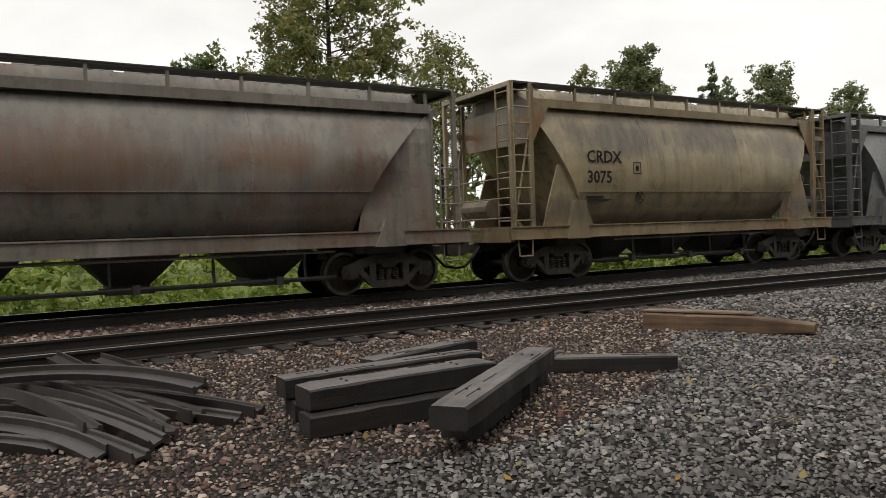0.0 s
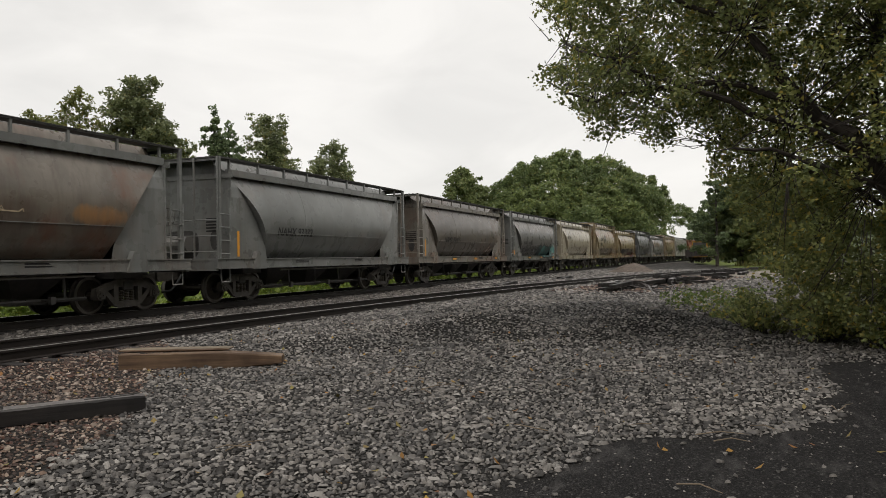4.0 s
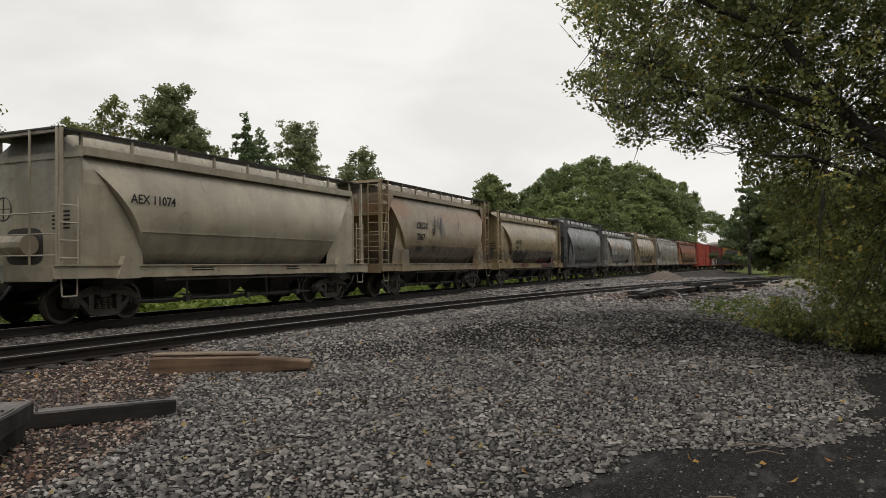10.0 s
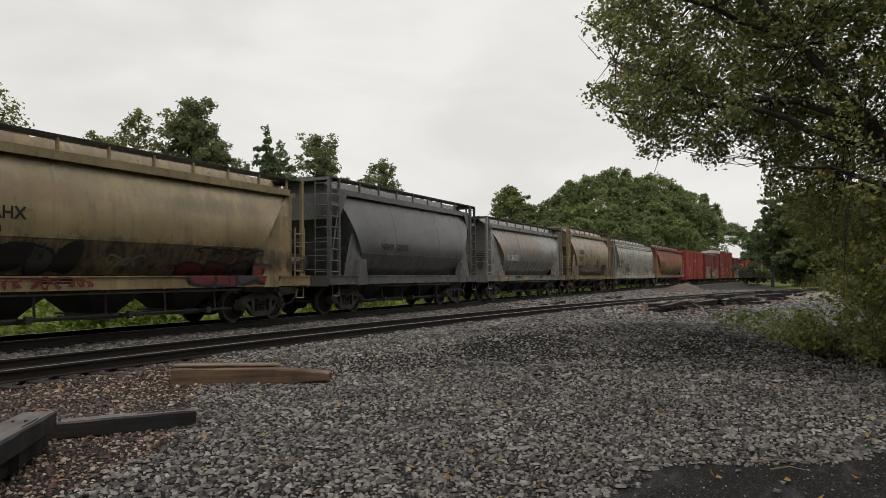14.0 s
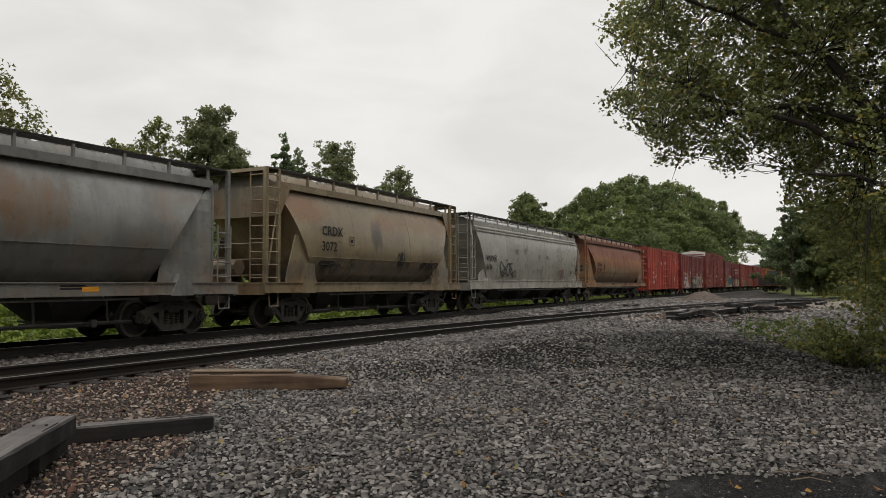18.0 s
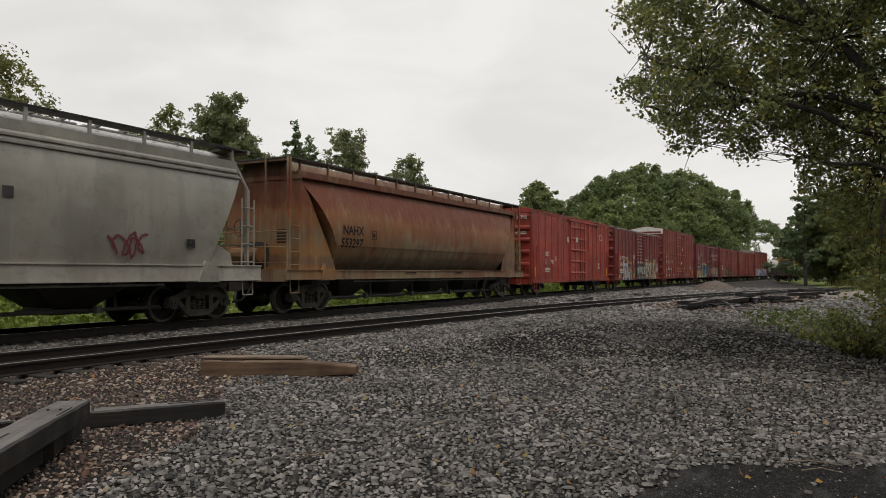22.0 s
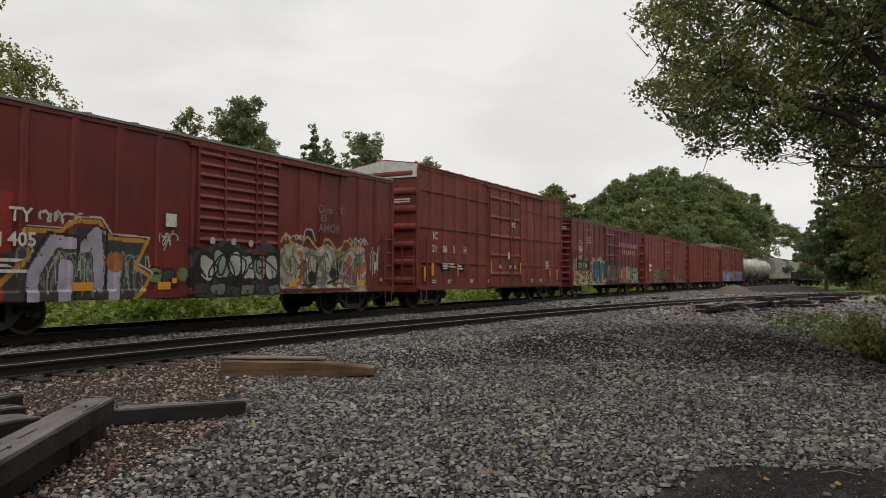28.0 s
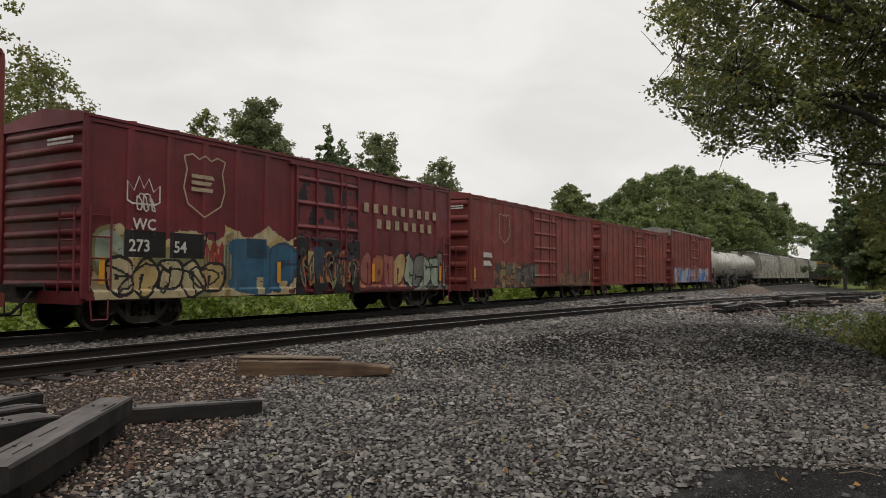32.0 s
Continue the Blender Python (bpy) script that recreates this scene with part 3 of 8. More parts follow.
def add_truck(car, x):
    tk = part("truck", TRUCK["bolster"], None, car, at=pose(x, 0, 0))
    for s in (-1, 1):
        part("sideframe", TRUCK["sideframe"], None, tk, at=pose(0, s * 1.02, 0))
        for k in (-1, 0, 1):
            part("spring", TRUCK["spring"], None, tk, at=pose(0.165 * k, s * 1.02, 0))
        ws = part("wheelset", TRUCK["wheelset"], None, tk, at=pose(s * 0.88, 0, WHEEL_R))
        WHEELSETS[s].append(ws)
        for y in (-1, 1):
            bc = part("bearing_cap", TRUCK["bearing_cap"], None, tk, at=pose(s * 0.88, 0, WHEEL_R, 0, 0, 0) if y < 0 else pose(s * 0.88, 0, WHEEL_R, 0, 0, 180))
            CAPS.append((bc, s, y))
    return tk


def make_coupler():
    b = Build()
    b.box(-0.55, 0.0, -0.09, 0.09, 0.72, 0.92)
    b.prism([(-0.72, 0.68), (-0.50, 0.68), (-0.42, 0.74), (-0.42, 0.94), (-0.50, 1.0), (-0.72, 1.0)], pose(0, 0.03, 0), 0.30)
    b.box(-0.80, -0.66, -0.16, 0.0, 0.68, 1.0)
    h = Build()
    pts = [(-0.25, -0.35, 0.85), (-0.45, -0.37, 0.62), (-0.62, -0.30, 0.42), (-0.80, -0.12, 0.38)]
    h.pipe(pts, 0.032, 6)
    return b.mesh("coupler", [M["iron"]]), h.mesh("air_hose", [M["rubber"]])


COUPLER, HOSE = make_coupler()


def add_draft(car, L):
    for s in (-1, 1):
        at = pose(s * (L / 2 - 0.72), 0, 0, 0, 0, 0 if s < 0 else 180)
        part("coupler", COUPLER, None, car, at=at)
        part("air_hose", HOSE, None, car, at=at)


def ladder(b, p, up, across, w, h, n, r=0.018):
    """Two stiles and n rungs from the foot p."""
    p, up, across = Vector(p), Vector(up), Vector(across)
    for s in (0, 1):
        b.rod(p + across * w * s, p + across * w * s + up * h, r * 1.3, 5)
    for i in range(n):
        q = p + up * (h * (i + 0.5) / n)
        b.rod(q, q + across * w, r, 5)
    return b


def stirrup(car, x, y, z, mat):
    s = -1 if y < 0 else 1
    b = Build()
    b.pipe([(x - 0.2, y, z), (x - 0.18, y + 0.02 * s, z - 0.42), (x + 0.18, y + 0.02 * s, z - 0.42), (x + 0.2, y, z)], 0.02, 5)
    part("stirrup_step", b, mat, car)


def bars(car, x, y, z, w, h, rows, mat, label=""):
    """Stencilled small print as plain bars."""
    b = Build()
    rnd = random.Random(int(x * 97 + z * 31))
    for i in range(rows):
        zz = z - i * h * 1.7
        b.add([(x, y, zz), (x + w * rnd.uniform(0.6, 1), y, zz), (x + w * rnd.uniform(0.6, 1), y, zz + h), (x, y, zz + h)], [(0, 1, 2, 3)])
    part("stencil", b, mat, car, label)


def reflector(car, x, y, z, w=0.45, h=0.1):
    b = Build().box(x, x + w, y - 0.004, y, z, z + h)
    part("reflector", b, M["reflector"], car, "yellow reflective strip")


def hopper_profile(kind, H):
    """Half of the cross section, from the ridge down to the sill; H is the height of the eaves flange."""
    if kind == "C":
        return [(0.0, H + 0.46), (0.62, H + 0.44), (1.05, H + 0.24), (1.34, H + 0.02), (1.47, H - 0.30), (1.55, H - 0.75), (1.58, H - 1.3), (1.575, 2.1), (1.55, 1.7), (1.50, 1.36)]
    out = [(0.0, H + 0.50), (0.78, H + 0.46), (0.90, H + 0.12), (1.24, H + 0.05)]
    for i in range(17):
        z = H - 0.10 - (H - 1.40) * i / 16
        up, dn = max(0.0, z - 2.45) / (H - 2.55), max(0.0, 2.45 - z) / 1.15
        out.append((1.595 - 0.36 * up ** 2.0 - 0.50 * dn ** 2.2, z))
    return out


def hopper_reach(kind, half, H, z):
    """How far the body reaches along the car at a height."""
    if kind == "A":
        return half - max(0.0, H - 0.05 - z) * 0.60
    if kind == "C":
        return half - max(0.0, H - 0.3 - z) * 0.50
    q = max(0.0, min(1.0, (H - z) / (H - 1.3)))
    return half - 1.75 * (1 - (1 - q) ** 1.75)


def hopper(name, L, kind, H, body, trim, label, under=None, bays=3, hatch_dark=True, sill=None, tank=False):
    """A covered hopper car: curved tank body, slope ends, running boards, bays, trucks."""
    under = under or M["black"]
    car = thing(name, label, "railcar", group="cars of the freight train")
    half = L / 2 - 1.3
    deck = H + (0.44 if H < 3.8 else 0.46)
    prof = hopper_profile(kind, H)
    nx = 16
    # tank body
    b = Build()
    full = [(-y, z) for y, z in prof[::-1]] + prof[1:]
    cols = []
    for y, z in full:
        e = hopper_reach(kind, half, H, z)
        cols.append([(e * (2 * i / nx - 1), y, z) for i in range(nx + 1)])
    b.loft(cols, 0, caps=False, closed=False)
    k = len(full) // 2
    for end in (0, nx):
        for i in range(k):
            a, c = cols[i][end], cols[i + 1][end]
            a2, c2 = cols[-1 - i][end], cols[-2 - i][end]
            q = [a, c, c2, a2] if i < k - 1 else [a, c, a2]
            b.add(q, [tuple(range(len(q)))[:: 1 if end == 0 else -1]])
    b.add([cols[0][0], cols[0][nx], cols[-1][nx], cols[-1][0]], [(0, 1, 2, 3)])
    part("tank_body", b, body, car, shade=False)
    for p in car.children[-1].data.polygons:
        p.use_smooth = abs(p.normal.x) < 0.3
    # seams and weld lines
    b = Build()
    for s in (-1, 1):
        e = hopper_reach(kind, half, H, 2.0)
        if kind != "C":
            b.box(-e, e, s * 1.572 - 0.012, s * 1.572 + 0.012, 2.065, 2.08)
        b.box(-half, half, s * 1.31 - 0.06, s * 1.31 + 0.06, H - 0.04, H + 0.15)
        if kind == "C":
            for dz, yy in ((0.20, 1.14), (-0.12, 1.42), (-0.26, 1.475)):
                b.box(-half, half, s * yy - 0.04, s * yy + 0.04, H + dz - 0.05, H + dz)
    part("seam_rail", b, trim, car)
    # upright weld seams
    for k in ((-0.34, 0.34) if L < 16 else (-0.55, -0.18, 0.18, 0.55)):
        b = Build()
        rings = []
        for x in (k * half - 0.03, k * half - 0.012, k * half + 0.012, k * half + 0.03):
            lift = 0.008 if abs(x - k * half) < 0.02 else -0.004
            rings.append([(x, -(y + lift), z) for y, z in prof[3:]])
        b.loft(rings, 0, caps=False, closed=False)
        part("weld_seam", b, body, car)
    # side sills
    for s in (-1, 1):
        b = Build()
        z1 = 1.30 if kind != "C" else 1.40
        e = L / 2 - 0.55
        ring = [(1.40, 1.0), (1.585, 1.0), (1.585, 1.035), (1.55, 1.035), (1.55, z1 - 0.03), (1.58, z1 - 0.03), (1.58, z1), (1.42, z1), (1.42, z1 - 0.03), (1.45, z1 - 0.03), (1.45, 1.035), (1.40, 1.035)]
        b.loft([[(x, s * y, z) for y, z in ring[::s]] for x in (-e, e)])
        part("side_sill", b, sill or trim, car)
    # end structure
    for s in (-1, 1):
        xe = s * (L / 2 - 0.55)
        xb = s * (L / 2 - 1.3)
        b = Build()
        b.box(min(xe, xe - s * 0.12), max(xe, xe - s * 0.12), -1.5, 1.5, 0.95, 1.30)
        b.box(min(xe, xb - s * 0.9), max(xe, xb - s * 0.9), -1.45, 1.45, 1.20, 1.24)
        part("end_sill", b, trim, car)
        if kind == "B":
            b = Build()
            b.box(min(xb, xb - s * 0.05), max(xb, xb - s * 0.05), -1.42, 1.42, 1.25, H)
            b.add([(xb, -1.42, H), (xb, 1.42, H), (xb, 0.6, prof[1][1] - 0.02), (xb, -0.6, prof[1][1] - 0.02)], [(0, 1, 2, 3)[::-s]])
            b.box(min(xb, xb + s * 0.05), max(xb, xb + s * 0.05), -1.52, 1.52, H - 0.10, H + 0.04)
            part("end_bulkhead", b, trim, car)
            if s < 0:
                # A flat black patch stands for the shade of the end recess.
                b = Build()
                ring = [(0.62 * math.copysign(abs(math.cos(k * 0.3142)) ** 0.5, math.cos(k * 0.3142)), 0.42 * math.copysign(abs(math.sin(k * 0.3142)) ** 0.5, math.sin(k * 0.3142))) for k in range(20)]
                b.loft([[(xb + s * q, 0.35 + u, 1.72 + w) for u, w in ring] for q in (0.002, 0.006)])
                part("end_recess", b, M["black"], car, "flat black patch for the shaded recess behind the air reservoir")
            if L < 15 and s < 0 and not tank:
                for y in (-0.85,):
                    # No hole is cut: a black oval paints the opening's dark inside.
                    b = Build()
                    ring = [(0.16 * math.cos(k * 0.5236), 0.30 * math.sin(k * 0.5236)) for k in range(12)]
                    b.loft([[(xb + s * q, y + u, 1.85 + w) for u, w in ring] for q in (0.002, 0.006)])
                    part("end_opening", b, M["black"], car, "flat black oval for the shade inside an opening")
            for y in (-1.40, 1.40):
                b = Build()
                zs = [1.28 + (H - 0.06 - 1.28) * i / 8 for i in range(9)]
                v, f = [], []
                for z in zs:
                    inner = s * (hopper_reach(kind, half, H, z) + (0.30 if L > 16 else 0.05) * math.sin(math.pi * min(1.0, (z - 1.28) / (H - 1.34))) - 0.02)
                    yy = min(abs(y), 1.40 - max(0, z - (H - 0.5)) * 0.25) * (1 if y > 0 else -1)
                    v += [(xb, yy, z), (inner, yy, z)]
                for i in range(8):
                    f.append((2 * i, 2 * i + 1, 2 * i + 3, 2 * i + 2))
                b.add(v, f)
                part("end_gusset", b, trim, car)
        else:
            for y in (-1.46, 1.46):
                b = Build()
                z2 = 2.7 if kind == "A" else 1.9
                inner = s * hopper_reach(kind, half, H, 1.3)
                i2 = s * hopper_reach(kind, half, H, z2)
                b.prism([(inner - s * 0.1, 1.25), (s * (L / 2 - 1.5), 1.25), (s * (L / 2 - 1.62), 1.7), (i2 + s * 0.12, z2), (i2 - s * 0.3, z2)], pose(0, y, 0), 0.04)
                part("end_gusset", b, trim, car)
            if kind == "A":
                b = Build()
                b.box(min(xb, xb + s * 0.04), max(xb, xb + s * 0.04), -1.40, 1.40, H - 0.85, H + 0.05)
                b.add([(xb, -1.40, H + 0.05), (xb, 1.40, H + 0.05), (xb, 0.6, prof[1][1] - 0.02), (xb, -0.6, prof[1][1] - 0.02)], [(0, 1, 2, 3)[::-s]])
                for y in (-1.38, 1.38):
                    b.prism([(xb, H + 0.05), (xb - s * 0.55, H + 0.05), (xb - s * 0.05, H - 0.85), (xb, H - 0.85)], pose(0, y, 0), 0.04)
                part("end_panel", b, trim, car)
        # corner posts and top cross beam
        b = Build()
        tops = deck + 0.02
        px = (xb + s * 0.58, xb + s * 0.05) if kind == "A" else ((xb + s * 0.50,) if kind == "B" else (xb + s * 0.35,))
        for x in px:
            for y in (-1.42, 1.42):
                b.box(x - 0.045, x + 0.045, y - 0.045, y + 0.045, 1.2, tops if kind != "C" else 3.4)
            b.box(x - 0.05, x + 0.05, -1.46, 1.46, tops - 0.1, tops)
        if kind == "A":
            for y in (-1.42, 1.42):
                b.box(min(px) - 0.04, max(px) + 0.04, y - 0.04, y + 0.04, H - 0.45, H - 0.33)
                b.rod((px[0], y, 1.3), (px[1], y, H - 0.4), 0.03, 5)
        if kind == "C":
            for y in (-1.42, 1.42):
                b.rod((xb + s * 0.35, y, 3.4), (s * (half - 0.05), y * 0.8, H + 0.42), 0.045, 6)
        part("end_frame", b, trim, car)
        for y in (-1.47, 1.47):
            b = Build()
            ladder(b, (xb + s * 0.56, y, 1.25), (0, 0, 1), (-s, 0, 0), 0.46, (deck - 1.25) if kind == "A" else (1.5 if kind == "B" else 1.9), 9 if kind == "A" else 4)
            part("side_ladder", b, trim, car)
            stirrup(car, xb + s * 0.32, y, 1.05, trim)
        b = Build()
        yl = -1.35 if s < 0 else 0.9
        if kind == "B" and s < 0:
            yl = 0.92
            for y in (-1.44, -0.62):
                b.rod((xb + s * 0.60, y, 1.1), (xb + s * 0.60, y, deck), 0.03, 6)
        ladder(b, (xb + s * 0.60, yl, 1.25), (0, 0, 1), (0, 1, 0), 0.48, deck - 1.25, 9)
        for z in (1.5, 1.95, 2.4):
            b.rod((xb + s * 0.60, -1.4, z), (xb + s * 0.60, 1.4, z), 0.018, 5)
        part("end_ladder", b, trim, car)
        if s < 0:
            b = Build()
            b.rod((xb - 0.25, -0.15, 1.75), (xb - 0.25, 0.95, 1.75), 0.23, 12)
            part("air_reservoir", b, trim, car)
            b = Build()
            b.lathe([(0.26, -0.02), (0.28, 0.0), (0.26, 0.02), (0.24, 0.0), (0.26, -0.02)], pose(xb - 0.36, 0.55, 2.55, 0, 0, 90), 16)
            for a in range(4):
                b.rod((xb - 0.36, 0.55, 2.55), (xb - 0.36, 0.55 + 0.25 * math.cos(a * 1.571), 2.55 + 0.25 * math.sin(a * 1.571)), 0.015, 4)
            part("brake_wheel", b, M["iron"], car)
    # roof hatches and running boards
    n = 6 if L < 16 else 9
    for i in range(n):
        x = (2 * (i + 0.5) / n - 1) * (half - 0.6)
        w = (half - 0.6) / n * 0.92
        b = Build()
        b.obox(pose(x, 0, prof[1][1] + 0.06), 2 * w, 0.70, 0.14, 0, 0.03)
        for s in (-1, 1):
            b.box(x + s * w * 0.5 - 0.03, x + s * w * 0.5 + 0.03, -0.42, 0.42, prof[1][1] + 0.13, prof[1][1] + 0.17)
        part("roof_hatch", b, trim if not hatch_dark else M["roofgrey"], car)
    for s in (-1, 1):
        b = Build()
        top = deck
        y0 = s * 1.16
        e = L / 2 - 0.8
        b.box(-e, e, y0 - 0.19, y0 + 0.19, top, top + 0.035)
        for k in range(3):
            b.box(-e, e, y0 - 0.2 + 0.19 * k, y0 - 0.18 + 0.19 * k, top + 0.03, top + 0.055)
        part("running_board", b, M["walkway"], car, "dark steel grating walkway")
        m = max(5, round(L / 1.5))
        for i in range(m):
            x = (2 * i / (m - 1) - 1) * (half - 0.1)
            b = Build().box(x - 0.03, x + 0.03, s * 1.31 - 0.03, s * 1.31 + 0.03, H + 0.14, deck)
            part("walkway_bracket", b, trim, car)
    for s in (-1, 1):
        b = Build()
        x0, x1 = s * (L / 2 - 1.45), s * (L / 2 - 0.70)
        b.box(min(x0, x1), max(x0, x1), -1.45, 1.45, deck - 0.012, deck + 0.025)
        part("roof_platform", b, M["walkway"], car)
    # underside
    b = Build()
    for s in (-1, 1):
        x0, x1 = s * (L / 2 - 0.75), s * (L / 2 - 3.3)
        b = Build().box(min(x0, x1), max(x0, x1), -0.28, 0.28, 0.74, 1.04)
        part("stub_sill", b, under, car)
    reach = L / 2 - 3.4
    for i in range(bays):
        x = (2 * (i + 0.5) / bays - 1) * reach
        w = reach / bays
        b = Build()
        rings = []
        for z, kx, ky in ((1.32, 0.96, 1.22), (1.10, 0.74, 1.00), (0.46, 0.27, 0.50), (0.38, 0.27, 0.50)):
            rings.append([(x - w * kx, -ky, z), (x + w * kx, -ky, z), (x + w * kx, ky, z), (x - w * kx, ky, z)])
        b.loft(rings)
        part("hopper_bay", b, under, car)
        b = Build()
        b.box(x - w * 0.32, x + w * 0.32, -0.64, 0.64, 0.31, 0.39)
        b.rod((x, -1.25, 0.42), (x, 1.25, 0.42), 0.03, 6)
        b.box(x - 0.06, x + 0.06, -1.32, -1.22, 0.34, 0.5)
        part("discharge_gate", b, under, car)
    b = Build()
    b.rod((-reach, -0.95, 0.40), (reach, -0.95, 0.40), 0.045, 6)
    for i in range(4):
        x = (2 * i / 3 - 1) * reach * 0.7
        b.rod((x + 0.5, -0.95, 0.40), (x + 0.5, -0.9, 1.0), 0.03, 5)
    part("brake_rod", b, under, car)
    b = Build()
    b.rod((-reach * 0.9, -1.42, 0.93), (reach * 0.95, -1.42, 0.93), 0.032, 6)
    for i in range(4):
        x = (2 * i / 3 - 1) * reach * 0.7
        b.rod((x, -1.42, 0.93), (x, -1.42, 1.02), 0.02, 5)
    part("air_pipe", b, M["pipe"], car, "pale grey pipe under the side sill")
    for s in (-1, 1):
        x = s * (L / 2 - 2.45)
        b = Build()
        b.box(x - 0.45, x + 0.45, -1.3, 1.3, 0.84, 1.05)
        part("body_bolster", b, under, car)
        for y in (-1.52, 1.52):
            b = Build()
            hgt = 1.86 if kind == "A" else 1.5
            b.prism([(x - 0.34, 0.98), (x + 0.34, 0.98), (x + 0.26, hgt), (x - 0.10, hgt)], pose(0, y, 0), 0.16)
            part("jacking_pad", b, trim, car)
        add_truck(car, s * (L / 2 - 2.25))
    add_draft(car, L)
    return car


def boxcar(name, L, H, body, label, roof=None, posts=7, door="panel", ends=6, grid=False, top=None, dx=0.22, Z0=0.72, dw=1.46):
    """A box car: ribbed sides, corrugated ends, a door, a low roof."""
    roof = roof or body
    car = thing(name, label, "railcar", group="cars of the freight train")
    e = L / 2 - 0.87
    W = 1.46
    b = Build()
    b.box(-e, e, -W, W, max(Z0, 0.98), H)
    part("car_body", b, body, car)
    for s in (-1, 1):
        b = Build().box(-e, e, min(s * W, s * (W - 0.06)), max(s * W, s * (W - 0.06)), Z0, 0.98)
        part("side_skirt", b, body, car)
    b = Build()
    rr = H + 0.26
    b.prism([(-W - 0.05, H - 0.005), (W + 0.05, H - 0.005), (W + 0.05, H + 0.05), (0, rr), (-W - 0.05, H + 0.05)], pose(0, 0, 0, 0, 0, 90), 2 * e + 0.06)
    top_sheet = part("roof", b, roof, car)
    n = round(L / 1.25)
    for i in range(n + 1):
        x = (2 * i / n - 1) * e
        b = Build().prism([(-W, H + 0.05), (W, H + 0.05), (W, H + 0.09), (0, rr + 0.04), (-W, H + 0.09)], pose(x, 0, 0, 0, 0, 90), 0.06)
        part("roof_rib", b, roof, top_sheet)
    for s in (-1, 1):
        b = Build()
        b.box(-e, e, s * W - 0.03 if s < 0 else W - 0.02, s * W + 0.02 if s < 0 else W + 0.03, H - 0.10, H - 0.02)
        part("top_chord", b, body, car)
        b = Build()
        b.box(-e, e, s * (W + 0.02) - 0.03, s * (W + 0.02) + 0.03, Z0 - 0.05, Z0 + 0.12)
        part("side_sill", b, body, car)
        xs = []
        for i in range(posts):
            xs += [-e + (e - dw + dx) * i / (posts - 1), e - (e - dw - dx) * i / (posts - 1)]
        for x in xs:
            b = Build()
            wdt = 0.10 if grid else 0.085
            b.add([(x - wdt, s * W, Z0), (x + wdt, s * W, Z0), (x + wdt, s * W, H - 0.1), (x - wdt, s * W, H - 0.1),
                   (x - wdt * 0.55, s * (W + 0.055), Z0), (x + wdt * 0.55, s * (W + 0.055), Z0), (x + wdt * 0.55, s * (W + 0.055), H - 0.1), (x - wdt * 0.55, s * (W + 0.055), H - 0.1)],
                  [q[::-s] for q in [(4, 7, 6, 5), (0, 3, 7, 4), (1, 5, 6, 2), (0, 4, 5, 1), (3, 2, 6, 7)]])
            part("side_post", b, body, car)
        if grid:
            for z in (Z0 + 0.98, Z0 + 2.28, Z0 + 3.63):
                for x0, x1 in ((-e, dx - dw), (dx + dw, e)):
                    b = Build().box(x0, x1, min(s * W, s * (W + 0.045)), max(s * W, s * (W + 0.045)), z - 0.035, z + 0.035)
                    part("side_girt", b, body, car)
        # door
        yo = s * (W + 0.06)
        b = Build()
        b.box(-dw, dw, min(s * W, yo), max(s * W, yo), Z0 + 0.1, H - 0.16)
        dr = part("door", b, body, car, at=pose(dx, 0, 0))
        b = Build()
        rows = 13 if door == "louver" else 5
        zz0, zz1 = Z0 + 0.14, H - 0.2
        for i in range(rows):
            b = Build()
            z = zz0 + (zz1 - zz0) * (i + 0.5) / rows
            hh = (zz1 - zz0) / rows * (0.30 if door == "louver" else 0.13)
            yi = yo + s * (0.05 if door == "louver" else 0.05)
            b.add([(-dw + 0.1, yo, z - hh), (dw - 0.1, yo, z - hh), (dw - 0.1, yi, z), (-dw + 0.1, yi, z), (-dw + 0.1, yo, z + hh), (dw - 0.1, yo, z + hh)],
                  [q[::-s] for q in [(0, 3, 2, 1), (3, 4, 5, 2)]])
            part("door_rib", b, body, dr)
        b = Build()
        for x in (-dw + 0.06, -0.55, 0.55, dw - 0.06):
            b.box(x - 0.03, x + 0.03, min(yo, yo + s * 0.045), max(yo, yo + s * 0.045), Z0 + 0.1, H - 0.18)
        b.rod((0.75, yo + s * 0.06, Z0 + 0.2), (0.75, yo + s * 0.06, H - 0.3), 0.02, 5)
        b.box(0.35, 0.8, min(yo, yo + s * 0.09), max(yo, yo + s * 0.09), Z0 + 1.0, Z0 + 1.07)
        part("door_bar", b, body, dr)
        for z in (Z0 + 0.06, H - 0.14):
            b = Build().box(dx - dw - 0.2, min(e - 0.2, dx + dw + 3.2), min(s * W, yo + s * 0.04), max(s * W, yo + s * 0.04), z - 0.04, z + 0.03)
            part("door_track", b, body, car)
    for s in (-1, 1):
        x = s * e
        for i in range(ends):
            z = Z0 + 0.28 + (H - Z0 - 0.55) * i / (ends - 1)
            hh = (H - Z0 - 0.5) / ends * 0.25
            b = Build()
            n = 6
            rings = []
            for y in (-W + 0.1, -W + 0.22, W - 0.22, W - 0.1):
                kk = 0.02 if abs(y) > W - 0.15 else 1.0
                rings.append([(x + s * 0.10 * kk * math.sin(math.pi * j / n), y, z - hh * math.cos(math.pi * j / n)) for j in range(n + 1)])
            b.loft(rings, 0, caps=False, closed=False)
            part("end_rib", b, body, car, shade=True)
        for y in (-W, W):
            b = Build().box(min(x, x + s * 0.06), max(x, x + s * 0.06), y - 0.05, y + 0.05, Z0, H)
            part("end_post", b, body, car)
        low = 0.42 if top else 0.12
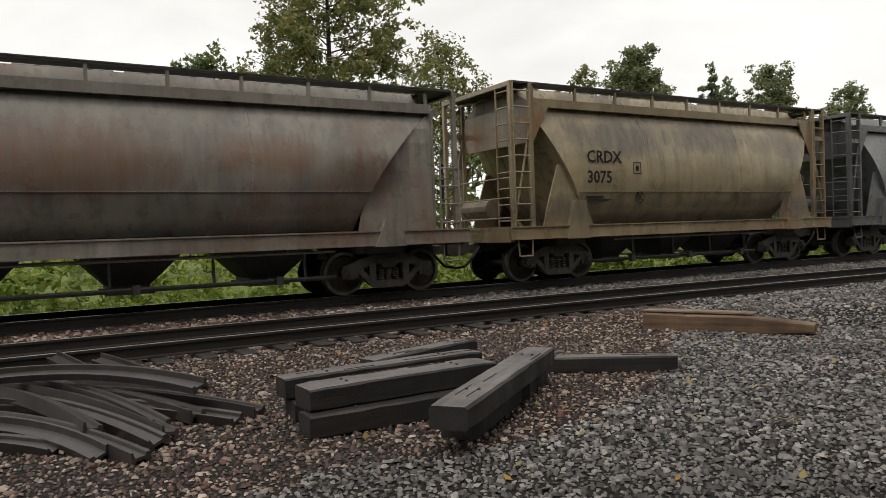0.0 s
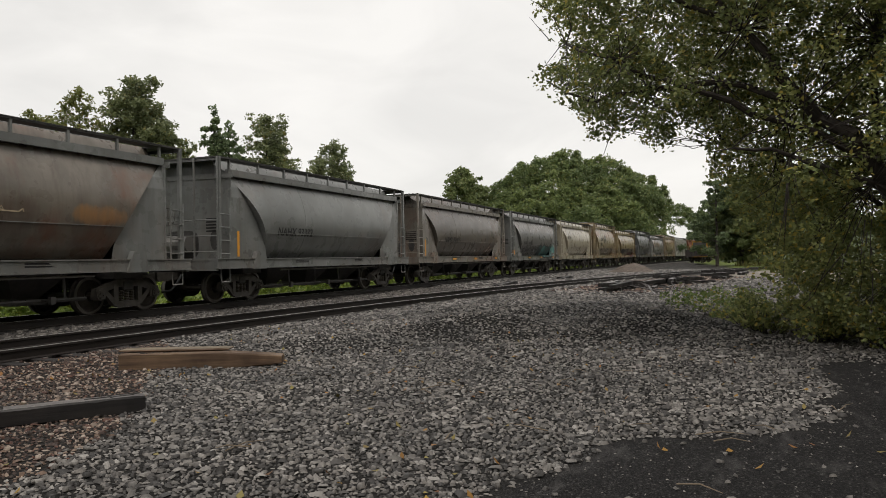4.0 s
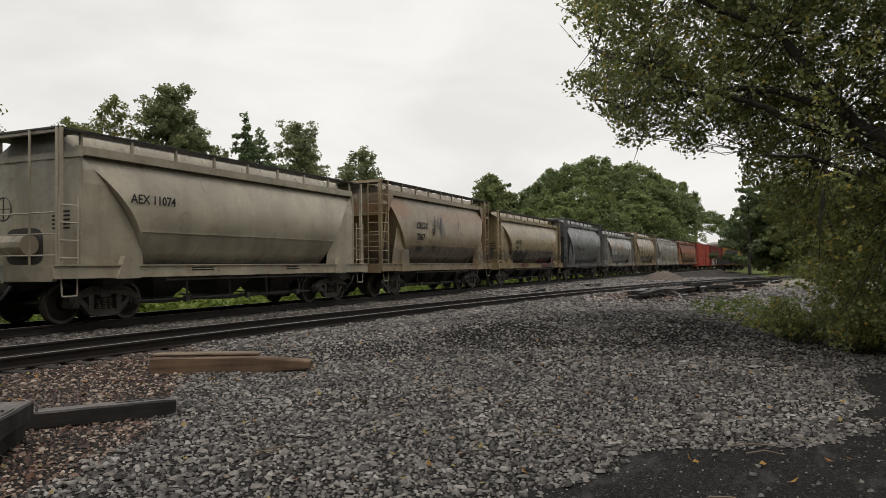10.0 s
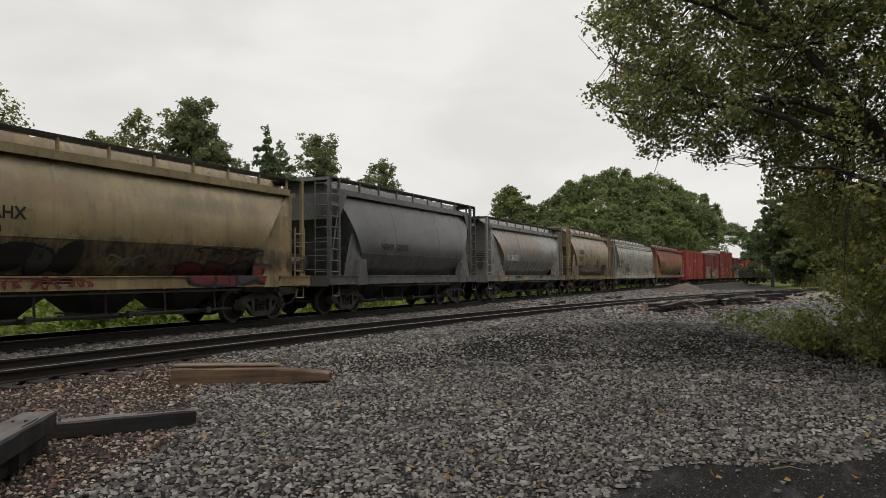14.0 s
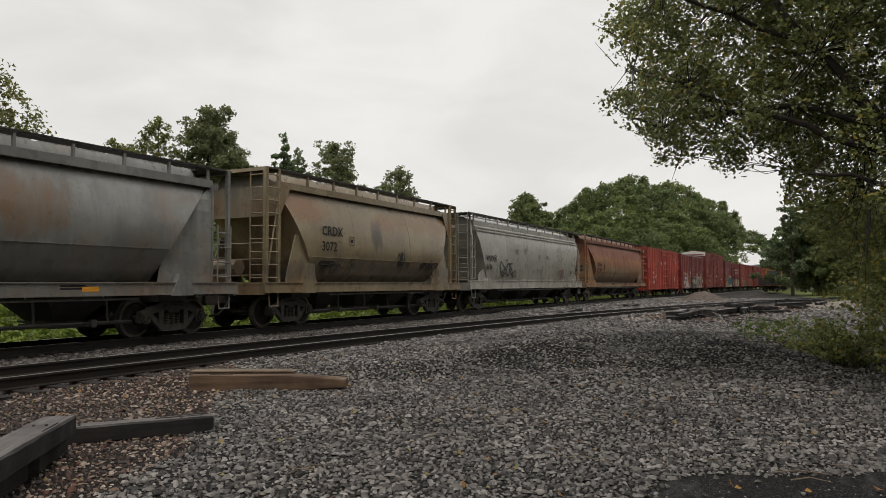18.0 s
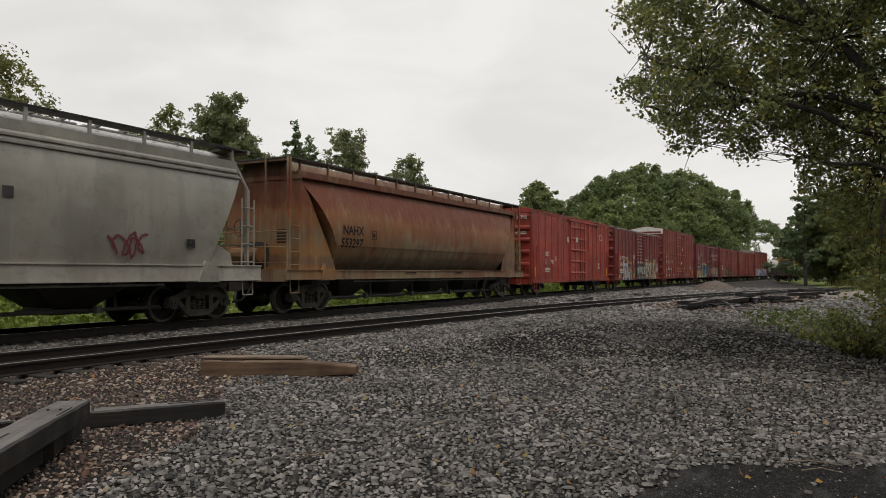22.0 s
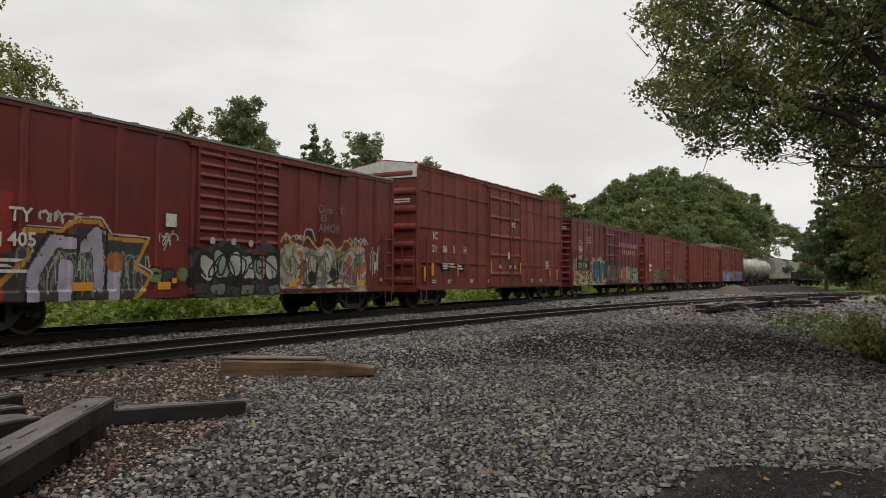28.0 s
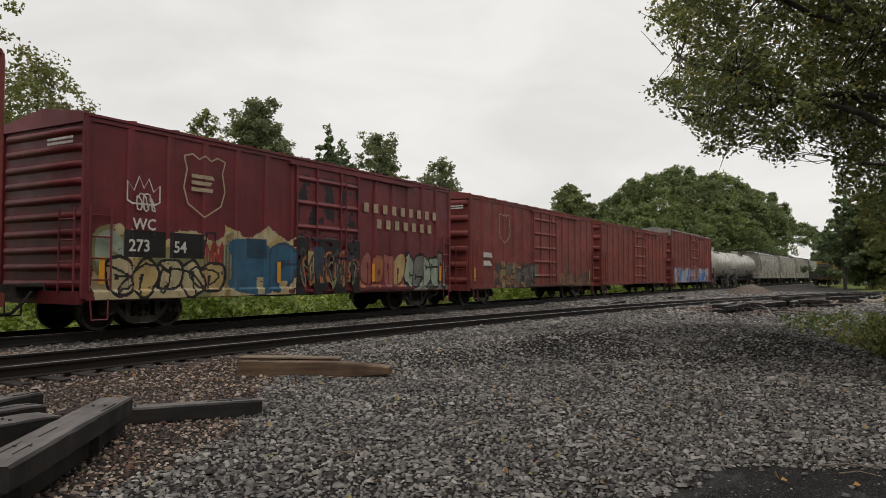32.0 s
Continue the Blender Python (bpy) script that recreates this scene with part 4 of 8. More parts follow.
        b = Build().prism([(-W, H - low), (W, H - low), (W, H + 0.04), (0, rr), (-W, H + 0.04)], pose(x + s * 0.035, 0, 0, 0, 0, 90), 0.08)
        part("end_panel", b, top or body, car, "white painted end panel" if top else "")
        b = Build()
        b.box(min(x, x + s * 0.18), max(x, x + s * 0.18), -W, W, Z0 - 0.12, Z0 + 0.14)
        part("end_sill", b, body, car)
        for y in (-W - 0.06, W + 0.06):
            b = Build()
            ladder(b, (x - s * 0.55, y, Z0 + 0.15), (0, 0, 1), (s, 0, 0), 0.48, 1.75, 4)
            part("side_ladder", b, body, car)
            stirrup(car, x - s * 0.3, y, Z0 - 0.02, body)
        b = Build()
        ladder(b, (x + s * 0.2, -W + 0.05 if s < 0 else W - 0.55, Z0 + 0.1), (0, 0, 1), (0, 1, 0), 0.5, 1.7, 4)
        part("end_ladder", b, body, car)
        b = Build()
        b.box(min(x + s * 0.12, x + s * 0.6), max(x + s * 0.12, x + s * 0.6), -0.3, 1.0, Z0 + 0.22, Z0 + 0.26)
        part("brake_platform", b, M["walkway"], car)
        add_truck(car, s * (L / 2 - 2.55))
    b = Build()
    b.box(-L / 2 + 0.75, L / 2 - 0.75, -0.30, 0.30, 0.72, 1.02)
    b.box(-1.6, 1.2, -0.9, -0.3, 0.62, 1.0)
    for x in (-3.4, -2.0, 2.2, 3.6):
        b.box(x - 0.08, x + 0.08, -1.4, 1.4, 0.86, 1.02)
    b.rod((-4, -0.6, 0.7), (4, -0.6, 0.7), 0.03, 6)
    part("underframe", b, M["black"], car)
    add_draft(car, L)
    return car


def tankcar(name, L, body, label):
    car = thing(name, label, "railcar", group="cars of the freight train")
    e = L / 2 - 1.1
    b = Build()
    rings = []
    for x, r in ((-e, 0.5), (-e + 0.12, 1.0), (-e + 0.4, 1.32), (-e + 0.75, 1.42), (e - 0.75, 1.42), (e - 0.4, 1.32), (e - 0.12, 1.0), (e, 0.5)):
        rings.append([(x, r * math.cos(2 * math.pi * k / 28), 2.5 + r * math.sin(2 * math.pi * k / 28)) for k in range(28)])
    b.loft(rings)
    part("tank", b, body, car, shade=True)
    b = Build()
    b.rod((0, 0, 3.85), (0, 0, 4.25), 0.42, 14)
    part("manway", b, body, car)
    b = Build()
    for y in (-0.75, 0.75):
        b.rod((-1.2, y, 4.6), (1.2, y, 4.6), 0.025, 5)
        b.box(-1.3, 1.3, y - 0.25, y + 0.25, 3.9, 3.93)
        for x in (-1.2, 1.2):
            b.rod((x, y, 3.9), (x, y, 4.6), 0.025, 5)
    ladder(b, (-0.25, -1.45, 1.1), (0, 0.22, 0.97), (1, 0, 0), 0.5, 2.9, 8)
    part("platform", b, M["iron"], car)
    b = Build()
    b.box(-L / 2 + 0.6, L / 2 - 0.6, -0.3, 0.3, 0.74, 1.05)
    for s in (-1, 1):
        b.box(s * (L / 2 - 2.5) - 0.5, s * (L / 2 - 2.5) + 0.5, -1.2, 1.2, 0.95, 1.5)
        b.box(min(s * (L / 2 - 0.6), s * (L / 2 - 1.4)), max(s * (L / 2 - 0.6), s * (L / 2 - 1.4)), -1.4, 1.4, 1.0, 1.06)
        b.rod((s * (L / 2 - 0.65), -1.4, 2.0), (s * (L / 2 - 0.65), 1.4, 2.0), 0.03, 5)
        for y in (-1.4, 1.4):
            b.rod((s * (L / 2 - 0.65), y, 1.0), (s * (L / 2 - 0.65), y, 2.0), 0.03, 5)
    part("underframe", b, M["black"], car)
    for s in (-1, 1):
        add_truck(car, s * (L / 2 - 2.3))
    add_draft(car, L)
    return car


M["walkway"] = plain("galvanised_walkway_grating", (0.06, 0.057, 0.052), 0.6, 0.3, 0.4, 5)
M["roofgrey"] = plain("dull_roof_metal", (0.20, 0.195, 0.185), 0.55, 0.2, 0.35, 3)
# weathered paints of the cars
P = {
    # Full-length blooms near z 1.6 are road grime plus painted undercurve shade.
    "greybrown": paint("grey_brown_hopper_paint", (0.245, 0.222, 0.19), (0.075, 0.06, 0.05), (0.17, 0.09, 0.06), 0.7, 0.6, blooms=[(-1.0, 2.6, 2.2, 0.7, (0.15, 0.085, 0.055), 0.8), (2.4, 2.75, 1.2, 0.4, (0.17, 0.09, 0.055), 0.7), (4.3, 2.4, 0.9, 0.5, (0.10, 0.06, 0.045), 0.8)]),
    "tan": paint("tan_hopper_paint", (0.30, 0.238, 0.145), (0.10, 0.08, 0.058), (0.20, 0.105, 0.05), 0.6, 0.5, blooms=[(-4.3, 3.5, 1.3, 0.50, (0.23, 0.105, 0.04), 0.9), (0.3, 3.35, 1.0, 0.35, (0.22, 0.105, 0.045), 0.8), (3.0, 3.55, 3.0, 0.45, (0.21, 0.115, 0.05), 0.8), (0.0, 1.65, 9.0, 0.42, (0.10, 0.085, 0.07), 0.85), (-0.45, 2.95, 0.40, 0.6, (0.05, 0.042, 0.036), 0.85)]),
    "tan_sooty": paint("sooty_tan_hopper_paint", (0.36, 0.29, 0.175), (0.07, 0.06, 0.05), (0.10, 0.085, 0.07), 0.8, 0.7, blooms=[(-2.6, 3.4, 1.6, 0.5, (0.085, 0.072, 0.06), 0.95), (0.6, 3.5, 1.8, 0.45, (0.09, 0.075, 0.06), 0.9), (3.6, 3.4, 1.4, 0.4, (0.11, 0.08, 0.06), 0.7), (0.0, 1.6, 8.0, 0.3, (0.13, 0.11, 0.08), 0.7)]),
    "charcoal": paint("charcoal_hopper_paint", (0.122, 0.124, 0.124), (0.06, 0.058, 0.056), (0.09, 0.07, 0.055), 0.4, 0.5),
    "rustgrey": paint("rust_stained_grey_paint", (0.20, 0.175, 0.145), (0.09, 0.065, 0.05), (0.16, 0.075, 0.045), 0.95, 0.75),
    "lightgrey": paint("light_grey_hopper_paint", (0.215, 0.22, 0.21), (0.11, 0.10, 0.09), (0.16, 0.10, 0.07), 0.3, 0.45),
    "brown": paint("brown_stained_hopper_paint", (0.135, 0.115, 0.095), (0.055, 0.045, 0.038), (0.12, 0.07, 0.045), 0.8, 0.65),
    "midgrey": paint("mid_grey_hopper_paint", (0.17, 0.17, 0.165), (0.08, 0.075, 0.07), (0.13, 0.08, 0.055), 0.35, 0.5),
    "white": paint("off_white_hopper_paint", (0.42, 0.375, 0.285), (0.20, 0.18, 0.15), (0.22, 0.13, 0.08), 0.25, 0.4),
    "cream": paint("cream_hopper_paint", (0.47, 0.37, 0.215), (0.11, 0.085, 0.06), (0.22, 0.10, 0.05), 0.45, 0.55),
    "bluegrey": paint("blue_grey_hopper_paint", (0.25, 0.25, 0.235), (0.12, 0.105, 0.09), (0.20, 0.11, 0.055), 0.5, 0.6, blooms=[(-4.2, 2.95, 0.6, 0.6, (0.28, 0.14, 0.055), 0.9), (-1.4, 3.1, 3.2, 0.75, (0.135, 0.095, 0.062), 0.95), (0.6, 2.75, 1.0, 0.7, (0.18, 0.11, 0.06), 0.8), (0.0, 1.75, 9.0, 0.35, (0.13, 0.125, 0.115), 0.6)]),
    "palegrey": paint("pale_grey_hopper_paint", (0.335, 0.32, 0.28), (0.20, 0.185, 0.16), (0.22, 0.18, 0.14), 0.3, 0.35),
    "rust": paint("rust_streaked_hopper_paint", (0.30, 0.22, 0.13), (0.14, 0.055, 0.026), (0.19, 0.055, 0.022), 0.95, 0.95, 0.62, blooms=[(0.0, 3.15, 15.0, 0.85, (0.27, 0.085, 0.018), 0.95), (0.0, 3.85, 15.0, 0.85, (0.125, 0.028, 0.010), 1.0), (0.0, 3.55, 15.0, 0.6, (0.15, 0.034, 0.011), 0.9), (-5.0, 2.5, 2.6, 0.9, (0.20, 0.08, 0.028), 0.9), (1.0, 2.7, 4.0, 0.5, (0.17, 0.06, 0.025), 0.8), (5.5, 2.5, 1.6, 0.8, (0.22, 0.09, 0.035), 0.8), (-7.6, 1.6, 1.6, 0.7, (0.30, 0.13, 0.035), 0.9), (0.0, 1.55, 12.0, 0.25, (0.09, 0.075, 0.06), 0.8)]),
    "red": paint("bright_oxide_red_paint", (0.40, 0.052, 0.031), (0.14, 0.022, 0.016), (0.16, 0.03, 0.02), 0.7, 0.6, 0.55, patchy=0.95),
    "maroon": paint("maroon_boxcar_paint", (0.22, 0.034, 0.030), (0.09, 0.016, 0.016), (0.09, 0.035, 0.025), 0.6, 0.55, 0.6),
    "oxide": paint("brown_red_boxcar_paint", (0.235, 0.043, 0.031), (0.10, 0.02, 0.017), (0.12, 0.04, 0.028), 0.45, 0.45, 0.6),
    "roof": paint("zinc_roof_paint", (0.30, 0.29, 0.27), (0.15, 0.12, 0.10), (0.15, 0.07, 0.05), 0.5, 0.5),
    "tankblack": paint("black_tank_paint", (0.03, 0.03, 0.03), (0.02, 0.02, 0.02), (0.06, 0.05, 0.045), 0.4, 0.4),
}
P["farwhite"] = paint("dusty_white_paint", (0.46, 0.44, 0.39), (0.35, 0.32, 0.28), (0.3, 0.2, 0.14), 0.2, 0.3)
# The low full-length blooms below again mix grime with painted underside shade.
P["slate"] = paint("slate_grey_hopper_paint", (0.195, 0.20, 0.196), (0.07, 0.067, 0.065), (0.11, 0.08, 0.06), 0.35, 0.5, blooms=[(0.0, 1.6, 8.0, 0.35, (0.085, 0.08, 0.078), 0.8)])
P["midgrey_tagged"] = paint("mid_grey_hopper_side_paint", (0.16, 0.155, 0.145), (0.07, 0.065, 0.06), (0.12, 0.075, 0.05), 0.5, 0.6, blooms=[(0.0, 3.3, 8.0, 0.4, (0.13, 0.105, 0.08), 0.7), (0.0, 1.6, 8.0, 0.3, (0.09, 0.085, 0.08), 0.7)])
P["cream_tagged"] = paint("cream_paint_with_sooty_lower_side", (0.33, 0.26, 0.145), (0.09, 0.07, 0.05), (0.20, 0.11, 0.05), 0.55, 0.6, blooms=[(0.0, 1.72, 9.0, 0.42, (0.035, 0.026, 0.02), 1.0), (-3.0, 3.0, 2.5, 0.3, (0.19, 0.12, 0.06), 0.7), (2.5, 3.1, 2.0, 0.25, (0.10, 0.08, 0.06), 0.6)])
P["maroon_big"] = paint("maroon_boxcar_side_paint", (0.19, 0.028, 0.024), (0.085, 0.015, 0.015), (0.08, 0.03, 0.022), 0.6, 0.5, 0.5)
P["maroon_tagged"] = paint("purple_maroon_boxcar_paint", (0.19, 0.028, 0.036), (0.085, 0.015, 0.019), (0.08, 0.03, 0.026), 0.6, 0.5, 0.5)
P["maroon_faded"] = paint("faded_maroon_paint_with_graffiti", (0.25, 0.048, 0.04), (0.11, 0.028, 0.026), (0.12, 0.055, 0.04), 0.6, 0.6, 0.6, zones=[
    (-5.3, -0.9, 0.65, 1.75, [(0.30, 0.22, 0.10), (0.05, 0.04, 0.035), (0.12, 0.13, 0.10), (0.25, 0.10, 0.05)], 1.2, (0.03, 0.02, 0.02)),
    (2.2, 7.0, 0.65, 1.3, [(0.22, 0.12, 0.06), (0.10, 0.05, 0.04)], 1.2, (0.05, 0.02, 0.02))])
P["oxide_blue"] = paint("red_brown_paint_with_blue_graffiti", (0.21, 0.042, 0.032), (0.09, 0.022, 0.02), (0.10, 0.04, 0.03), 0.5, 0.5, 0.6, zones=[
    (-6.9, 6.4, 0.7, 1.9, [(0.05, 0.16, 0.40), (0.30, 0.34, 0.40), (0.17, 0.05, 0.04), (0.03, 0.10, 0.32), (0.25, 0.10, 0.06)], 0.75, (0.25, 0.28, 0.34))])
P["rustgrey_tagged"] = paint("rust_stained_grey_paint_with_scrawls", (0.19, 0.165, 0.135), (0.085, 0.062, 0.048), (0.15, 0.07, 0.042), 0.9, 0.75, blooms=[(-4.2, 2.95, 0.5, 0.25, (0.33, 0.15, 0.06), 0.8), (-2.4, 2.95, 1.3, 0.25, (0.24, 0.10, 0.05), 0.8), (3.4, 2.3, 0.8, 0.25, (0.32, 0.17, 0.07), 0.9), (0.0, 2.2, 2.2, 0.5, (0.09, 0.06, 0.045), 0.7)])
TRAIN = []          # (car, place of its middle along the train)


def couple(car, q0, q1):
    TRAIN.append((car, (q0 + q1) / 2))
    return car


GAPS = [-5.0, 9.3, 22.4, 35.6, 49.5, 63.4, 78.1, 92.1, 106.1, 119.1, 133.35, 146.75, 161.0, 174.5, 192.65, 211.8, 228.2, 244.75, 261.35, 277.85, 294.2, 311.4, 328.5, 340.3, 356.4, 375.1, 392.4, 409.3, 426.5]


def span(i):
    return GAPS[i + 1] - GAPS[i]


def assemble():
    H1, H2 = 4.06, 3.74
    hop = lambda i, kind, H, body, trim, label, **k: couple(hopper("covered_hopper_car", span(i), kind, H, P[body], P[trim], label, **k), GAPS[i], GAPS[i + 1])
    box = lambda i, H, body, label, **k: couple(boxcar("boxcar", span(i), H, P[body], label, **k), GAPS[i], GAPS[i + 1])
    c = {}
    c[0] = hop(0, "B", H2, "greybrown", "greybrown", "grey and brown weathered covered hopper railcar")
    c[1] = hop(1, "A", H1, "tan_sooty", "tan", "tan covered hopper railcar with sooty stains, open end cages")
    c[2] = hop(2, "A", H1, "slate", "charcoal", "dark charcoal covered hopper railcar with open end cages")
    c[3] = hop(3, "B", H2, "rustgrey_tagged", "lightgrey", "rust-stained grey covered hopper railcar with small graffiti")
    c[4] = hop(4, "B", H2, "lightgrey", "lightgrey", "light grey covered hopper railcar with black lettering")
    c[5] = hop(5, "B", H2, "brown", "greybrown", "dirty brown covered hopper railcar")
    c[6] = hop(6, "B", H2, "midgrey_tagged", "lightgrey", "mid grey covered hopper railcar with teal graffiti", tank=True)
    c[7] = hop(7, "B", H2, "white", "white", "off-white covered hopper railcar on the moving train", tank=True)
    c[8] = hop(8, "A", H1, "tan", "tan", "tan covered hopper railcar with open end cages")
    c[9] = hop(9, "B", H2, "cream_tagged", "cream_tagged", "cream covered hopper railcar with dark sooty lower side")
    c[10] = hop(10, "A", H1, "charcoal", "charcoal", "dark blue-grey covered hopper railcar with end cages")
    c[11] = hop(11, "B", H2, "bluegrey", "bluegrey", "blue-grey covered hopper railcar with rust stains")
    c[12] = hop(12, "A", H1, "tan", "tan", "tan covered hopper railcar with rust blooms near the roof")
    c[13] = hop(13, "C", 3.95, "palegrey", "palegrey", sill=P["farwhite"], label= "long pale grey covered hopper railcar with flat sides")
    c[14] = hop(14, "B", H1, "rust", "rust", "long rust-streaked brown covered hopper railcar", bays=4)
    c[15] = box(15, 4.46, "red", "bright red steel boxcar with ribbed sides")
    c[16] = box(16, 4.42, "maroon_big", "maroon boxcar with louvred door and large graffiti", roof=P["roof"], door="louver")
    c[17] = box(17, 5.20, "oxide", "tall brown-red boxcar with gridded side posts", grid=True, posts=7, dw=1.72, dx=0.08, ends=7, top=M["white"])
    c[18] = box(18, 4.40, "maroon_tagged", "maroon boxcar with yellow and blue graffiti along its side", ends=10)
    c[19] = box(19, 4.38, "maroon_faded", "faded maroon boxcar with graffiti near its sill")
    c[20] = box(20, 4.36, "oxide", "faded red-brown boxcar with ribbed sides")
    c[21] = box(21, 4.85, "oxide_blue", "tall red-brown boxcar with blue graffiti", roof=P["roof"], top=P["roof"])
    c[22] = couple(tankcar("tank_car", span(22), P["farwhite"], "dusty white tank railcar behind the boxcars"), GAPS[22], GAPS[23])
    c[23] = couple(tankcar("tank_car", span(23), P["farwhite"], "cream-white tank railcar far down the train"), GAPS[23], GAPS[24])
    for i in range(24, 28):
        c[i] = hop(i, "C", 4.0, "farwhite", "farwhite", "pale grey covered hopper railcar far down the train")
    return c


CARS = assemble()


def motions():
    times = [2.0 * i for i in range(17)]
    for car, q in TRAIN:
        rows = []
        for t in times:
            x = q - car_shift(t)
            rows.append((t, pose(x, main_line(x), RAIL_MAIN, 0, 0, heading(main_line, x))))
        walk(car, rows)
    turns = []
    for i in range(481):
        t = i / 15.0
        turns.append((t, math.degrees(car_shift(t) / WHEEL_R)))

    def roll(objects, x, facing):
        """One turning wheel is keyed; those that turn alike share its keys."""
        walk(objects[0], [(t, pose(x, 0, WHEEL_R, 0, -a, 0) @ pose(0, 0, 0, 0, 0, facing)) for t, a in turns])
        for ob in objects[1:]:
            ob.rotation_mode = "QUATERNION"
            ob.animation_data_create()
            ob.animation_data.action = objects[0].animation_data.action
            ob.animation_data.action_slot = objects[0].animation_data.action_slot

    for s in (-1, 1):
        roll(WHEELSETS[s], s * 0.88, 0)
        for y in (-1, 1):
            roll([c for c, cs, cy in CAPS if (cs, cy) == (s, y)], s * 0.88, 0 if y < 0 else 180)


# ---- lettering and markings on the cars ----
def skin(i, z):
    """How far a hopper's rounded side stands out at a height."""
    if i in (13,) or i > 14:
        return 1.58
    return 1.595 - 0.50 * (max(0.0, 2.45 - z) / 1.15) ** 2.2


def mark(i, text, x, z, size, ink="letter_dark", y=None):
    """Lettering that follows the slope of the side."""
    h = size * 0.72
    y0, y1 = (skin(i, z), skin(i, z + h)) if y is None else (-y, -y)
    words(text, size, M[ink], CARS[i], side_pose(x, -y0 - 0.008, z) @ pose(0, 0, 0, math.degrees(math.atan2(y1 - y0, h))))


def plate(i, x0, x1, z0, z1, mat, y=-1.60, label="", name="painted_panel"):
    b = Build().box(x0, x1, y, y + 0.004, z0, z1)
    part(name, b, mat, CARS[i], label)


def ring(i, x, z, r, mat, y=-1.606):
    """A round yard symbol: a ring with a cross in it."""
    b = Build()
    n = 20
    for k in range(n):
        a0, a1 = 6.2832 * k / n, 6.2832 * (k + 1) / n
        b.add([(x + q * math.cos(a), y, z + q * math.sin(a)) for q, a in ((r, a0), (r, a1), (r * 0.8, a1), (r * 0.8, a0))], [(0, 1, 2, 3)])
    for a in (0.785, 2.356):
        c, s = math.cos(a), math.sin(a)
        b.add([(x - c * r * 0.8 - s * 0.015, y, z - s * r * 0.8 + c * 0.015), (x + c * r * 0.8 - s * 0.015, y, z + s * r * 0.8 + c * 0.015),
               (x + c * r * 0.8 + s * 0.015, y, z + s * r * 0.8 - c * 0.015), (x - c * r * 0.8 + s * 0.015, y, z - s * r * 0.8 - c * 0.015)], [(0, 1, 2, 3)])
    part("yard_symbol", b, mat, CARS[i])


def square(i, x, z, r, mat, y=-1.605):
    b = Build()
    for x0, x1, z0, z1 in ((x, x + r, z, z + 0.02), (x, x + r, z + r * 1.1 - 0.02, z + r * 1.1), (x, x + 0.02, z, z + r * 1.1), (x + r - 0.02, x + r, z, z + r * 1.1), (x + r * 0.3, x + r * 0.7, z + r * 0.3, z + r * 0.75)):
        b.box(x0, x1, y, y + 0.004, z0, z1)
    part("clearance_mark", b, mat, CARS[i])


def ribbon(pts, w, depth):
    """A flat sprayed line of one piece through points (x, z); depth gives y at a height."""
    b, v = Build(), []
    for k, (x, z) in enumerate(pts):
        (xa, za), (xb, zb) = pts[max(0, k - 1)], pts[min(len(pts) - 1, k + 1)]
        ln = math.hypot(xb - xa, zb - za) or 1.0
        nx, nz = -(zb - za) / ln * w / 2, (xb - xa) / ln * w / 2
        v += [(x - nx, depth(z), z - nz), (x + nx, depth(z), z + nz)]
    return b.add(v, [(2 * k, 2 * k + 2, 2 * k + 3, 2 * k + 1) for k in range(len(pts) - 1)])


def scrawl(i, x, z, w, h, ink, seed, y=-1.607, thick=0.03, loops=4):
    """A hand-drawn looping tag that cannot be read."""
    rnd = random.Random(seed)
    pts = []
    n = loops * 12
    ph = rnd.uniform(0, 6)
    for k in range(n + 1):
        t = k / n
        a = t * loops * 6.283 + ph
        pts.append((x + w * (0.08 + 0.84 * t) + 0.55 * w / loops * math.sin(a), z + h * (0.5 + 0.42 * math.cos(a * (1.0 + 0.13 * rnd.random())) * (0.6 + 0.4 * math.sin(3 * t + ph)))))
    b = ribbon(pts, thick, lambda q: -skin(i, q) - 0.008 if i < 15 else y)
    part("graffiti_tag", b, M[ink], CARS[i], "looping spray-paint tag")


def outline_marks(i, x, z, w, h, mat, y, kind="shield"):
    """A faded emblem as a plain outline shape."""
    if kind == "shield":
        pts = [(0, 0.95), (0.2, 1.0), (0.35, 0.93), (0.5, 1.0), (0.65, 0.93), (0.8, 1.0), (1, 0.95), (0.93, 0.75), (1.0, 0.45), (0.9, 0.2), (0.5, 0.0), (0.1, 0.2), (0.0, 0.45), (0.07, 0.75)]
    else:
        pts = [(0, 0.1), (0.15, 0), (0.85, 0), (1, 0.1), (1.0, 0.7), (0.8, 0.45), (0.65, 0.9), (0.5, 0.55), (0.35, 0.95), (0.2, 0.45), (0, 0.75)]
    b = ribbon([(x + a * w, z + c * h) for a, c in pts + pts[:1]], 0.04, lambda q: y)
    part("emblem_outline", b, mat, CARS[i], "faded outline of an emblem")


SPRAY = {}
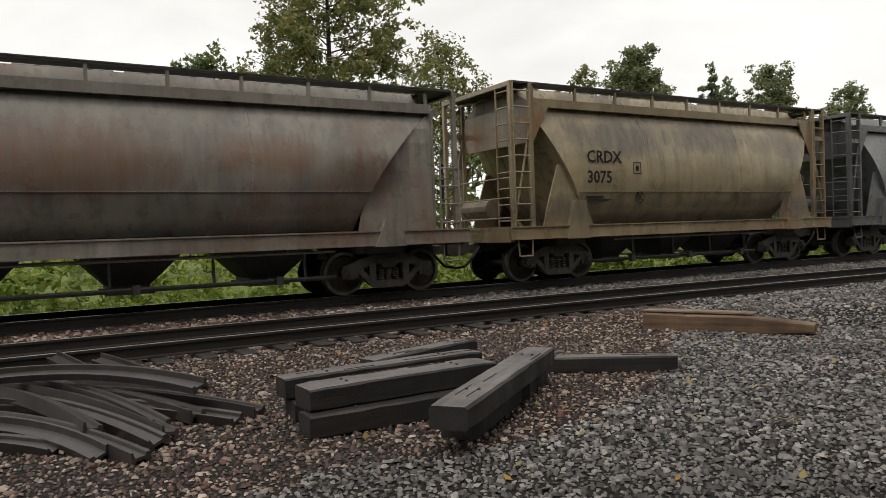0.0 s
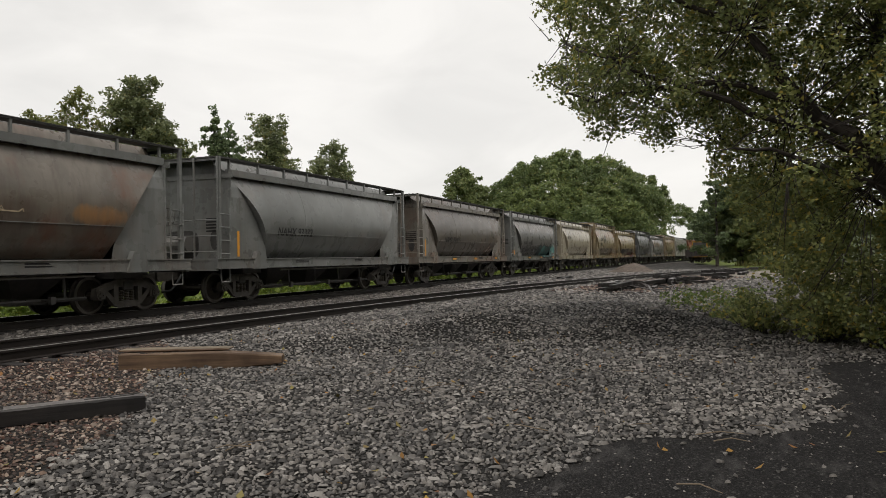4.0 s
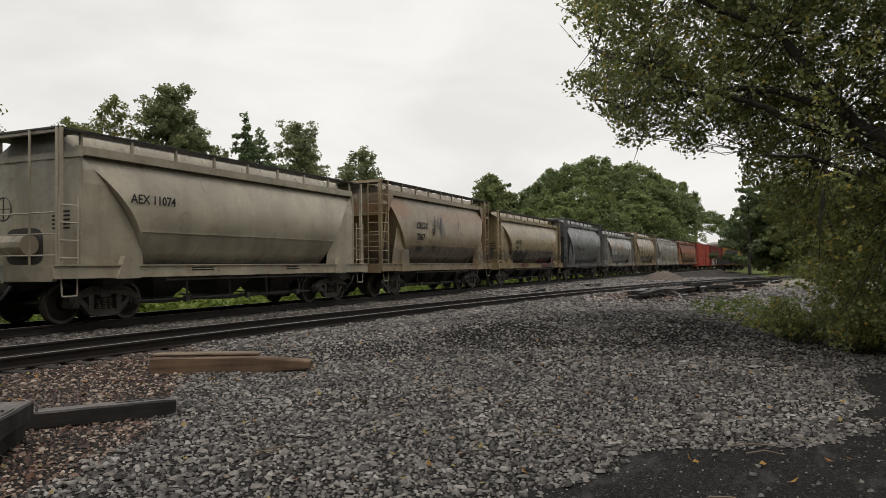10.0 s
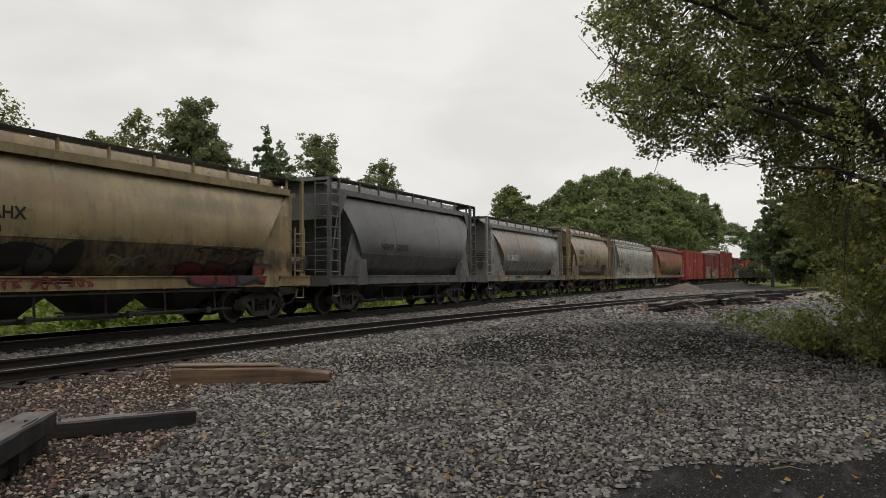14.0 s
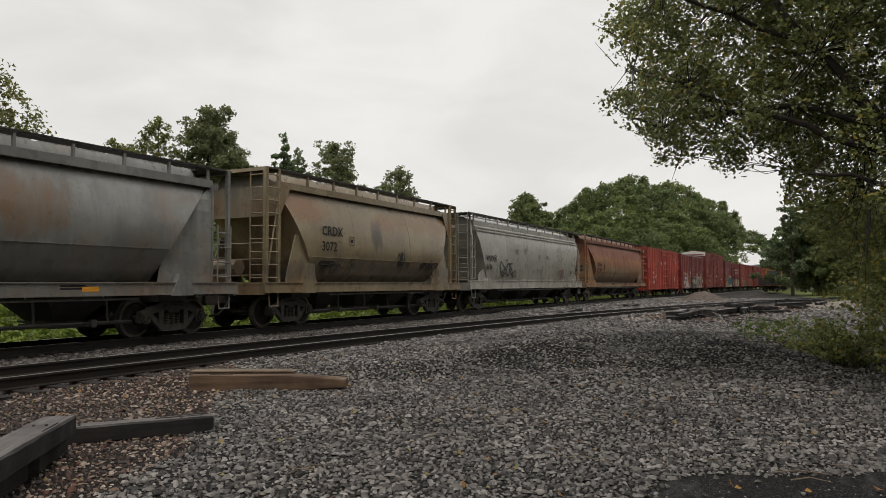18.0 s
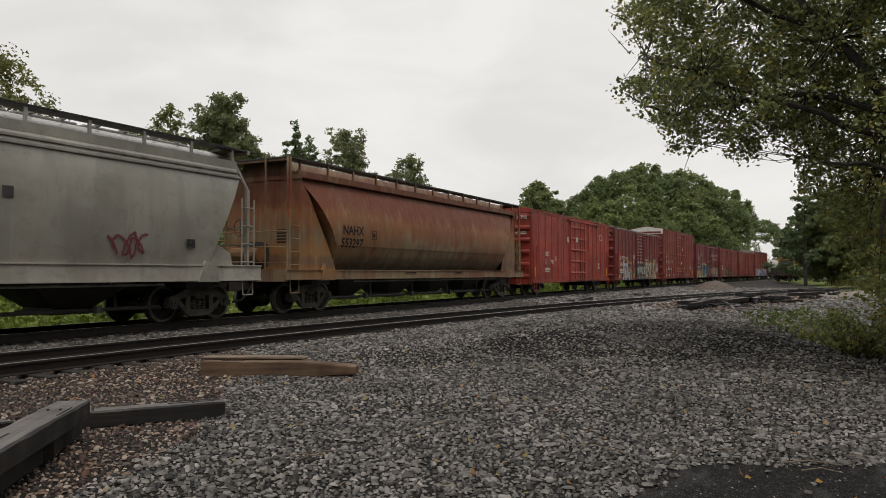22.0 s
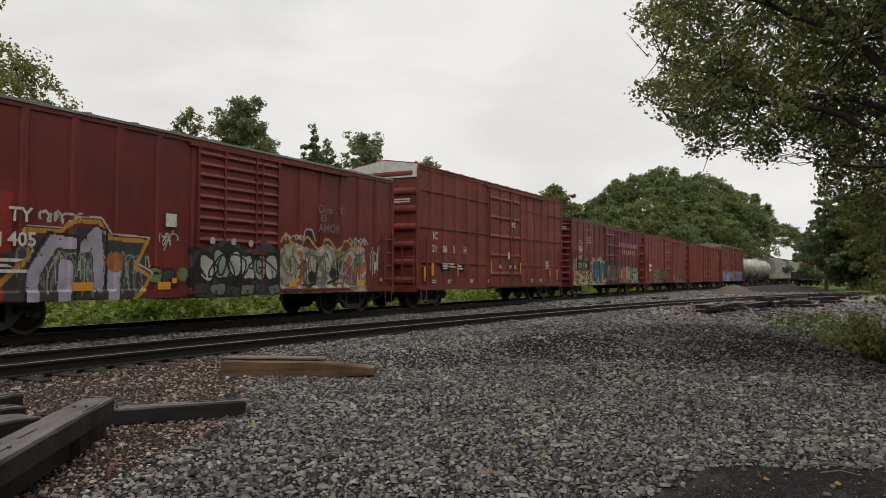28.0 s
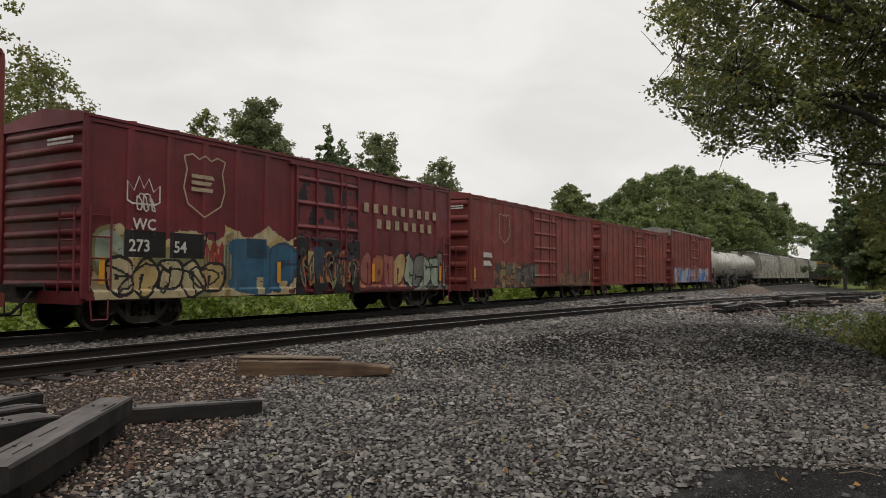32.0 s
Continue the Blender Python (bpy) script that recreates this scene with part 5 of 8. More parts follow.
for key, tone in (("teal", (0.022, 0.105, 0.10)), ("teal_light", (0.07, 0.24, 0.22)), ("black", (0.012, 0.011, 0.012)), ("lilac", (0.46, 0.40, 0.50)), ("gold", (0.52, 0.28, 0.05)),
                  ("smoke", (0.055, 0.052, 0.055)), ("pale", (0.52, 0.51, 0.47)), ("cream", (0.46, 0.40, 0.29)), ("olive", (0.24, 0.23, 0.10)), ("orange", (0.42, 0.15, 0.06)),
                  ("yellow", (0.50, 0.36, 0.15)), ("straw", (0.52, 0.43, 0.25)), ("blue", (0.035, 0.12, 0.20)), ("blue_dark", (0.02, 0.06, 0.10)), ("pink", (0.36, 0.12, 0.10)),
                  ("mint", (0.34, 0.40, 0.31)), ("red", (0.15, 0.018, 0.026)), ("bright_red", (0.33, 0.035, 0.028)), ("green", (0.16, 0.24, 0.09)), ("grey", (0.20, 0.20, 0.18))):
    SPRAY[key] = plain(key + "_spray_paint", tone, 0.55, 0, 0.38, 2.6)


def line_at(x, z, pts):
    """Distance to a drawn line through points."""
    best = 9.0
    for (xa, za), (xb, zb) in zip(pts, pts[1:]):
        dx, dz = xb - xa, zb - za
        t = min(1.0, max(0.0, ((x - xa) * dx + (z - za) * dz) / (dx * dx + dz * dz)))
        best = min(best, math.hypot(x - xa - t * dx, z - za - t * dz))
    return best


def bubble_letters(x0, x1, z0, z1, n, seed, fills, line, holes=True, rim=0.80):
    """Fat sprayed letters side by side, each with a dark outline, a hole and a cut."""
    rnd = random.Random(seed)
    w = (x1 - x0) / n
    shapes = []
    for k in range(n):
        a, h = w * rnd.uniform(0.52, 0.64), (z1 - z0) / 2 * rnd.uniform(0.86, 1.0)
        shapes.append((x0 + w * (k + 0.5), (z0 + z1) / 2 + rnd.uniform(-0.06, 0.06), a, h, rnd.uniform(0, 6.28), rnd.choice((2, 3, 4)), fills[k % len(fills)],
                       rnd.uniform(-0.3, 0.3), rnd.uniform(-0.35, 0.35), rnd.choice((0, 1, 2)), rnd.uniform(-0.25, 0.25)))

    def ink(x, z):
        for cx, cz, a, h, ph, lobes, fill, hx, hz, cutting, lean in shapes:
            dx, dz = (x - cx - lean * (z - cz)) / a, (z - cz) / h
            if abs(dx) > 1.3 or abs(dz) > 1.3:
                continue
            r = (abs(dx) ** 2.8 + abs(dz) ** 2.8) ** (1 / 2.8) * (1 + 0.11 * math.sin(lobes * math.atan2(dz, dx) + ph))
            if r > 1.0:
                continue
            if r > rim:
                return line
            if holes and abs(dx - hx) < 0.13 and abs(dz - hz) < 0.17:
                return line
            if cutting == 1 and abs(dx - hx) < 0.07 and dz < hz:
                return line
            if cutting == 2 and abs(dz - hz) < 0.06 and dx > hx:
                return line
            return fill
        return None
    return ink


def field(x0, x1, z0, z1, tones, seed, scale=1.4):
    """A sprayed ground with a ragged edge, in drifting tones."""
    def ink(x, z):
        w = 0.12 * noise.noise((x * 2.5, seed, z * 2.5)) + 0.05 * noise.noise((x * 9, seed, z * 9))
        if not (x0 + w < x < x1 + w and z0 < z < z1 + w + 0.10 * math.sin(4.1 * x + seed)):
            return None
        q = noise.noise((x * scale, seed + 5, z * scale)) * 0.9 + 0.5 + 0.1 * noise.noise((x * 8, seed, z * 8))
        return tones[min(len(tones) - 1, max(0, int(q * len(tones))))]
    return ink


def drawn(pts, width, tone):
    return lambda x, z: tone if line_at(x, z, pts) < width / 2 else None


def block(x0, x1, z0, z1, tone):
    return lambda x, z: tone if x0 < x < x1 and z0 < z < z1 else None


def disc(cx, cz, r, tone):
    return lambda x, z: tone if math.hypot(x - cx, z - cz) < r else None


def scribble(x0, x1, z0, z1, n, seed, width, tone):
    """A restless looping line, drawn in one go."""
    rnd = random.Random(seed)
    ph, top, low = rnd.uniform(0, 6.28), (z0 + z1) / 2, (z1 - z0) / 2
    tall = [rnd.uniform(0.45, 1.0) for _ in range(n + 2)]
    pts, a = [], ph
    pace = [rnd.choice((0.30, 0.55, 0.9, 1.1)) for _ in range(n + 2)]
    for k in range(n * 7 + 1):
        t = k / (n * 7)
        a += pace[int(t * n)] * 0.8
        pts.append((x0 + (x1 - x0) * t + 0.75 * (x1 - x0) / n * math.sin(a), top + low * tall[int(t * n)] * math.cos(a + 0.9 * math.sin(a * 0.37))))
    edge = drawn(pts, width, tone)
    return lambda x, z: edge(x, z) if x0 - 0.3 < x < x1 + 0.3 and z0 - 0.1 < z < z1 + 0.1 else None


def mural(i, x0, x1, z0, z1, layers, depth, label, step=0.024):
    """Paint that lies on a car's side and follows its posts and curves; the first layer that marks a place wins."""
    nx, nz = int((x1 - x0) / step), int((z1 - z0) / step)
    used, quads, index = [], [], []
    for a in range(nx):
        for c in range(nz):
            x, z = x0 + (a + 0.5) * step, z0 + (c + 0.5) * step
            tone = None
            for ink in layers:
                tone = ink(x, z)
                if tone:
                    break
            if not tone:
                continue
            if noise.noise((x * 6, 3 + i, z * 6)) + 0.6 * noise.noise((x * 19, i, z * 19)) > 0.72:
                continue      # worn off
            if tone not in used:
                used.append(tone)
            quads.append((a, c))
            index.append(used.index(tone))
    verts, faces, at, good = [], [], {}, []
    for a, c in quads:
        f = []
        for p, q in ((a, c), (a + 1, c), (a + 1, c + 1), (a, c + 1)):
            if (p, q) not in at:
                at[(p, q)] = len(verts)
                x, z = x0 + p * step, z0 + q * step
                verts.append((x, depth(x, z), z))
            f.append(at[(p, q)])
        deep = [verts[k][1] for k in f]
        faces.append(f)
        good.append(max(deep) - min(deep) < 0.09)
    index = [k for k, ok in zip(index, good) if ok]
    faces = [f for f, ok in zip(faces, good) if ok]
    me = big_mesh("graffiti", verts, faces, [SPRAY[k] for k in used])
    me.polygons.foreach_set("material_index", index)
    part("graffiti", me, None, CARS[i], label)


def tags(i, x0, x1, z0, z1, layers, depth, label):
    """Separate tags side by side, each a painted patch of its own."""
    for k, ink in enumerate(layers):
        mural(i, x0, x1, z0, z1, [ink], lambda x, z, k=k: depth(x, z) - 0.0015 * k, label)


def box_side(i, posts=7, dw=1.46, dx=0.22):
    """The near side of a boxcar: posts and door stand proud of the sheet."""
    e = span(i) / 2 - 0.87
    xs = [-e + (e - dw + dx) * k / (posts - 1) for k in range(posts)] + [e - (e - dw - dx) * k / (posts - 1) for k in range(posts)]

    def depth(x, z):
        if dx - dw < x < dx + dw:
            return -1.578 if z < 2.25 else -1.5235
        d = min(abs(x - q) for q in xs)
        lift = 0.055 * min(1.0, max(0.0, (0.092 - d) / 0.045))
        if z < 0.86:
            lift = max(lift, 0.055)
        return -1.464 - lift
    return depth


def hopper_side(i):
    """The near side of a hopper: sill, rounded tank, and the end plate beside it."""
    kind, H = ("A", 4.06) if i in (1, 2, 8, 10, 12) else ("C", 3.95) if i == 13 else ("B", 3.74)
    half = span(i) / 2 - 1.3

    def depth(x, z):
        if z < 1.31:
            return -1.592
        return -skin(i, z) - 0.007 if abs(x) < hopper_reach(kind, half, H, z) - 0.03 else -1.408
    return depth


def paint_murals():
    tags(6, 0.3, 5.7, 1.02, 2.25, [bubble_letters(0.45, 4.85, 1.08, 2.15, 5, 4, ["teal", "teal_light", "teal"], "black"), field(4.75, 5.5, 1.3, 2.0, ["teal_light", "mint"], 7),
                                   scribble(0.4, 1.2, 1.2, 2.0, 6, 3, 0.09, "black")], hopper_side(6), "teal bubble letters with black outlines")
    tags(6, -3.9, 0.4, 1.35, 2.1, [scribble(-3.8, -2.3, 1.5, 1.95, 9, 21, 0.06, "black"), scribble(-2.2, -0.9, 1.5, 2.0, 8, 22, 0.06, "black"), scribble(-0.9, 0.3, 1.45, 2.0, 8, 23, 0.07, "black")], hopper_side(6), "black sprayed tags")
    mural(6, -5.75, -5.05, 1.85, 3.4, [drawn([(-5.45 + 0.14 * math.sin(k * 2.1), 3.3 - 0.05 * k) for k in range(27)], 0.045, "black")], hopper_side(6), "upright black tag on the end plate")
    tags(9, -4.2, 5.2, 1.0, 2.05, [bubble_letters(1.5, 4.9, 1.0, 1.75, 4, 9, ["red", "red", "smoke"], "black"), bubble_letters(-3.9, -1.4, 1.34, 2.0, 4, 12, ["smoke", "black"], "black"), scribble(-3.6, -1.2, 1.03, 1.27, 14, 30, 0.04, "red"),
                                    scribble(-0.9, 0.3, 1.45, 1.8, 7, 31, 0.05, "grey"), scribble(1.6, 4.6, 1.85, 2.02, 10, 32, 0.04, "black")], hopper_side(9), "dark and red graffiti along the lower side")
    rnd = random.Random(88)
    runs = [(rnd.uniform(-1.35, -0.55), rnd.uniform(0.015, 0.04), rnd.uniform(2.55, 2.85), rnd.uniform(3.15, 3.4)) for k in range(12)]
    runs += [(rnd.uniform(1.2, 1.6), 0.018, rnd.uniform(2.85, 3.0), rnd.uniform(3.15, 3.3)) for k in range(4)]
    mural(8, -1.5, 1.8, 2.5, 3.45, [block(x - w, x + w, lo, hi, "smoke") for x, w, lo, hi in runs], hopper_side(8), "sooty drip streaks down the side")
    tags(2, -3.8, 4.8, 1.02, 2.2, [scribble(-1.75, -0.45, 1.68, 2.06, 11, 41, 0.035, "black"), scribble(0.3, 1.25, 1.68, 1.98, 9, 42, 0.035, "black"), scribble(3.0, 4.0, 1.9, 2.2, 6, 44, 0.03, "grey"),
                                    scribble(-3.3, -2.5, 1.05, 1.22, 6, 45, 0.03, "grey")], hopper_side(2), "thin black and pale tags")
    tags(12, -4.0, 4.9, 1.45, 2.5, [scribble(1.0, 1.5, 1.75, 2.45, 6, 51, 0.05, "black"), scribble(2.7, 4.8, 1.75, 2.1, 14, 52, 0.05, "black"), scribble(-3.6, -2.6, 1.55, 1.9, 8, 53, 0.05, "smoke")], hopper_side(12), "black sprayed tags")
    tags(13, -5.6, 7.4, 1.45, 3.2, [scribble(-5.2, -3.6, 1.55, 2.3, 4, 55, 0.085, "black"), scribble(-3.7, -3.0, 1.5, 1.95, 3, 56, 0.06, "black"), scribble(3.7, 4.8, 1.5, 2.1, 6, 57, 0.05, "red"), block(-4.55, -4.2, 2.35, 2.42, "black"),
                                     block(-3.1, -2.8, 2.72, 2.98, "grey"), block(-1.9, -1.6, 2.75, 3.05, "grey"), block(0.4, 0.62, 2.6, 2.8, "grey"), block(1.5, 1.72, 2.6, 2.82, "smoke"), block(5.9, 6.15, 1.8, 2.0, "black"), block(-0.3, 0.8, 1.95, 1.99, "smoke")], hopper_side(13), "black looping tags and small grey patches")
    side = box_side(16)
    gold = [(-5.75, 1.0), (-5.2, 1.55), (-5.35, 2.02), (-4.6, 2.02), (-4.35, 2.25), (-3.75, 2.28), (-3.5, 1.95), (-2.55, 1.92), (-2.85, 1.35), (-2.45, 1.15), (-2.6, 0.9), (-2.9, 0.66)]
    mural(16, -6.75, -1.3, 0.66, 3.0, [
        disc(-3.35, 1.45, 0.21, "orange"),
        drawn([(-5.15, 0.7), (-5.12, 1.2), (-4.72, 1.85), (-4.35, 1.8)], 0.24, "lilac"), drawn([(-4.5, 0.7), (-4.48, 1.35)], 0.27, "lilac"), drawn([(-4.05, 1.75), (-3.8, 2.05), (-3.72, 1.0)], 0.24, "lilac"), drawn([(-3.4, 0.68), (-3.38, 1.5)], 0.26, "lilac"),
        drawn([(-5.3, 0.7), (-5.28, 1.25), (-4.85, 2.0), (-4.2, 1.95), (-4.3, 0.7)], 0.05, "black"), drawn([(-4.2, 1.7), (-3.85, 2.2), (-3.55, 2.1), (-3.55, 0.9)], 0.05, "black"),
        drawn(gold, 0.09, "gold"), drawn([(q + 0.06, r + 0.09) for q, r in gold], 0.04, "pale"),
        scribble(-5.4, -2.7, 0.7, 1.85, 22, 61, 0.035, "grey"), scribble(-5.0, -2.9, 0.8, 1.8, 16, 62, 0.03, "mint"),
        lambda x, z: "smoke" if -5.7 < x < -2.6 and 0.68 < z < 1.95 - 0.55 * max(0.0, -4.95 - x) + 0.2 * smooth(-4.6, -4.1, x) * smooth(-3.4, -3.7, x) else None,
        scribble(-5.0, -4.2, 2.18, 2.45, 9, 63, 0.045, "pale"), scribble(-2.25, -1.75, 1.85, 2.15, 7, 64, 0.03, "pale"), drawn([(-2.1, 1.75), (-1.85, 2.2)], 0.03, "pale"),
        bubble_letters(-2.5, -1.75, 0.9, 1.35, 2, 65, ["green", "smoke"], "black"), scribble(-2.75, -2.5, 1.3, 1.7, 5, 66, 0.04, "pale"), disc(-1.55, 1.2, 0.16, "green"),
        block(-6.7, -5.55, 1.58, 2.72, "bright_red"), block(-6.7, -5.55, 0.7, 1.0, "bright_red")], side, "lavender letters inside a golden outline")
    mural(16, -1.6, 1.9, 0.62, 2.2, [scribble(-1.1, 1.5, 1.05, 1.8, 9, 73, 0.05, "black"), bubble_letters(-1.15, 1.55, 1.02, 1.85, 6, 71, ["pale", "mint", "pale"], "black", False, 0.78), disc(-0.75, 2.02, 0.09, "pale"), disc(-0.05, 2.02, 0.09, "pale"), disc(0.55, 2.0, 0.08, "pale"),
                                     bubble_letters(-1.3, 1.7, 0.66, 0.98, 6, 72, ["smoke", "grey"], "black"), field(-1.35, 1.72, 0.66, 1.95, ["black", "smoke", "black"], 3)], side, "black and white letters across the louvred door")
    mural(16, 1.72, 7.2, 0.66, 2.6, [
        drawn([(1.8 + 0.14 * k, 2.1 + 0.17 * math.sin(1.9 * k * 0.5) + 0.02 * (k % 3)) for k in range(29)], 0.07, "yellow"),
        disc(3.0, 2.3, 0.17, "black"), drawn([(2.75, 2.2), (2.85, 2.5), (3.15, 2.5), (3.3, 2.2)], 0.045, "pale"),
        disc(3.15, 1.15, 0.17, "black"), disc(4.15, 1.25, 0.17, "black"), drawn([(2.9, 0.85), (3.3, 0.95), (3.4, 1.5)], 0.09, "black"), drawn([(3.9, 0.95), (4.4, 1.1), (4.35, 1.6)], 0.08, "black"), scribble(2.3, 5.6, 0.8, 1.9, 16, 75, 0.035, "smoke"),
        scribble(2.0, 2.9, 2.15, 2.35, 8, 76, 0.035, "pale"), scribble(5.0, 5.9, 2.1, 2.4, 8, 77, 0.04, "pale"), scribble(6.1, 6.6, 1.1, 2.2, 9, 78, 0.03, "pale"), scribble(4.6, 5.6, 0.8, 1.6, 9, 79, 0.06, "pink"),
        block(5.2, 5.55, 1.45, 1.7, "green"),
        field(1.76, 5.85, 0.95, 2.02, ["olive", "cream", "grey", "cream", "pale", "orange"], 17, 1.7), field(1.76, 5.85, 0.68, 1.0, ["grey", "cream", "pink"], 18, 1.7)], side, "cream, white and olive letters with a yellow edge")
    side = box_side(18)
    mural(18, -7.25, -3.4, 0.66, 2.5, [
        block(-6.48, -5.42, 1.58, 2.16, "black"), block(-5.36, -4.38, 1.58, 2.14, "black"), disc(-6.6, 2.15, 0.12, "straw"),
        scribble(-6.8, -3.9, 0.78, 1.5, 7, 95, 0.05, "black"), bubble_letters(-6.9, -3.75, 0.72, 1.60, 5, 81, ["straw", "yellow", "straw"], "black", True, 0.83), scribble(-4.3, -3.7, 1.4, 2.0, 9, 82, 0.05, "bright_red"), drawn([(-4.4, 1.6), (-4.3, 2.2), (-4.0, 2.2), (-3.95, 1.5)], 0.06, "black"),
        bubble_letters(-7.2, -6.45, 1.2, 2.25, 1, 83, ["mint"], "olive"), scribble(-4.6, -3.6, 0.75, 1.5, 9, 84, 0.035, "green"),
        field(-7.2, -3.5, 0.68, 2.12, ["olive", "yellow", "straw", "straw", "yellow"], 21, 1.0)], side, "black and yellow letters on a pale yellow ground")
    mural(18, -3.75, -1.2, 0.66, 2.55, [
        block(-2.95, -2.3, 1.62, 2.12, "blue_dark"), block(-2.6, -2.35, 0.7, 1.15, "straw"), drawn([(-2.15, 0.75), (-2.1, 1.9)], 0.05, "blue_dark"), block(-1.75, -1.45, 0.7, 1.05, "straw"),
        bubble_letters(-3.65, -2.0, 0.68, 2.2, 1, 85, ["blue"], "blue", True, 0.95), bubble_letters(-2.2, -1.25, 0.68, 2.05, 1, 86, ["blue"], "blue_dark", True, 0.92),
        field(-3.7, -1.24, 0.68, 2.3, ["yellow", "straw", "straw"], 23)], side, "blue letters on a pale yellow ground")
    mural(18, -1.22, 1.66, 0.66, 4.0, [scribble(-1.1, 1.5, 0.9, 2.0, 18, 87, 0.06, "smoke"), block(-0.75, -0.5, 1.2, 1.85, "yellow"), block(-0.5, -0.1, 1.3, 2.0, "blue_dark"), scribble(-0.9, 1.5, 0.9, 1.9, 12, 88, 0.07, "orange"), scribble(-1.0, 1.6, 0.8, 1.6, 12, 89, 0.05, "olive"),
        lambda x, z: "black" if noise.noise((x * 2.2, 4, z * 1.3)) + 0.5 * noise.noise((x * 6, 4, z * 6)) > (0.05 if z > 2.2 else -0.1) else None], side, "dark worn graffiti over the door")
    mural(18, 1.72, 7.3, 0.66, 2.3, [
        bubble_letters(1.85, 4.3, 0.75, 2.0, 4, 91, ["pink", "orange", "pink", "yellow"], "red", True, 0.84), bubble_letters(4.35, 7.1, 0.72, 2.0, 5, 92, ["mint", "grey", "mint"], "black", True, 0.84),
        field(1.75, 4.3, 0.7, 1.5, ["orange", "red", "pink"], 25), field(4.2, 7.15, 0.7, 1.6, ["grey", "mint", "smoke"], 26)], side, "pink and pale green letters")


def dress_train():
    W = -1.605
    for i, num, x in ((1, "3075", -3.80), (8, "3067", -3.04), (12, "3072", -3.66)):
        mark(i, "CRDX", x, 2.76, 0.40)
        mark(i, num, x, 2.28, 0.40)
        square(i, x + 1.5, 2.50, 0.26, M["letter_dark"])
        ring(i, x + 1.75, 1.93, 0.15, M["letter_dark"], -1.555)
        ring(i, x + 5.4, 1.93, 0.13, M["letter_dark"], -1.555)
        bars(CARS[i], x, -1.54, 1.92, 0.9, 0.05, 2, M["letter_dark"])
    mark(2, "CRDX   3007", -3.42, 2.28, 0.38)
    M["letter_red"] = plain("faded_red_symbol_paint", (0.40, 0.05, 0.045), 0.6, 0, 0.3, 9)
    for x in (-0.85, 2.35):
        ring(2, x, 2.75, 0.17, M["letter_red"])
        disc_mesh = Build().add([(x + 0.135 * math.cos(0.3142 * k), -1.604, 2.75 + 0.135 * math.sin(0.3142 * k)) for k in range(20)], [tuple(range(20))])
        part("symbol_ground", disc_mesh, M["letter_white"], CARS[2])
    mural(2, 1.8, 2.5, 1.6, 2.0, [block(1.93, 2.10, 1.74, 1.88, "pale"), block(2.17, 2.34, 1.74, 1.88, "pale"), block(1.89, 2.38, 1.70, 1.92, "black"), block(1.85, 2.42, 1.66, 1.96, "pale")], hopper_side(2), "small white framed panel")
    mural(2, -3.5, -2.1, 1.85, 2.12, [block(x, x + w, z, z + 0.05, "smoke") for z in (1.90, 2.02) for x, w in ((-3.35, 0.16), (-3.12, 0.34), (-2.70, 0.42))], hopper_side(2), "faint stencilled lines")
    for i, text, x in ((3, "NAHX 94236", -3.69), (4, "NAHX 93332", -3.5), (5, "NAHX 93301", -3.6), (6, "NAHX 93230", -3.63)):
        mark(i, text, x, 2.02, 0.36)
    mark(9, "NAHX", -3.75, 2.40, 0.34)
    mark(9, "940", -3.75, 2.06, 0.34)
    mark(10, "NAHX  320335", -2.95, 2.24, 0.32)
    mark(7, "AEX 11074", -4.5, 2.72, 0.30, y=-1.602)
    plate(11, -3.86, -2.42, 2.08, 2.36, M["white"], -1.594, "white number panel")
    mark(11, "AEX  9501", -3.80, 2.12, 0.30, y=-1.594)
    mark(13, "WLPX", -6.9, 2.32, 0.34, y=-1.60)
    mark(13, "6686", -6.9, 1.92, 0.34, y=-1.60)
    mark(14, "NAHX", -6.4, 2.42, 0.40)
    mark(14, "553297", -6.45, 2.02, 0.40)
    square(14, -4.75, 2.3, 0.28, M["letter_dark"])
    for i in (3, 4, 5, 6, 7, 9, 11, 14):
        L = span(i)
        mark(i, {3: "NAHX", 4: "NAHX", 5: "NAHX", 6: "NAHX", 7: "AEX", 9: "NAHX", 11: "AEX", 14: "NAHX"}[i], 0, 0, 0.01)
        CARS[i].children[-1].matrix_basis = end_pose(-L / 2 + 1.295, -0.35, 3.10 if i != 14 else 2.75) @ Matrix.Diagonal((22, 22, 22, 1))
        b = Build()
        for k in range(5):
            b.box(-L / 2 + 1.292, -L / 2 + 1.296, -1.1, -0.55, 2.45 - 0.09 * k, 2.49 - 0.09 * k)
        part("stencil", b, M["letter_dark"], CARS[i])
        bars(CARS[i], -2.5, -1.552, 1.2, 1.0, 0.035, 2, M["letter_dark"])
        bars(CARS[i], 1.5, -1.552, 1.2, 0.8, 0.035, 2, M["letter_dark"])
    for i in (3, 4, 5):
        L = span(i)
        b = Build().box(-L / 2 + 1.62, -L / 2 + 1.72, -1.41, -1.403, 1.35, 2.1)
        part("reflector", b, M["reflector"], CARS[i], "upright yellow reflective strip")
    for i in (5, 6):
        for x in (-2.6, 0.6, 4.2):
            reflector(CARS[i], x, -1.596, 1.12)
    for x in (-4.2, -1.1, 2.0, 4.6):
        reflector(CARS[11], x, -1.552, 1.10, 0.4)
    square(13, -5.98, 2.28, 0.27, M["letter_dark"])
    scrawl(3, -1.2, 2.05, 2.6, 0.55, "letter_cream", 7, -1.60, 0.03, 5)
    scrawl(3, 1.2, 1.05, 1.5, 0.22, "letter_dark", 9, -1.56, 0.02, 5)
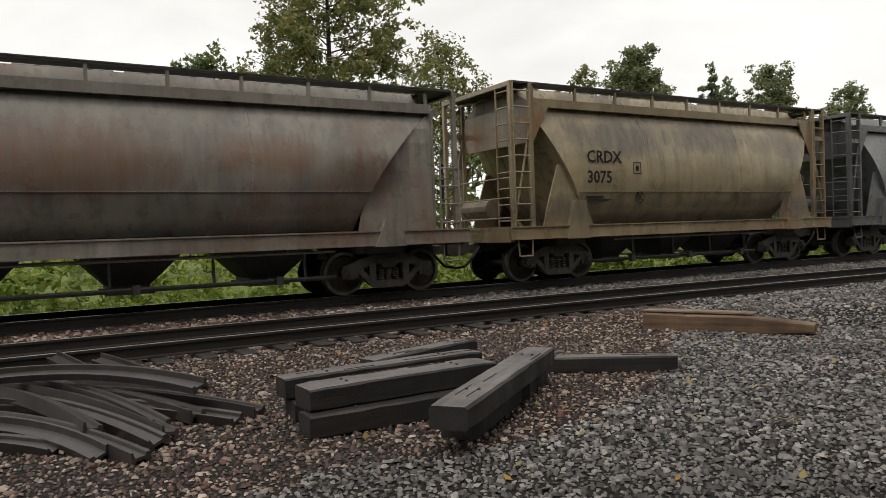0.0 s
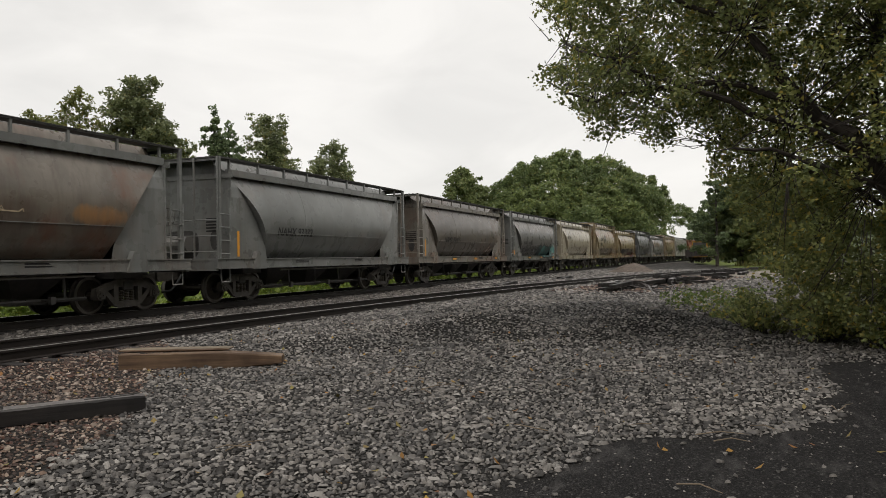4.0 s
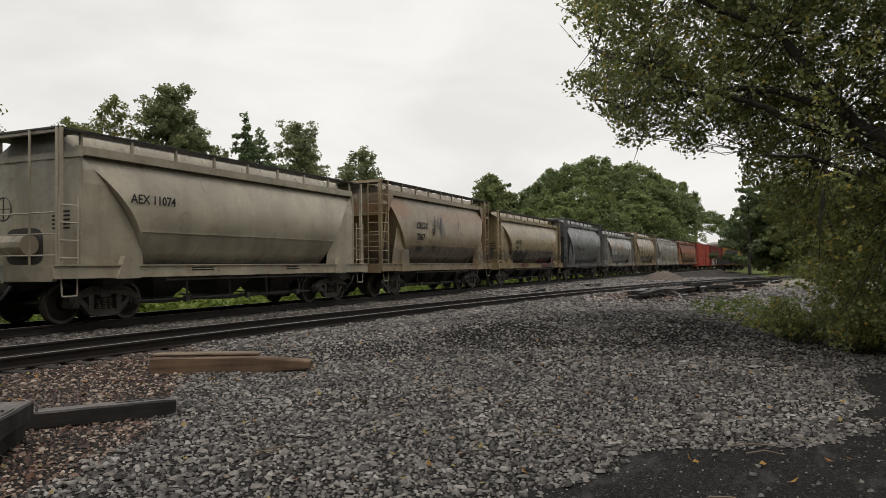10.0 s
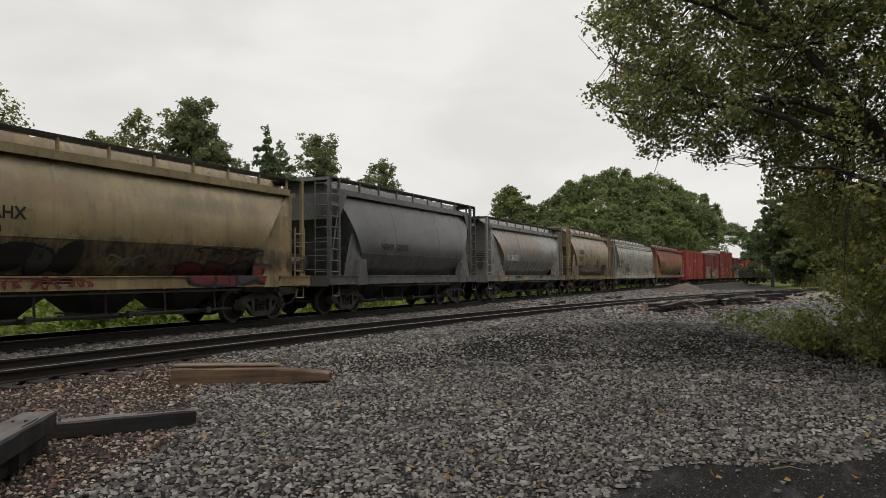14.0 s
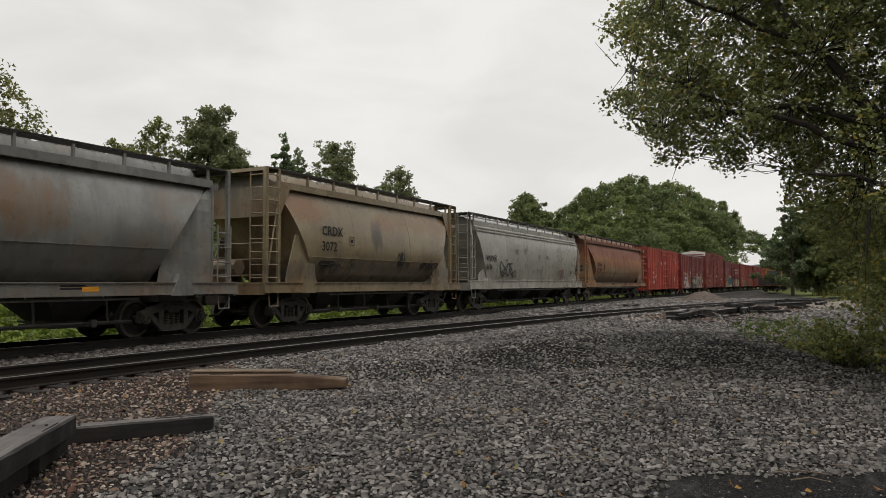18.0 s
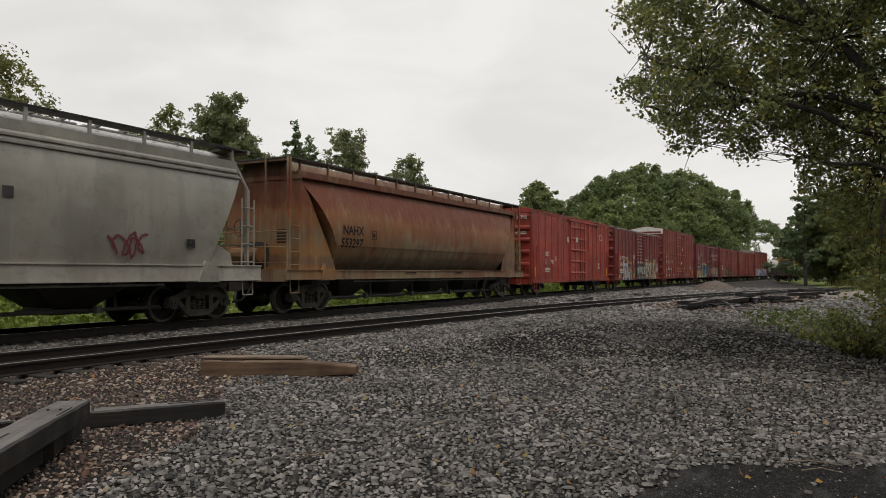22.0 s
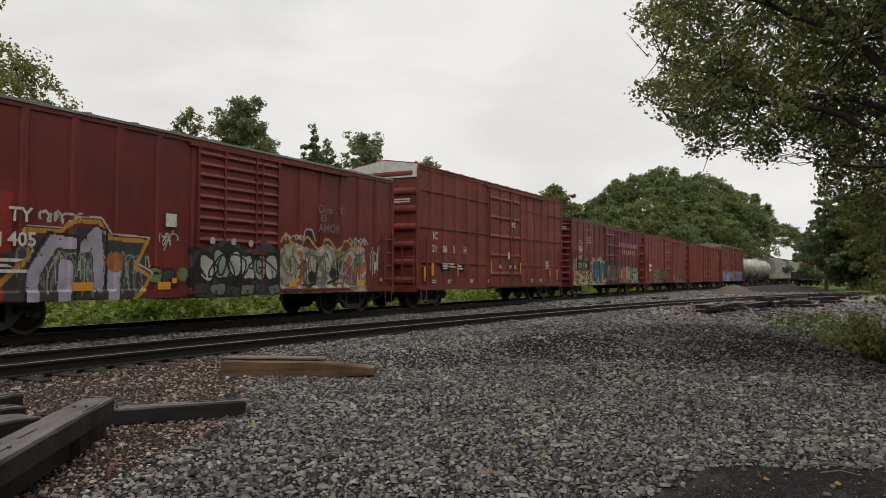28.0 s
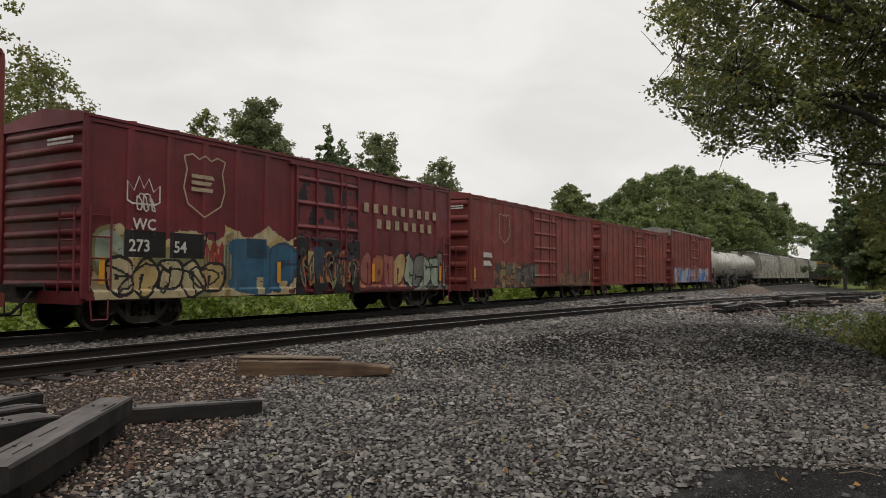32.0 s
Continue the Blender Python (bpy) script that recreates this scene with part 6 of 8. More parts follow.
    plate(6, -5.78, -5.35, 1.40, 1.66, M["reflector"], -1.41, "orange placard", "placard")
    # boxcars: the lettering stands on the raised posts' plane
    B = -1.522
    mark(15, "SNC", -5.55, 2.12, 0.34, "letter_white", B)
    mark(15, "31", -5.55, 1.68, 0.34, "letter_white", B)
    mark(15, "792", -4.68, 1.68, 0.34, "letter_white", B)
    square(15, -3.95, 1.85, 0.26, M["letter_white"], B)
    outline_marks(15, 5.0, 3.35, 0.55, 0.5, M["letter_white"], B, "wave")
    bars(CARS[15], -5.55, B, 1.42, 0.9, 0.05, 3, M["letter_white"])
    bars(CARS[15], 4.6, B, 1.8, 0.4, 0.05, 5, M["letter_white"])
    b = Build().box(-span(15) / 2 + 0.70, -span(15) / 2 + 0.735, -0.55, -0.05, 1.45, 1.95)
    part("placard_board", b, M["black"], CARS[15], "dark square placard board")
    words("SNC 31792", 0.24, M["letter_white"], CARS[15], end_pose(-span(15) / 2 + 0.735, -0.1, 4.02))
    plate(15, -0.35, 0.0, 3.05, 3.32, M["letter_white"], -1.6, "small white door notice", "door_notice")
    plate(15, -1.75, -1.5, 3.0, 3.3, M["letter_white"], B, "small white notice", "notice")
    mark(16, "BK", -6.26, 2.16, 0.37, "letter_white", B)
    mark(16, "TY", -5.65, 2.18, 0.37, "letter_white", B)
    mark(16, "151", -6.26, 1.70, 0.37, "letter_white", B)
    mark(16, "405", -5.66, 1.72, 0.37, "letter_white", B)
    bars(CARS[16], -6.26, B, 1.42, 1.0, 0.06, 3, M["letter_white"])
    for x, w in ((-6.5, 0.42), (-4.35, 0.45), (-2.3, 0.35), (2.1, 0.3), (5.3, 0.4)):
        plate(16, x, x + w, 0.86, 1.03, M["reflector"], -1.53, "yellow reflective strip", "reflector")
    plate(16, -2.1, -1.8, 2.28, 2.58, M["letter_white"], B, "small white notice")
    M["letter_faint"] = plain("faint_white_spray_paint", (0.26, 0.17, 0.17), 0.7, 0, 0.5, 4)
    for text, x, z, size in (("Dios", 3.36, 3.02, 0.34), ("Y", 4.35, 3.05, 0.34), ("ES", 3.46, 2.78, 0.30), ("AMOR", 3.36, 2.46, 0.36)):
        mark(16, text, x, z, size, "letter_faint", B)
    mark(17, "IC", -6.48, 2.56, 0.40, "letter_white", B)
    for text, x in (("21", -6.52), ("06", -5.73), ("5", -4.90)):
        mark(17, text, x, 2.09, 0.38, "letter_white", B)
    for x, w, z0 in ((-6.65, 0.17, 1.2), (-4.62, 0.09, 1.2), (-1.55, 0.09, 1.35), (1.6, 0.09, 1.35), (5.4, 0.12, 1.2)):
        plate(17, x, x + w, z0, z0 + 0.46, M["reflector"], -1.585, "yellow reflective strip", "reflector")
    square(17, -3.98, 2.10, 0.24, M["letter_white"], B)
    bars(CARS[17], -5.75, B, 1.62, 1.2, 0.06, 2, M["letter_white"])
    for x in (-5.75, -4.55):
        plate(17, x, x + 0.62, 1.38, 1.66, M["letter_dark"], B, "black stencil ground", "stencil_ground")
        bars(CARS[17], x + 0.06, B - 0.003, 1.55, 0.5, 0.06, 2, M["letter_white"])
    for x in (-6.5, -5.3, -3.4, -1.75, 3.1, 4.2):
        bars(CARS[17], x, B, 1.0, 0.34, 0.045, 2, M["letter_white"])
    for x in (-0.75, 0.35, 0.9):
        bars(CARS[17], x, -1.585, 1.62, 0.3, 0.05, 2, M["letter_white"])
    plate(17, 0.15, 0.36, 1.95, 2.28, M["letter_white"], -1.612, "small white door notice", "door_notice")
    bars(CARS[17], 0.6, -1.59, 3.6, 0.55, 0.05, 3, M["letter_white"])
    bars(CARS[17], 5.0, B, 1.9, 0.5, 0.05, 5, M["letter_white"])
    mark(18, "WC", -6.33, 2.17, 0.34, "letter_white", B)
    mark(18, "273", -6.42, 1.70, 0.36, "letter_white", B)
    mark(18, "54", -5.26, 1.70, 0.36, "letter_white", B)
    outline_marks(18, -5.0, 2.55, 1.24, 1.45, M["letter_cream"], B)
    bars(CARS[18], -4.78, B, 3.45, 0.8, 0.09, 3, M["letter_cream"])
    outline_marks(18, -6.47, 2.72, 0.82, 0.62, M["letter_white"], B, "crown")
    scrawl(18, -6.3, 2.5, 0.6, 0.5, "letter_white", 31, B, 0.035, 3)
    for x0, z0, n in ((1.95, 3.18, 9), (2.65, 2.70, 7)):
        for k in range(n):
            plate(18, x0 + 0.52 * k, x0 + 0.52 * k + 0.24, z0, z0 + 0.29, M["letter_cream"], B + 0.001, name="letter_block")
    outline_marks(19, -4.85, 2.6, 1.1, 1.25, M["letter_cream"], B)
    bars(CARS[19], -6.3, B, 1.95, 0.9, 0.2, 2, M["letter_white"])
    for i in (15, 16, 17, 18, 19):
        b = Build()
        e = span(i) / 2 - 0.87
        for k in range(2):
            b.box(-e - 0.135, -e - 0.13, -1.2, -0.35, (3.95 if i != 15 else 3.3) - 0.09 * k, (4.0 if i != 15 else 3.34) - 0.09 * k)
        part("stencil", b, M["letter_white"], CARS[i])
        for x in (-7.1, 6.6) + ((-1.9, 2.4) if i in (16, 18) else ()):
            b = Build().box(x, x + 0.13, -1.524, -1.52, 1.0, 1.55 if i != 16 else 1.12)
            part("reflector", b, M["reflector"], CARS[i], "yellow reflective strip")


dress_train()
paint_murals()


# ---- trees and plants ----
M["bark"] = wood("grey_brown_bark", (0.07, 0.055, 0.045), (0.03, 0.024, 0.02), 0.3, 0.8)
M["leaf_dark"] = leaf_material("dark_green_leaves", (0.37, 0.385, 0.13), (0.105, 0.135, 0.048), (0.47, 0.38, 0.085), 0.10)
M["leaf_mid"] = leaf_material("mid_green_leaves", (0.22, 0.28, 0.085), (0.085, 0.125, 0.04), (0.340, 0.289, 0.068), 0.08)
M["leaf_olive"] = leaf_material("olive_green_leaves", (0.31, 0.32, 0.11), (0.14, 0.16, 0.055), (0.300, 0.210, 0.060), 0.1)
M["leaf_pine"] = leaf_material("dark_pine_needles", (0.25, 0.31, 0.14), (0.11, 0.15, 0.08))
M["leaf_wood"] = leaf_material("green_woodland_leaves", (0.30, 0.325, 0.15), (0.135, 0.16, 0.08), (0.3, 0.25, 0.08), 0.05)
M["leaf_bright"] = leaf_material("bright_vine_leaves", (0.40, 0.50, 0.10), (0.15, 0.215, 0.042), (0.48, 0.46, 0.10), 0.08)
# Distance haze is mixed into this paler far leaf colour.
M["leaf_far"] = leaf_material("hazy_far_leaves", (0.29, 0.33, 0.125), (0.15, 0.19, 0.08), (0.299, 0.276, 0.103), 0.06)
M["leaf_hill"] = leaf_material("mixed_hill_leaves", (0.30, 0.355, 0.125), (0.115, 0.157, 0.068), (0.32, 0.30, 0.10), 0.06, 0.075)
M["straw"] = leaf_material("yellow_grass_blades", (0.30, 0.27, 0.08), (0.12, 0.13, 0.03))


def leaf_sheet(rng, centres, size, flat=0.4, fold=True):
    """Corner and face arrays of leaves: each one two small quads folded along the midrib."""
    n = len(centres)
    a = rng.normal(size=(n, 3))
    a[:, 2] *= 0.7
    a /= np.linalg.norm(a, axis=1)[:, None]
    up = np.tile((0.0, 0.0, 1.0), (n, 1)) * flat + rng.normal(size=(n, 3)) * (1 - flat)
    b = np.cross(a, up)
    b /= np.maximum(np.linalg.norm(b, axis=1), 1e-6)[:, None]
    c = np.cross(a, b)
    s = size * rng.uniform(0.6, 1.35, n)[:, None]
    p0, p1 = centres - a * s * 0.55, centres + a * s * 0.55
    if not fold:
        v = np.stack([p0 - b * s * 0.42, p0 + b * s * 0.42, p1], 1).reshape(-1, 3)
        return v, np.arange(3 * n).reshape(-1, 3)
    l = centres + b * s * 0.40 + c * s * 0.12
    r = centres - b * s * 0.40 + c * s * 0.12
    v = np.stack([p0, r, p1, l], 1).reshape(-1, 3)
    k = np.arange(n)[:, None] * 4
    f = np.concatenate([k + np.array([[0, 1, 2]]), k + np.array([[0, 2, 3]])], 0)
    return v, f


def clumps(rng, pts, radius, per):
    """Leaf places scattered about clump centres."""
    pts = np.asarray(pts)
    k = rng.normal(size=(len(pts), per, 3))
    k *= (rng.uniform(0.25, 1.0, (len(pts), per)) / np.linalg.norm(k, axis=2))[..., None]
    r = radius * rng.uniform(0.6, 1.3, (len(pts), 1, 1))
    k[..., 2] *= 0.72
    return (pts[:, None, :] + k * r).reshape(-1, 3)


def make_tree(name, x, y, h, crown, mat, label, seed, limbs=26, per=60, leaf=0.35, clump=0.9, low=0.3, trunk=0.22, lean=(0, 0), droop=0.25, reach_pow=0.7, z0=-0.3):
    """A tapered, bending trunk with limbs and a crown of many small leaves."""
    leaf, per, limbs = leaf * 0.72, int(per * 0.95), int(limbs * 1.55)
    tuft = clump * 0.60
    rng = np.random.default_rng(seed)
    tr = thing(name, label, "tree", pose(x, y, z0))
    b = Build()

    def spine(t):
        return Vector((lean[0] * t * t + 0.15 * math.sin(3 * t + seed), lean[1] * t * t + 0.15 * math.cos(2.3 * t + seed), h * t))

    n = 9
    for i in range(n):
        b.rod(spine(i / n * 0.96), spine((i + 1) / n * 0.96), trunk * (1 - i / n) ** 0.8 + 0.02, 7, 0, trunk * (1 - (i + 1) / n) ** 0.8 + 0.02)
    tips = []
    for i in range(limbs):
        t = low + (0.97 - low) * (i + rng.uniform(0, 0.8)) / limbs
        a = 2.4 * i + rng.uniform(-0.5, 0.5)
        q = (t - low) / (1 - low)
        ln = crown * (math.sin(math.pi * min(1, 0.18 + 0.82 * q ** reach_pow)) ** 0.8 * 0.95 + 0.12) * rng.uniform(0.65, 1.1)
        p0 = spine(t)
        rise = (0.75 - droop) * ln * (1 - 0.4 * q)
        p1 = p0 + Vector((math.cos(a) * ln * 0.55, math.sin(a) * ln * 0.55, rise * 0.45))
        p2 = p0 + Vector((math.cos(a) * ln, math.sin(a) * ln, rise * (0.8 if droop < 0.5 else 0.1)))
        r0 = max(0.02, trunk * 0.32 * (1 - t * 0.7))
        b.rod(p0, p1, r0, 5, 0, r0 * 0.6)
        b.rod(p1, p2, r0 * 0.6, 5, 0, 0.012)
        m = 4 + int(1.5 * ln / clump)
        for k in range(m):
            u = 0.35 + 0.75 * (k + rng.uniform(0, 0.6)) / m
            pt = p0.lerp(p2, min(1.12, u)) + Vector(rng.normal(size=3) * clump * 0.50)
            tips.append(tuple(pt))
    tips.append(tuple(spine(0.98)))
    tips.append(tuple(spine(1.0)))
    part("trunk", b, M["bark"], tr, "grey-brown trunk and limbs")
    v, f = leaf_sheet(rng, clumps(rng, tips, tuft, per), leaf, 0.4, False)
    part("crown", big_mesh("crown", v, f, [mat]), None, tr, "uneven leafy crown")
    return tr


def pine(name, x, y, h, crown, label, seed, low=0.25, per=34, leaf=0.42, mat=None, taper=0.75, gap=0.75):
    """A conifer: uneven boughs with flat sprays of needle tufts along them."""
    rng = np.random.default_rng(seed)
    tr = thing(name, label, "tree", pose(x, y, -0.3))
    b = Build()
    b.rod((0, 0, 0), (0, 0, h * 0.98), 0.30 * h / 16, 8, 0, 0.03)
    tips = []
    whorls = int(h * (1 - low) / gap)
    for i in range(whorls):
        q = i / whorls
        z = h * (low + (0.97 - low) * q)
        for k in range(5):
            a = rng.uniform(0, 6.28)
            ln = crown * (1 - q) ** taper * rng.uniform(0.35, 1.15) + 0.25
            p0, p1 = Vector((0, 0, z)), Vector((math.cos(a) * ln, math.sin(a) * ln, z + ln * rng.uniform(0.0, 0.35)))
            b.rod(p0, p1, 0.05, 4, 0, 0.012)
            for u in np.arange(0.35, 1.05, 0.45 / max(0.6, ln)):
                tips.append(tuple(p0.lerp(p1, u) + Vector((rng.normal() * 0.22, rng.normal() * 0.22, rng.normal() * 0.10))))
    tips += [(0, 0, h * 0.97), (0, 0, h)]
    part("trunk", b, M["bark"], tr, "straight brown pine trunk and boughs")
    c = clumps(rng, tips, 0.42, per)
    v, f = leaf_sheet(rng, c, leaf, 0.2, False)
    part("crown", big_mesh("crown", v, f, [mat or M["leaf_pine"]]), None, tr, "layered needle crown")
    return tr


def stuff(name, v, f, mat, label, category):
    return tagged(new(name, big_mesh(name, v, f, [mat])), label, category, kind="stuff")


def background_trees():
    make_tree("tree", 16.2, 38, 20.5, 5.0, M["leaf_olive"], "tall airy olive-green tree behind the train", 3, 52, 52, 0.30, 1.15, 0.22, 0.24)
    make_tree("tree", 24.4, 40, 14.0, 3.8, M["leaf_olive"], "thin sparse tree with open crown behind the train", 5, 34, 36, 0.26, 1.0, 0.25, 0.16)
    make_tree("tree", 9.5, 40, 11.5, 3.2, M["leaf_mid"], "small leafy tree behind the train", 6, 20, 40, 0.3, 0.8)
    make_tree("tree", 45.4, 49.6, 16.4, 2.1, M["leaf_olive"], "slender sparse tree with an open top", 8, 20, 20, 0.30, 0.70, 0.55, 0.14)
    make_tree("tree", 42.8, 50, 13.4, 3.6, M["leaf_olive"], "low wide olive-green tree", 9, 22, 60, 0.35, 1.0)
    make_tree("tree", 47.1, 45.5, 16.9, 3.3, M["leaf_wood"], "tall full green tree behind the tracks", 11, 34, 90, 0.36, 1.25, 0.2)
    make_tree("tree", 50.7, 46, 14.2, 3.2, M["leaf_wood"], "bushy green tree beside a pine", 12, 24, 70, 0.36, 1.05)
    pine("pine_tree", 56.6, 45, 16.4, 2.9, "dark ragged pine tree behind the tracks", 13, 0.25, 26, 0.34)
    pine("pine_tree", 60.0, 46, 15.6, 2.6, "narrow dark pine with a ragged top", 14, 0.25, 26, 0.34, None, 0.6)
    make_tree("tree", 65.0, 45, 16.9, 3.1, M["leaf_wood"], "pointed dark green tree with open edges", 15, 30, 44, 0.38, 1.25)
    make_tree("tree", 69.0, 46, 14.6, 2.4, M["leaf_wood"], "low ragged green tree behind the tracks", 16, 20, 30, 0.34, 1.0)
    make_tree("tree", 87.5, 50, 17.5, 3.2, M["leaf_wood"], "rounded pointed green tree behind the tracks", 18, 26, 44, 0.42, 1.25)
    make_tree("tree", 92.0, 51, 15.2, 2.4, M["leaf_mid"], "thin-topped green tree behind the tracks", 19, 18, 30, 0.4, 1.1)
    make_tree("tree", 84.5, 50, 14.8, 3.0, M["leaf_wood"], "low round green tree behind the tracks", 20, 20, 40, 0.42, 1.2)
    make_tree("tree", 166.0, 60, 23.2, 5.2, M["leaf_far"], "distant rounded green tree", 21, 26, 60, 0.75, 1.9)
    make_tree("tree", 175.0, 59, 19.5, 4.6, M["leaf_far"], "distant low green tree", 22, 24, 60, 0.75, 1.9)
    pine("pine_tree", 97, 1.4, 11.6, 4.9, "olive-green pine beyond the siding, with layered boughs", 31, 0.16, 34, 0.30, M["leaf_pine"], 0.55, 0.8)
    for i, (x, y, h, r) in enumerate(((100, -1.6, 10.8, 4.0), (103, -3.4, 11.0, 4.2), (99, -9.0, 12.2, 4.6))):
        make_tree("tree", x, y, h, r, M["leaf_far"], "olive green tree beyond the siding", 32 + i, 30, 60, 0.6, 1.5, 0.12)
    for i, (x, y, h) in enumerate(((118, -10, 13), (128, -14, 15), (150, 0.5, 9.5))):
        make_tree("tree", x, y, h, 4.2, M["leaf_far"], "green tree beyond the yard", 41 + i, 24, 60, 0.6, 1.6)


def hill_top(y):
    ys = (-60, -10, 9.3, 15.4, 16.5, 21.4, 28.9, 34.1, 39.3, 47.3, 50.7, 56, 90, 140)
    zs = (8, 9, 11, 14, 16.6, 21.4, 26, 27, 28.8, 26.5, 23.5, 18, 12, 9)
    return float(np.interp(y, ys, zs))


def hill_woods():
    rng = np.random.default_rng(77)
    V, F, n = [], [], 0
    for dx, drop in ((55, -3.2), (0, 0.0), (-7, 3.0), (-13, 6.5), (-19, 10.0), (-25, 14.0)):
        y = -45.0
        while y < (34 if dx > 0 else 78):
            x = 181 + dx + rng.uniform(-3, 3)
            r = rng.uniform(2.6, 5.4)
            top = hill_top(y) - drop + rng.uniform(-1.0, 0.5) - 0.10 * abs(r - 4.5)
            if top > 6 and abs(y - main_line(x)) > (4.5 if dx > 0 else 6.5):
                n_c = int(21 * r * r / 4)
                c = rng.normal(size=(n_c, 3))
                c /= np.linalg.norm(c, axis=1)[:, None]
                if rng.uniform() < 0.35:      # a conifer among the round crowns
                    up = rng.uniform(0, 1, n_c)
                    c[:, :2] *= (1.05 - up)[:, None] * 0.8
                    c[:, 2] = up
                    pts = np.array([x, y, top - 1.9 * r]) + c * np.array([r, r, 1.9 * r + 0.8])
                else:
                    c[:, 2] = np.abs(c[:, 2]) * 1.2 - 0.2
                    c *= rng.uniform(0.82, 1.08, (n_c, 1))
                    pts = np.array([x, y, top - 0.85 * r - 1.2]) + c * np.array([r, r, 0.85 * r + 1.0])
                v, f = leaf_sheet(rng, clumps(rng, pts, 1.05, 32), 0.46, 0.6, False)
                V.append(v), F.append(f + n)
                n += len(v)
            y += rng.uniform(2.4, 4.2)
    stuff("hill_woods", np.concatenate(V), np.concatenate(F), M["leaf_hill"], "distant wooded hill of dense green trees", "woods")
    b = Build()
    ys = [-80 + 2.0 * i for i in range(126)]
    rings = []
    for x, k in ((120, 0.0), (158, 0.10), (176, 0.62), (186, 0.66), (240, 0.0)):
        rings.append([(x, y, hill_top(y) * k * smooth(5, 14, abs(y - main_line(x))) - 0.3) for y in ys])
    b.loft(rings, 0, caps=False, closed=False)
    solid("hill", b, [M["turf"]], "low grassy hill under the far woods", "hill", kind="structure", shade=True)


def undergrowth():
    """The low woods edge, vines and grass seen under and between the cars."""
    rng = np.random.default_rng(5)
    pts = []
    for _ in range(420):
        x, y = rng.uniform(-40, 170), rng.uniform(33, 44)
        h = rng.uniform(2.0, 6.5)
        for _k in range(5):
            pts.append((x + rng.normal() * 1.2, y + rng.normal(), max(0.4, h * rng.uniform(0.15, 1.0))))
    v, f = leaf_sheet(rng, clumps(rng, pts, 1.0, 16), 0.42, 0.4, False)
    stuff("woods_edge", v, f, M["leaf_mid"], "low leafy woods edge behind the train", "bushes")
    pts = []
    for i in range(300):
        x = rng.uniform(-8, 100)
        y = main_line(x) + rng.uniform(3.2, 7.5)
        r = rng.uniform(0.7, 1.4) if i > 110 else rng.uniform(1.2, 2.0)
        hgt = r * rng.uniform(0.8, 1.35)
        for _k in range(int(18 * r * r) + 8):
            a, e = rng.uniform(0, 6.28), rng.uniform(0, 1.5)
            pts.append((x + r * math.cos(a) * math.cos(e) * 1.3, y + r * math.sin(a) * math.cos(e), -0.25 + hgt * math.sin(e)))
    v, f = leaf_sheet(rng, clumps(rng, pts, 0.24, 8), 0.16, 0.6, False)
    stuff("vine_mounds", v, f, M["leaf_bright"], "bright green vines heaped beside the main track", "vines")
    n = 26000
    x = rng.uniform(-4, 60, n)
    y = np.array([main_line(q) for q in x]) + 2.7 + rng.uniform(0, 1, n) ** 1.4 * 7
    z = np.array([height(p, q) for p, q in zip(x, y)])
    blades("grass_strip", rng, np.stack([x, y, z], 1), 0.28, M["leaf_bright"], "bright green grass strip beyond the main track")
    n = 5000
    x = rng.uniform(70, 112, n)
    y = rng.uniform(-9, 1, n) - 0.06 * (x - 70)
    keep = y < np.array([side_line(q) if q < 96 else 99 for q in x]) - 2.2
    pts = np.stack([x, y, np.zeros(n)], 1)[keep | (x > 96)]
    blades("yellow_grass", rng, pts, 0.75, M["straw"], "yellowing tall grass beyond the siding")


def woods_behind():
    """An unseen wood added behind the yard to block low sky light."""
    rng = np.random.default_rng(61)
    pts = []
    for i in range(150):
        x = -60 + i * 0.85 + rng.uniform(-1, 1)
        y = -11.5 - rng.uniform(0, 6) - 0.10 * max(0, x - 20)
        h = rng.uniform(10, 15)
        for _k in range(26):
            pts.append((x + rng.normal() * 1.6, y + rng.normal() * 1.2, h * rng.uniform(0.05, 1.0)))
    v, f = leaf_sheet(rng, clumps(rng, pts, 1.5, 16), 1.0, 0.4, False)
    stuff("woods_behind", v, f, M["leaf_dark"], "unseen dark green wood added to dim low sky light", "woods")


def blades(name, rng, base, tall, mat, label):
    n = len(base)
    a = rng.uniform(0, 6.28, n)
    h = tall * rng.uniform(0.5, 1.3, n)
    d = np.stack([np.cos(a), np.sin(a), np.zeros(n)], 1)
    tip = base + d * (h * rng.uniform(0.1, 0.5, n))[:, None]
    tip[:, 2] += h
    w = np.stack([-d[:, 1], d[:, 0], d[:, 2]], 1) * (tall * 0.06)
    v = np.stack([base - w, base + w, tip], 1).reshape(-1, 3)
    stuff(name, v, np.arange(3 * n).reshape(-1, 3), mat, label, "grass")


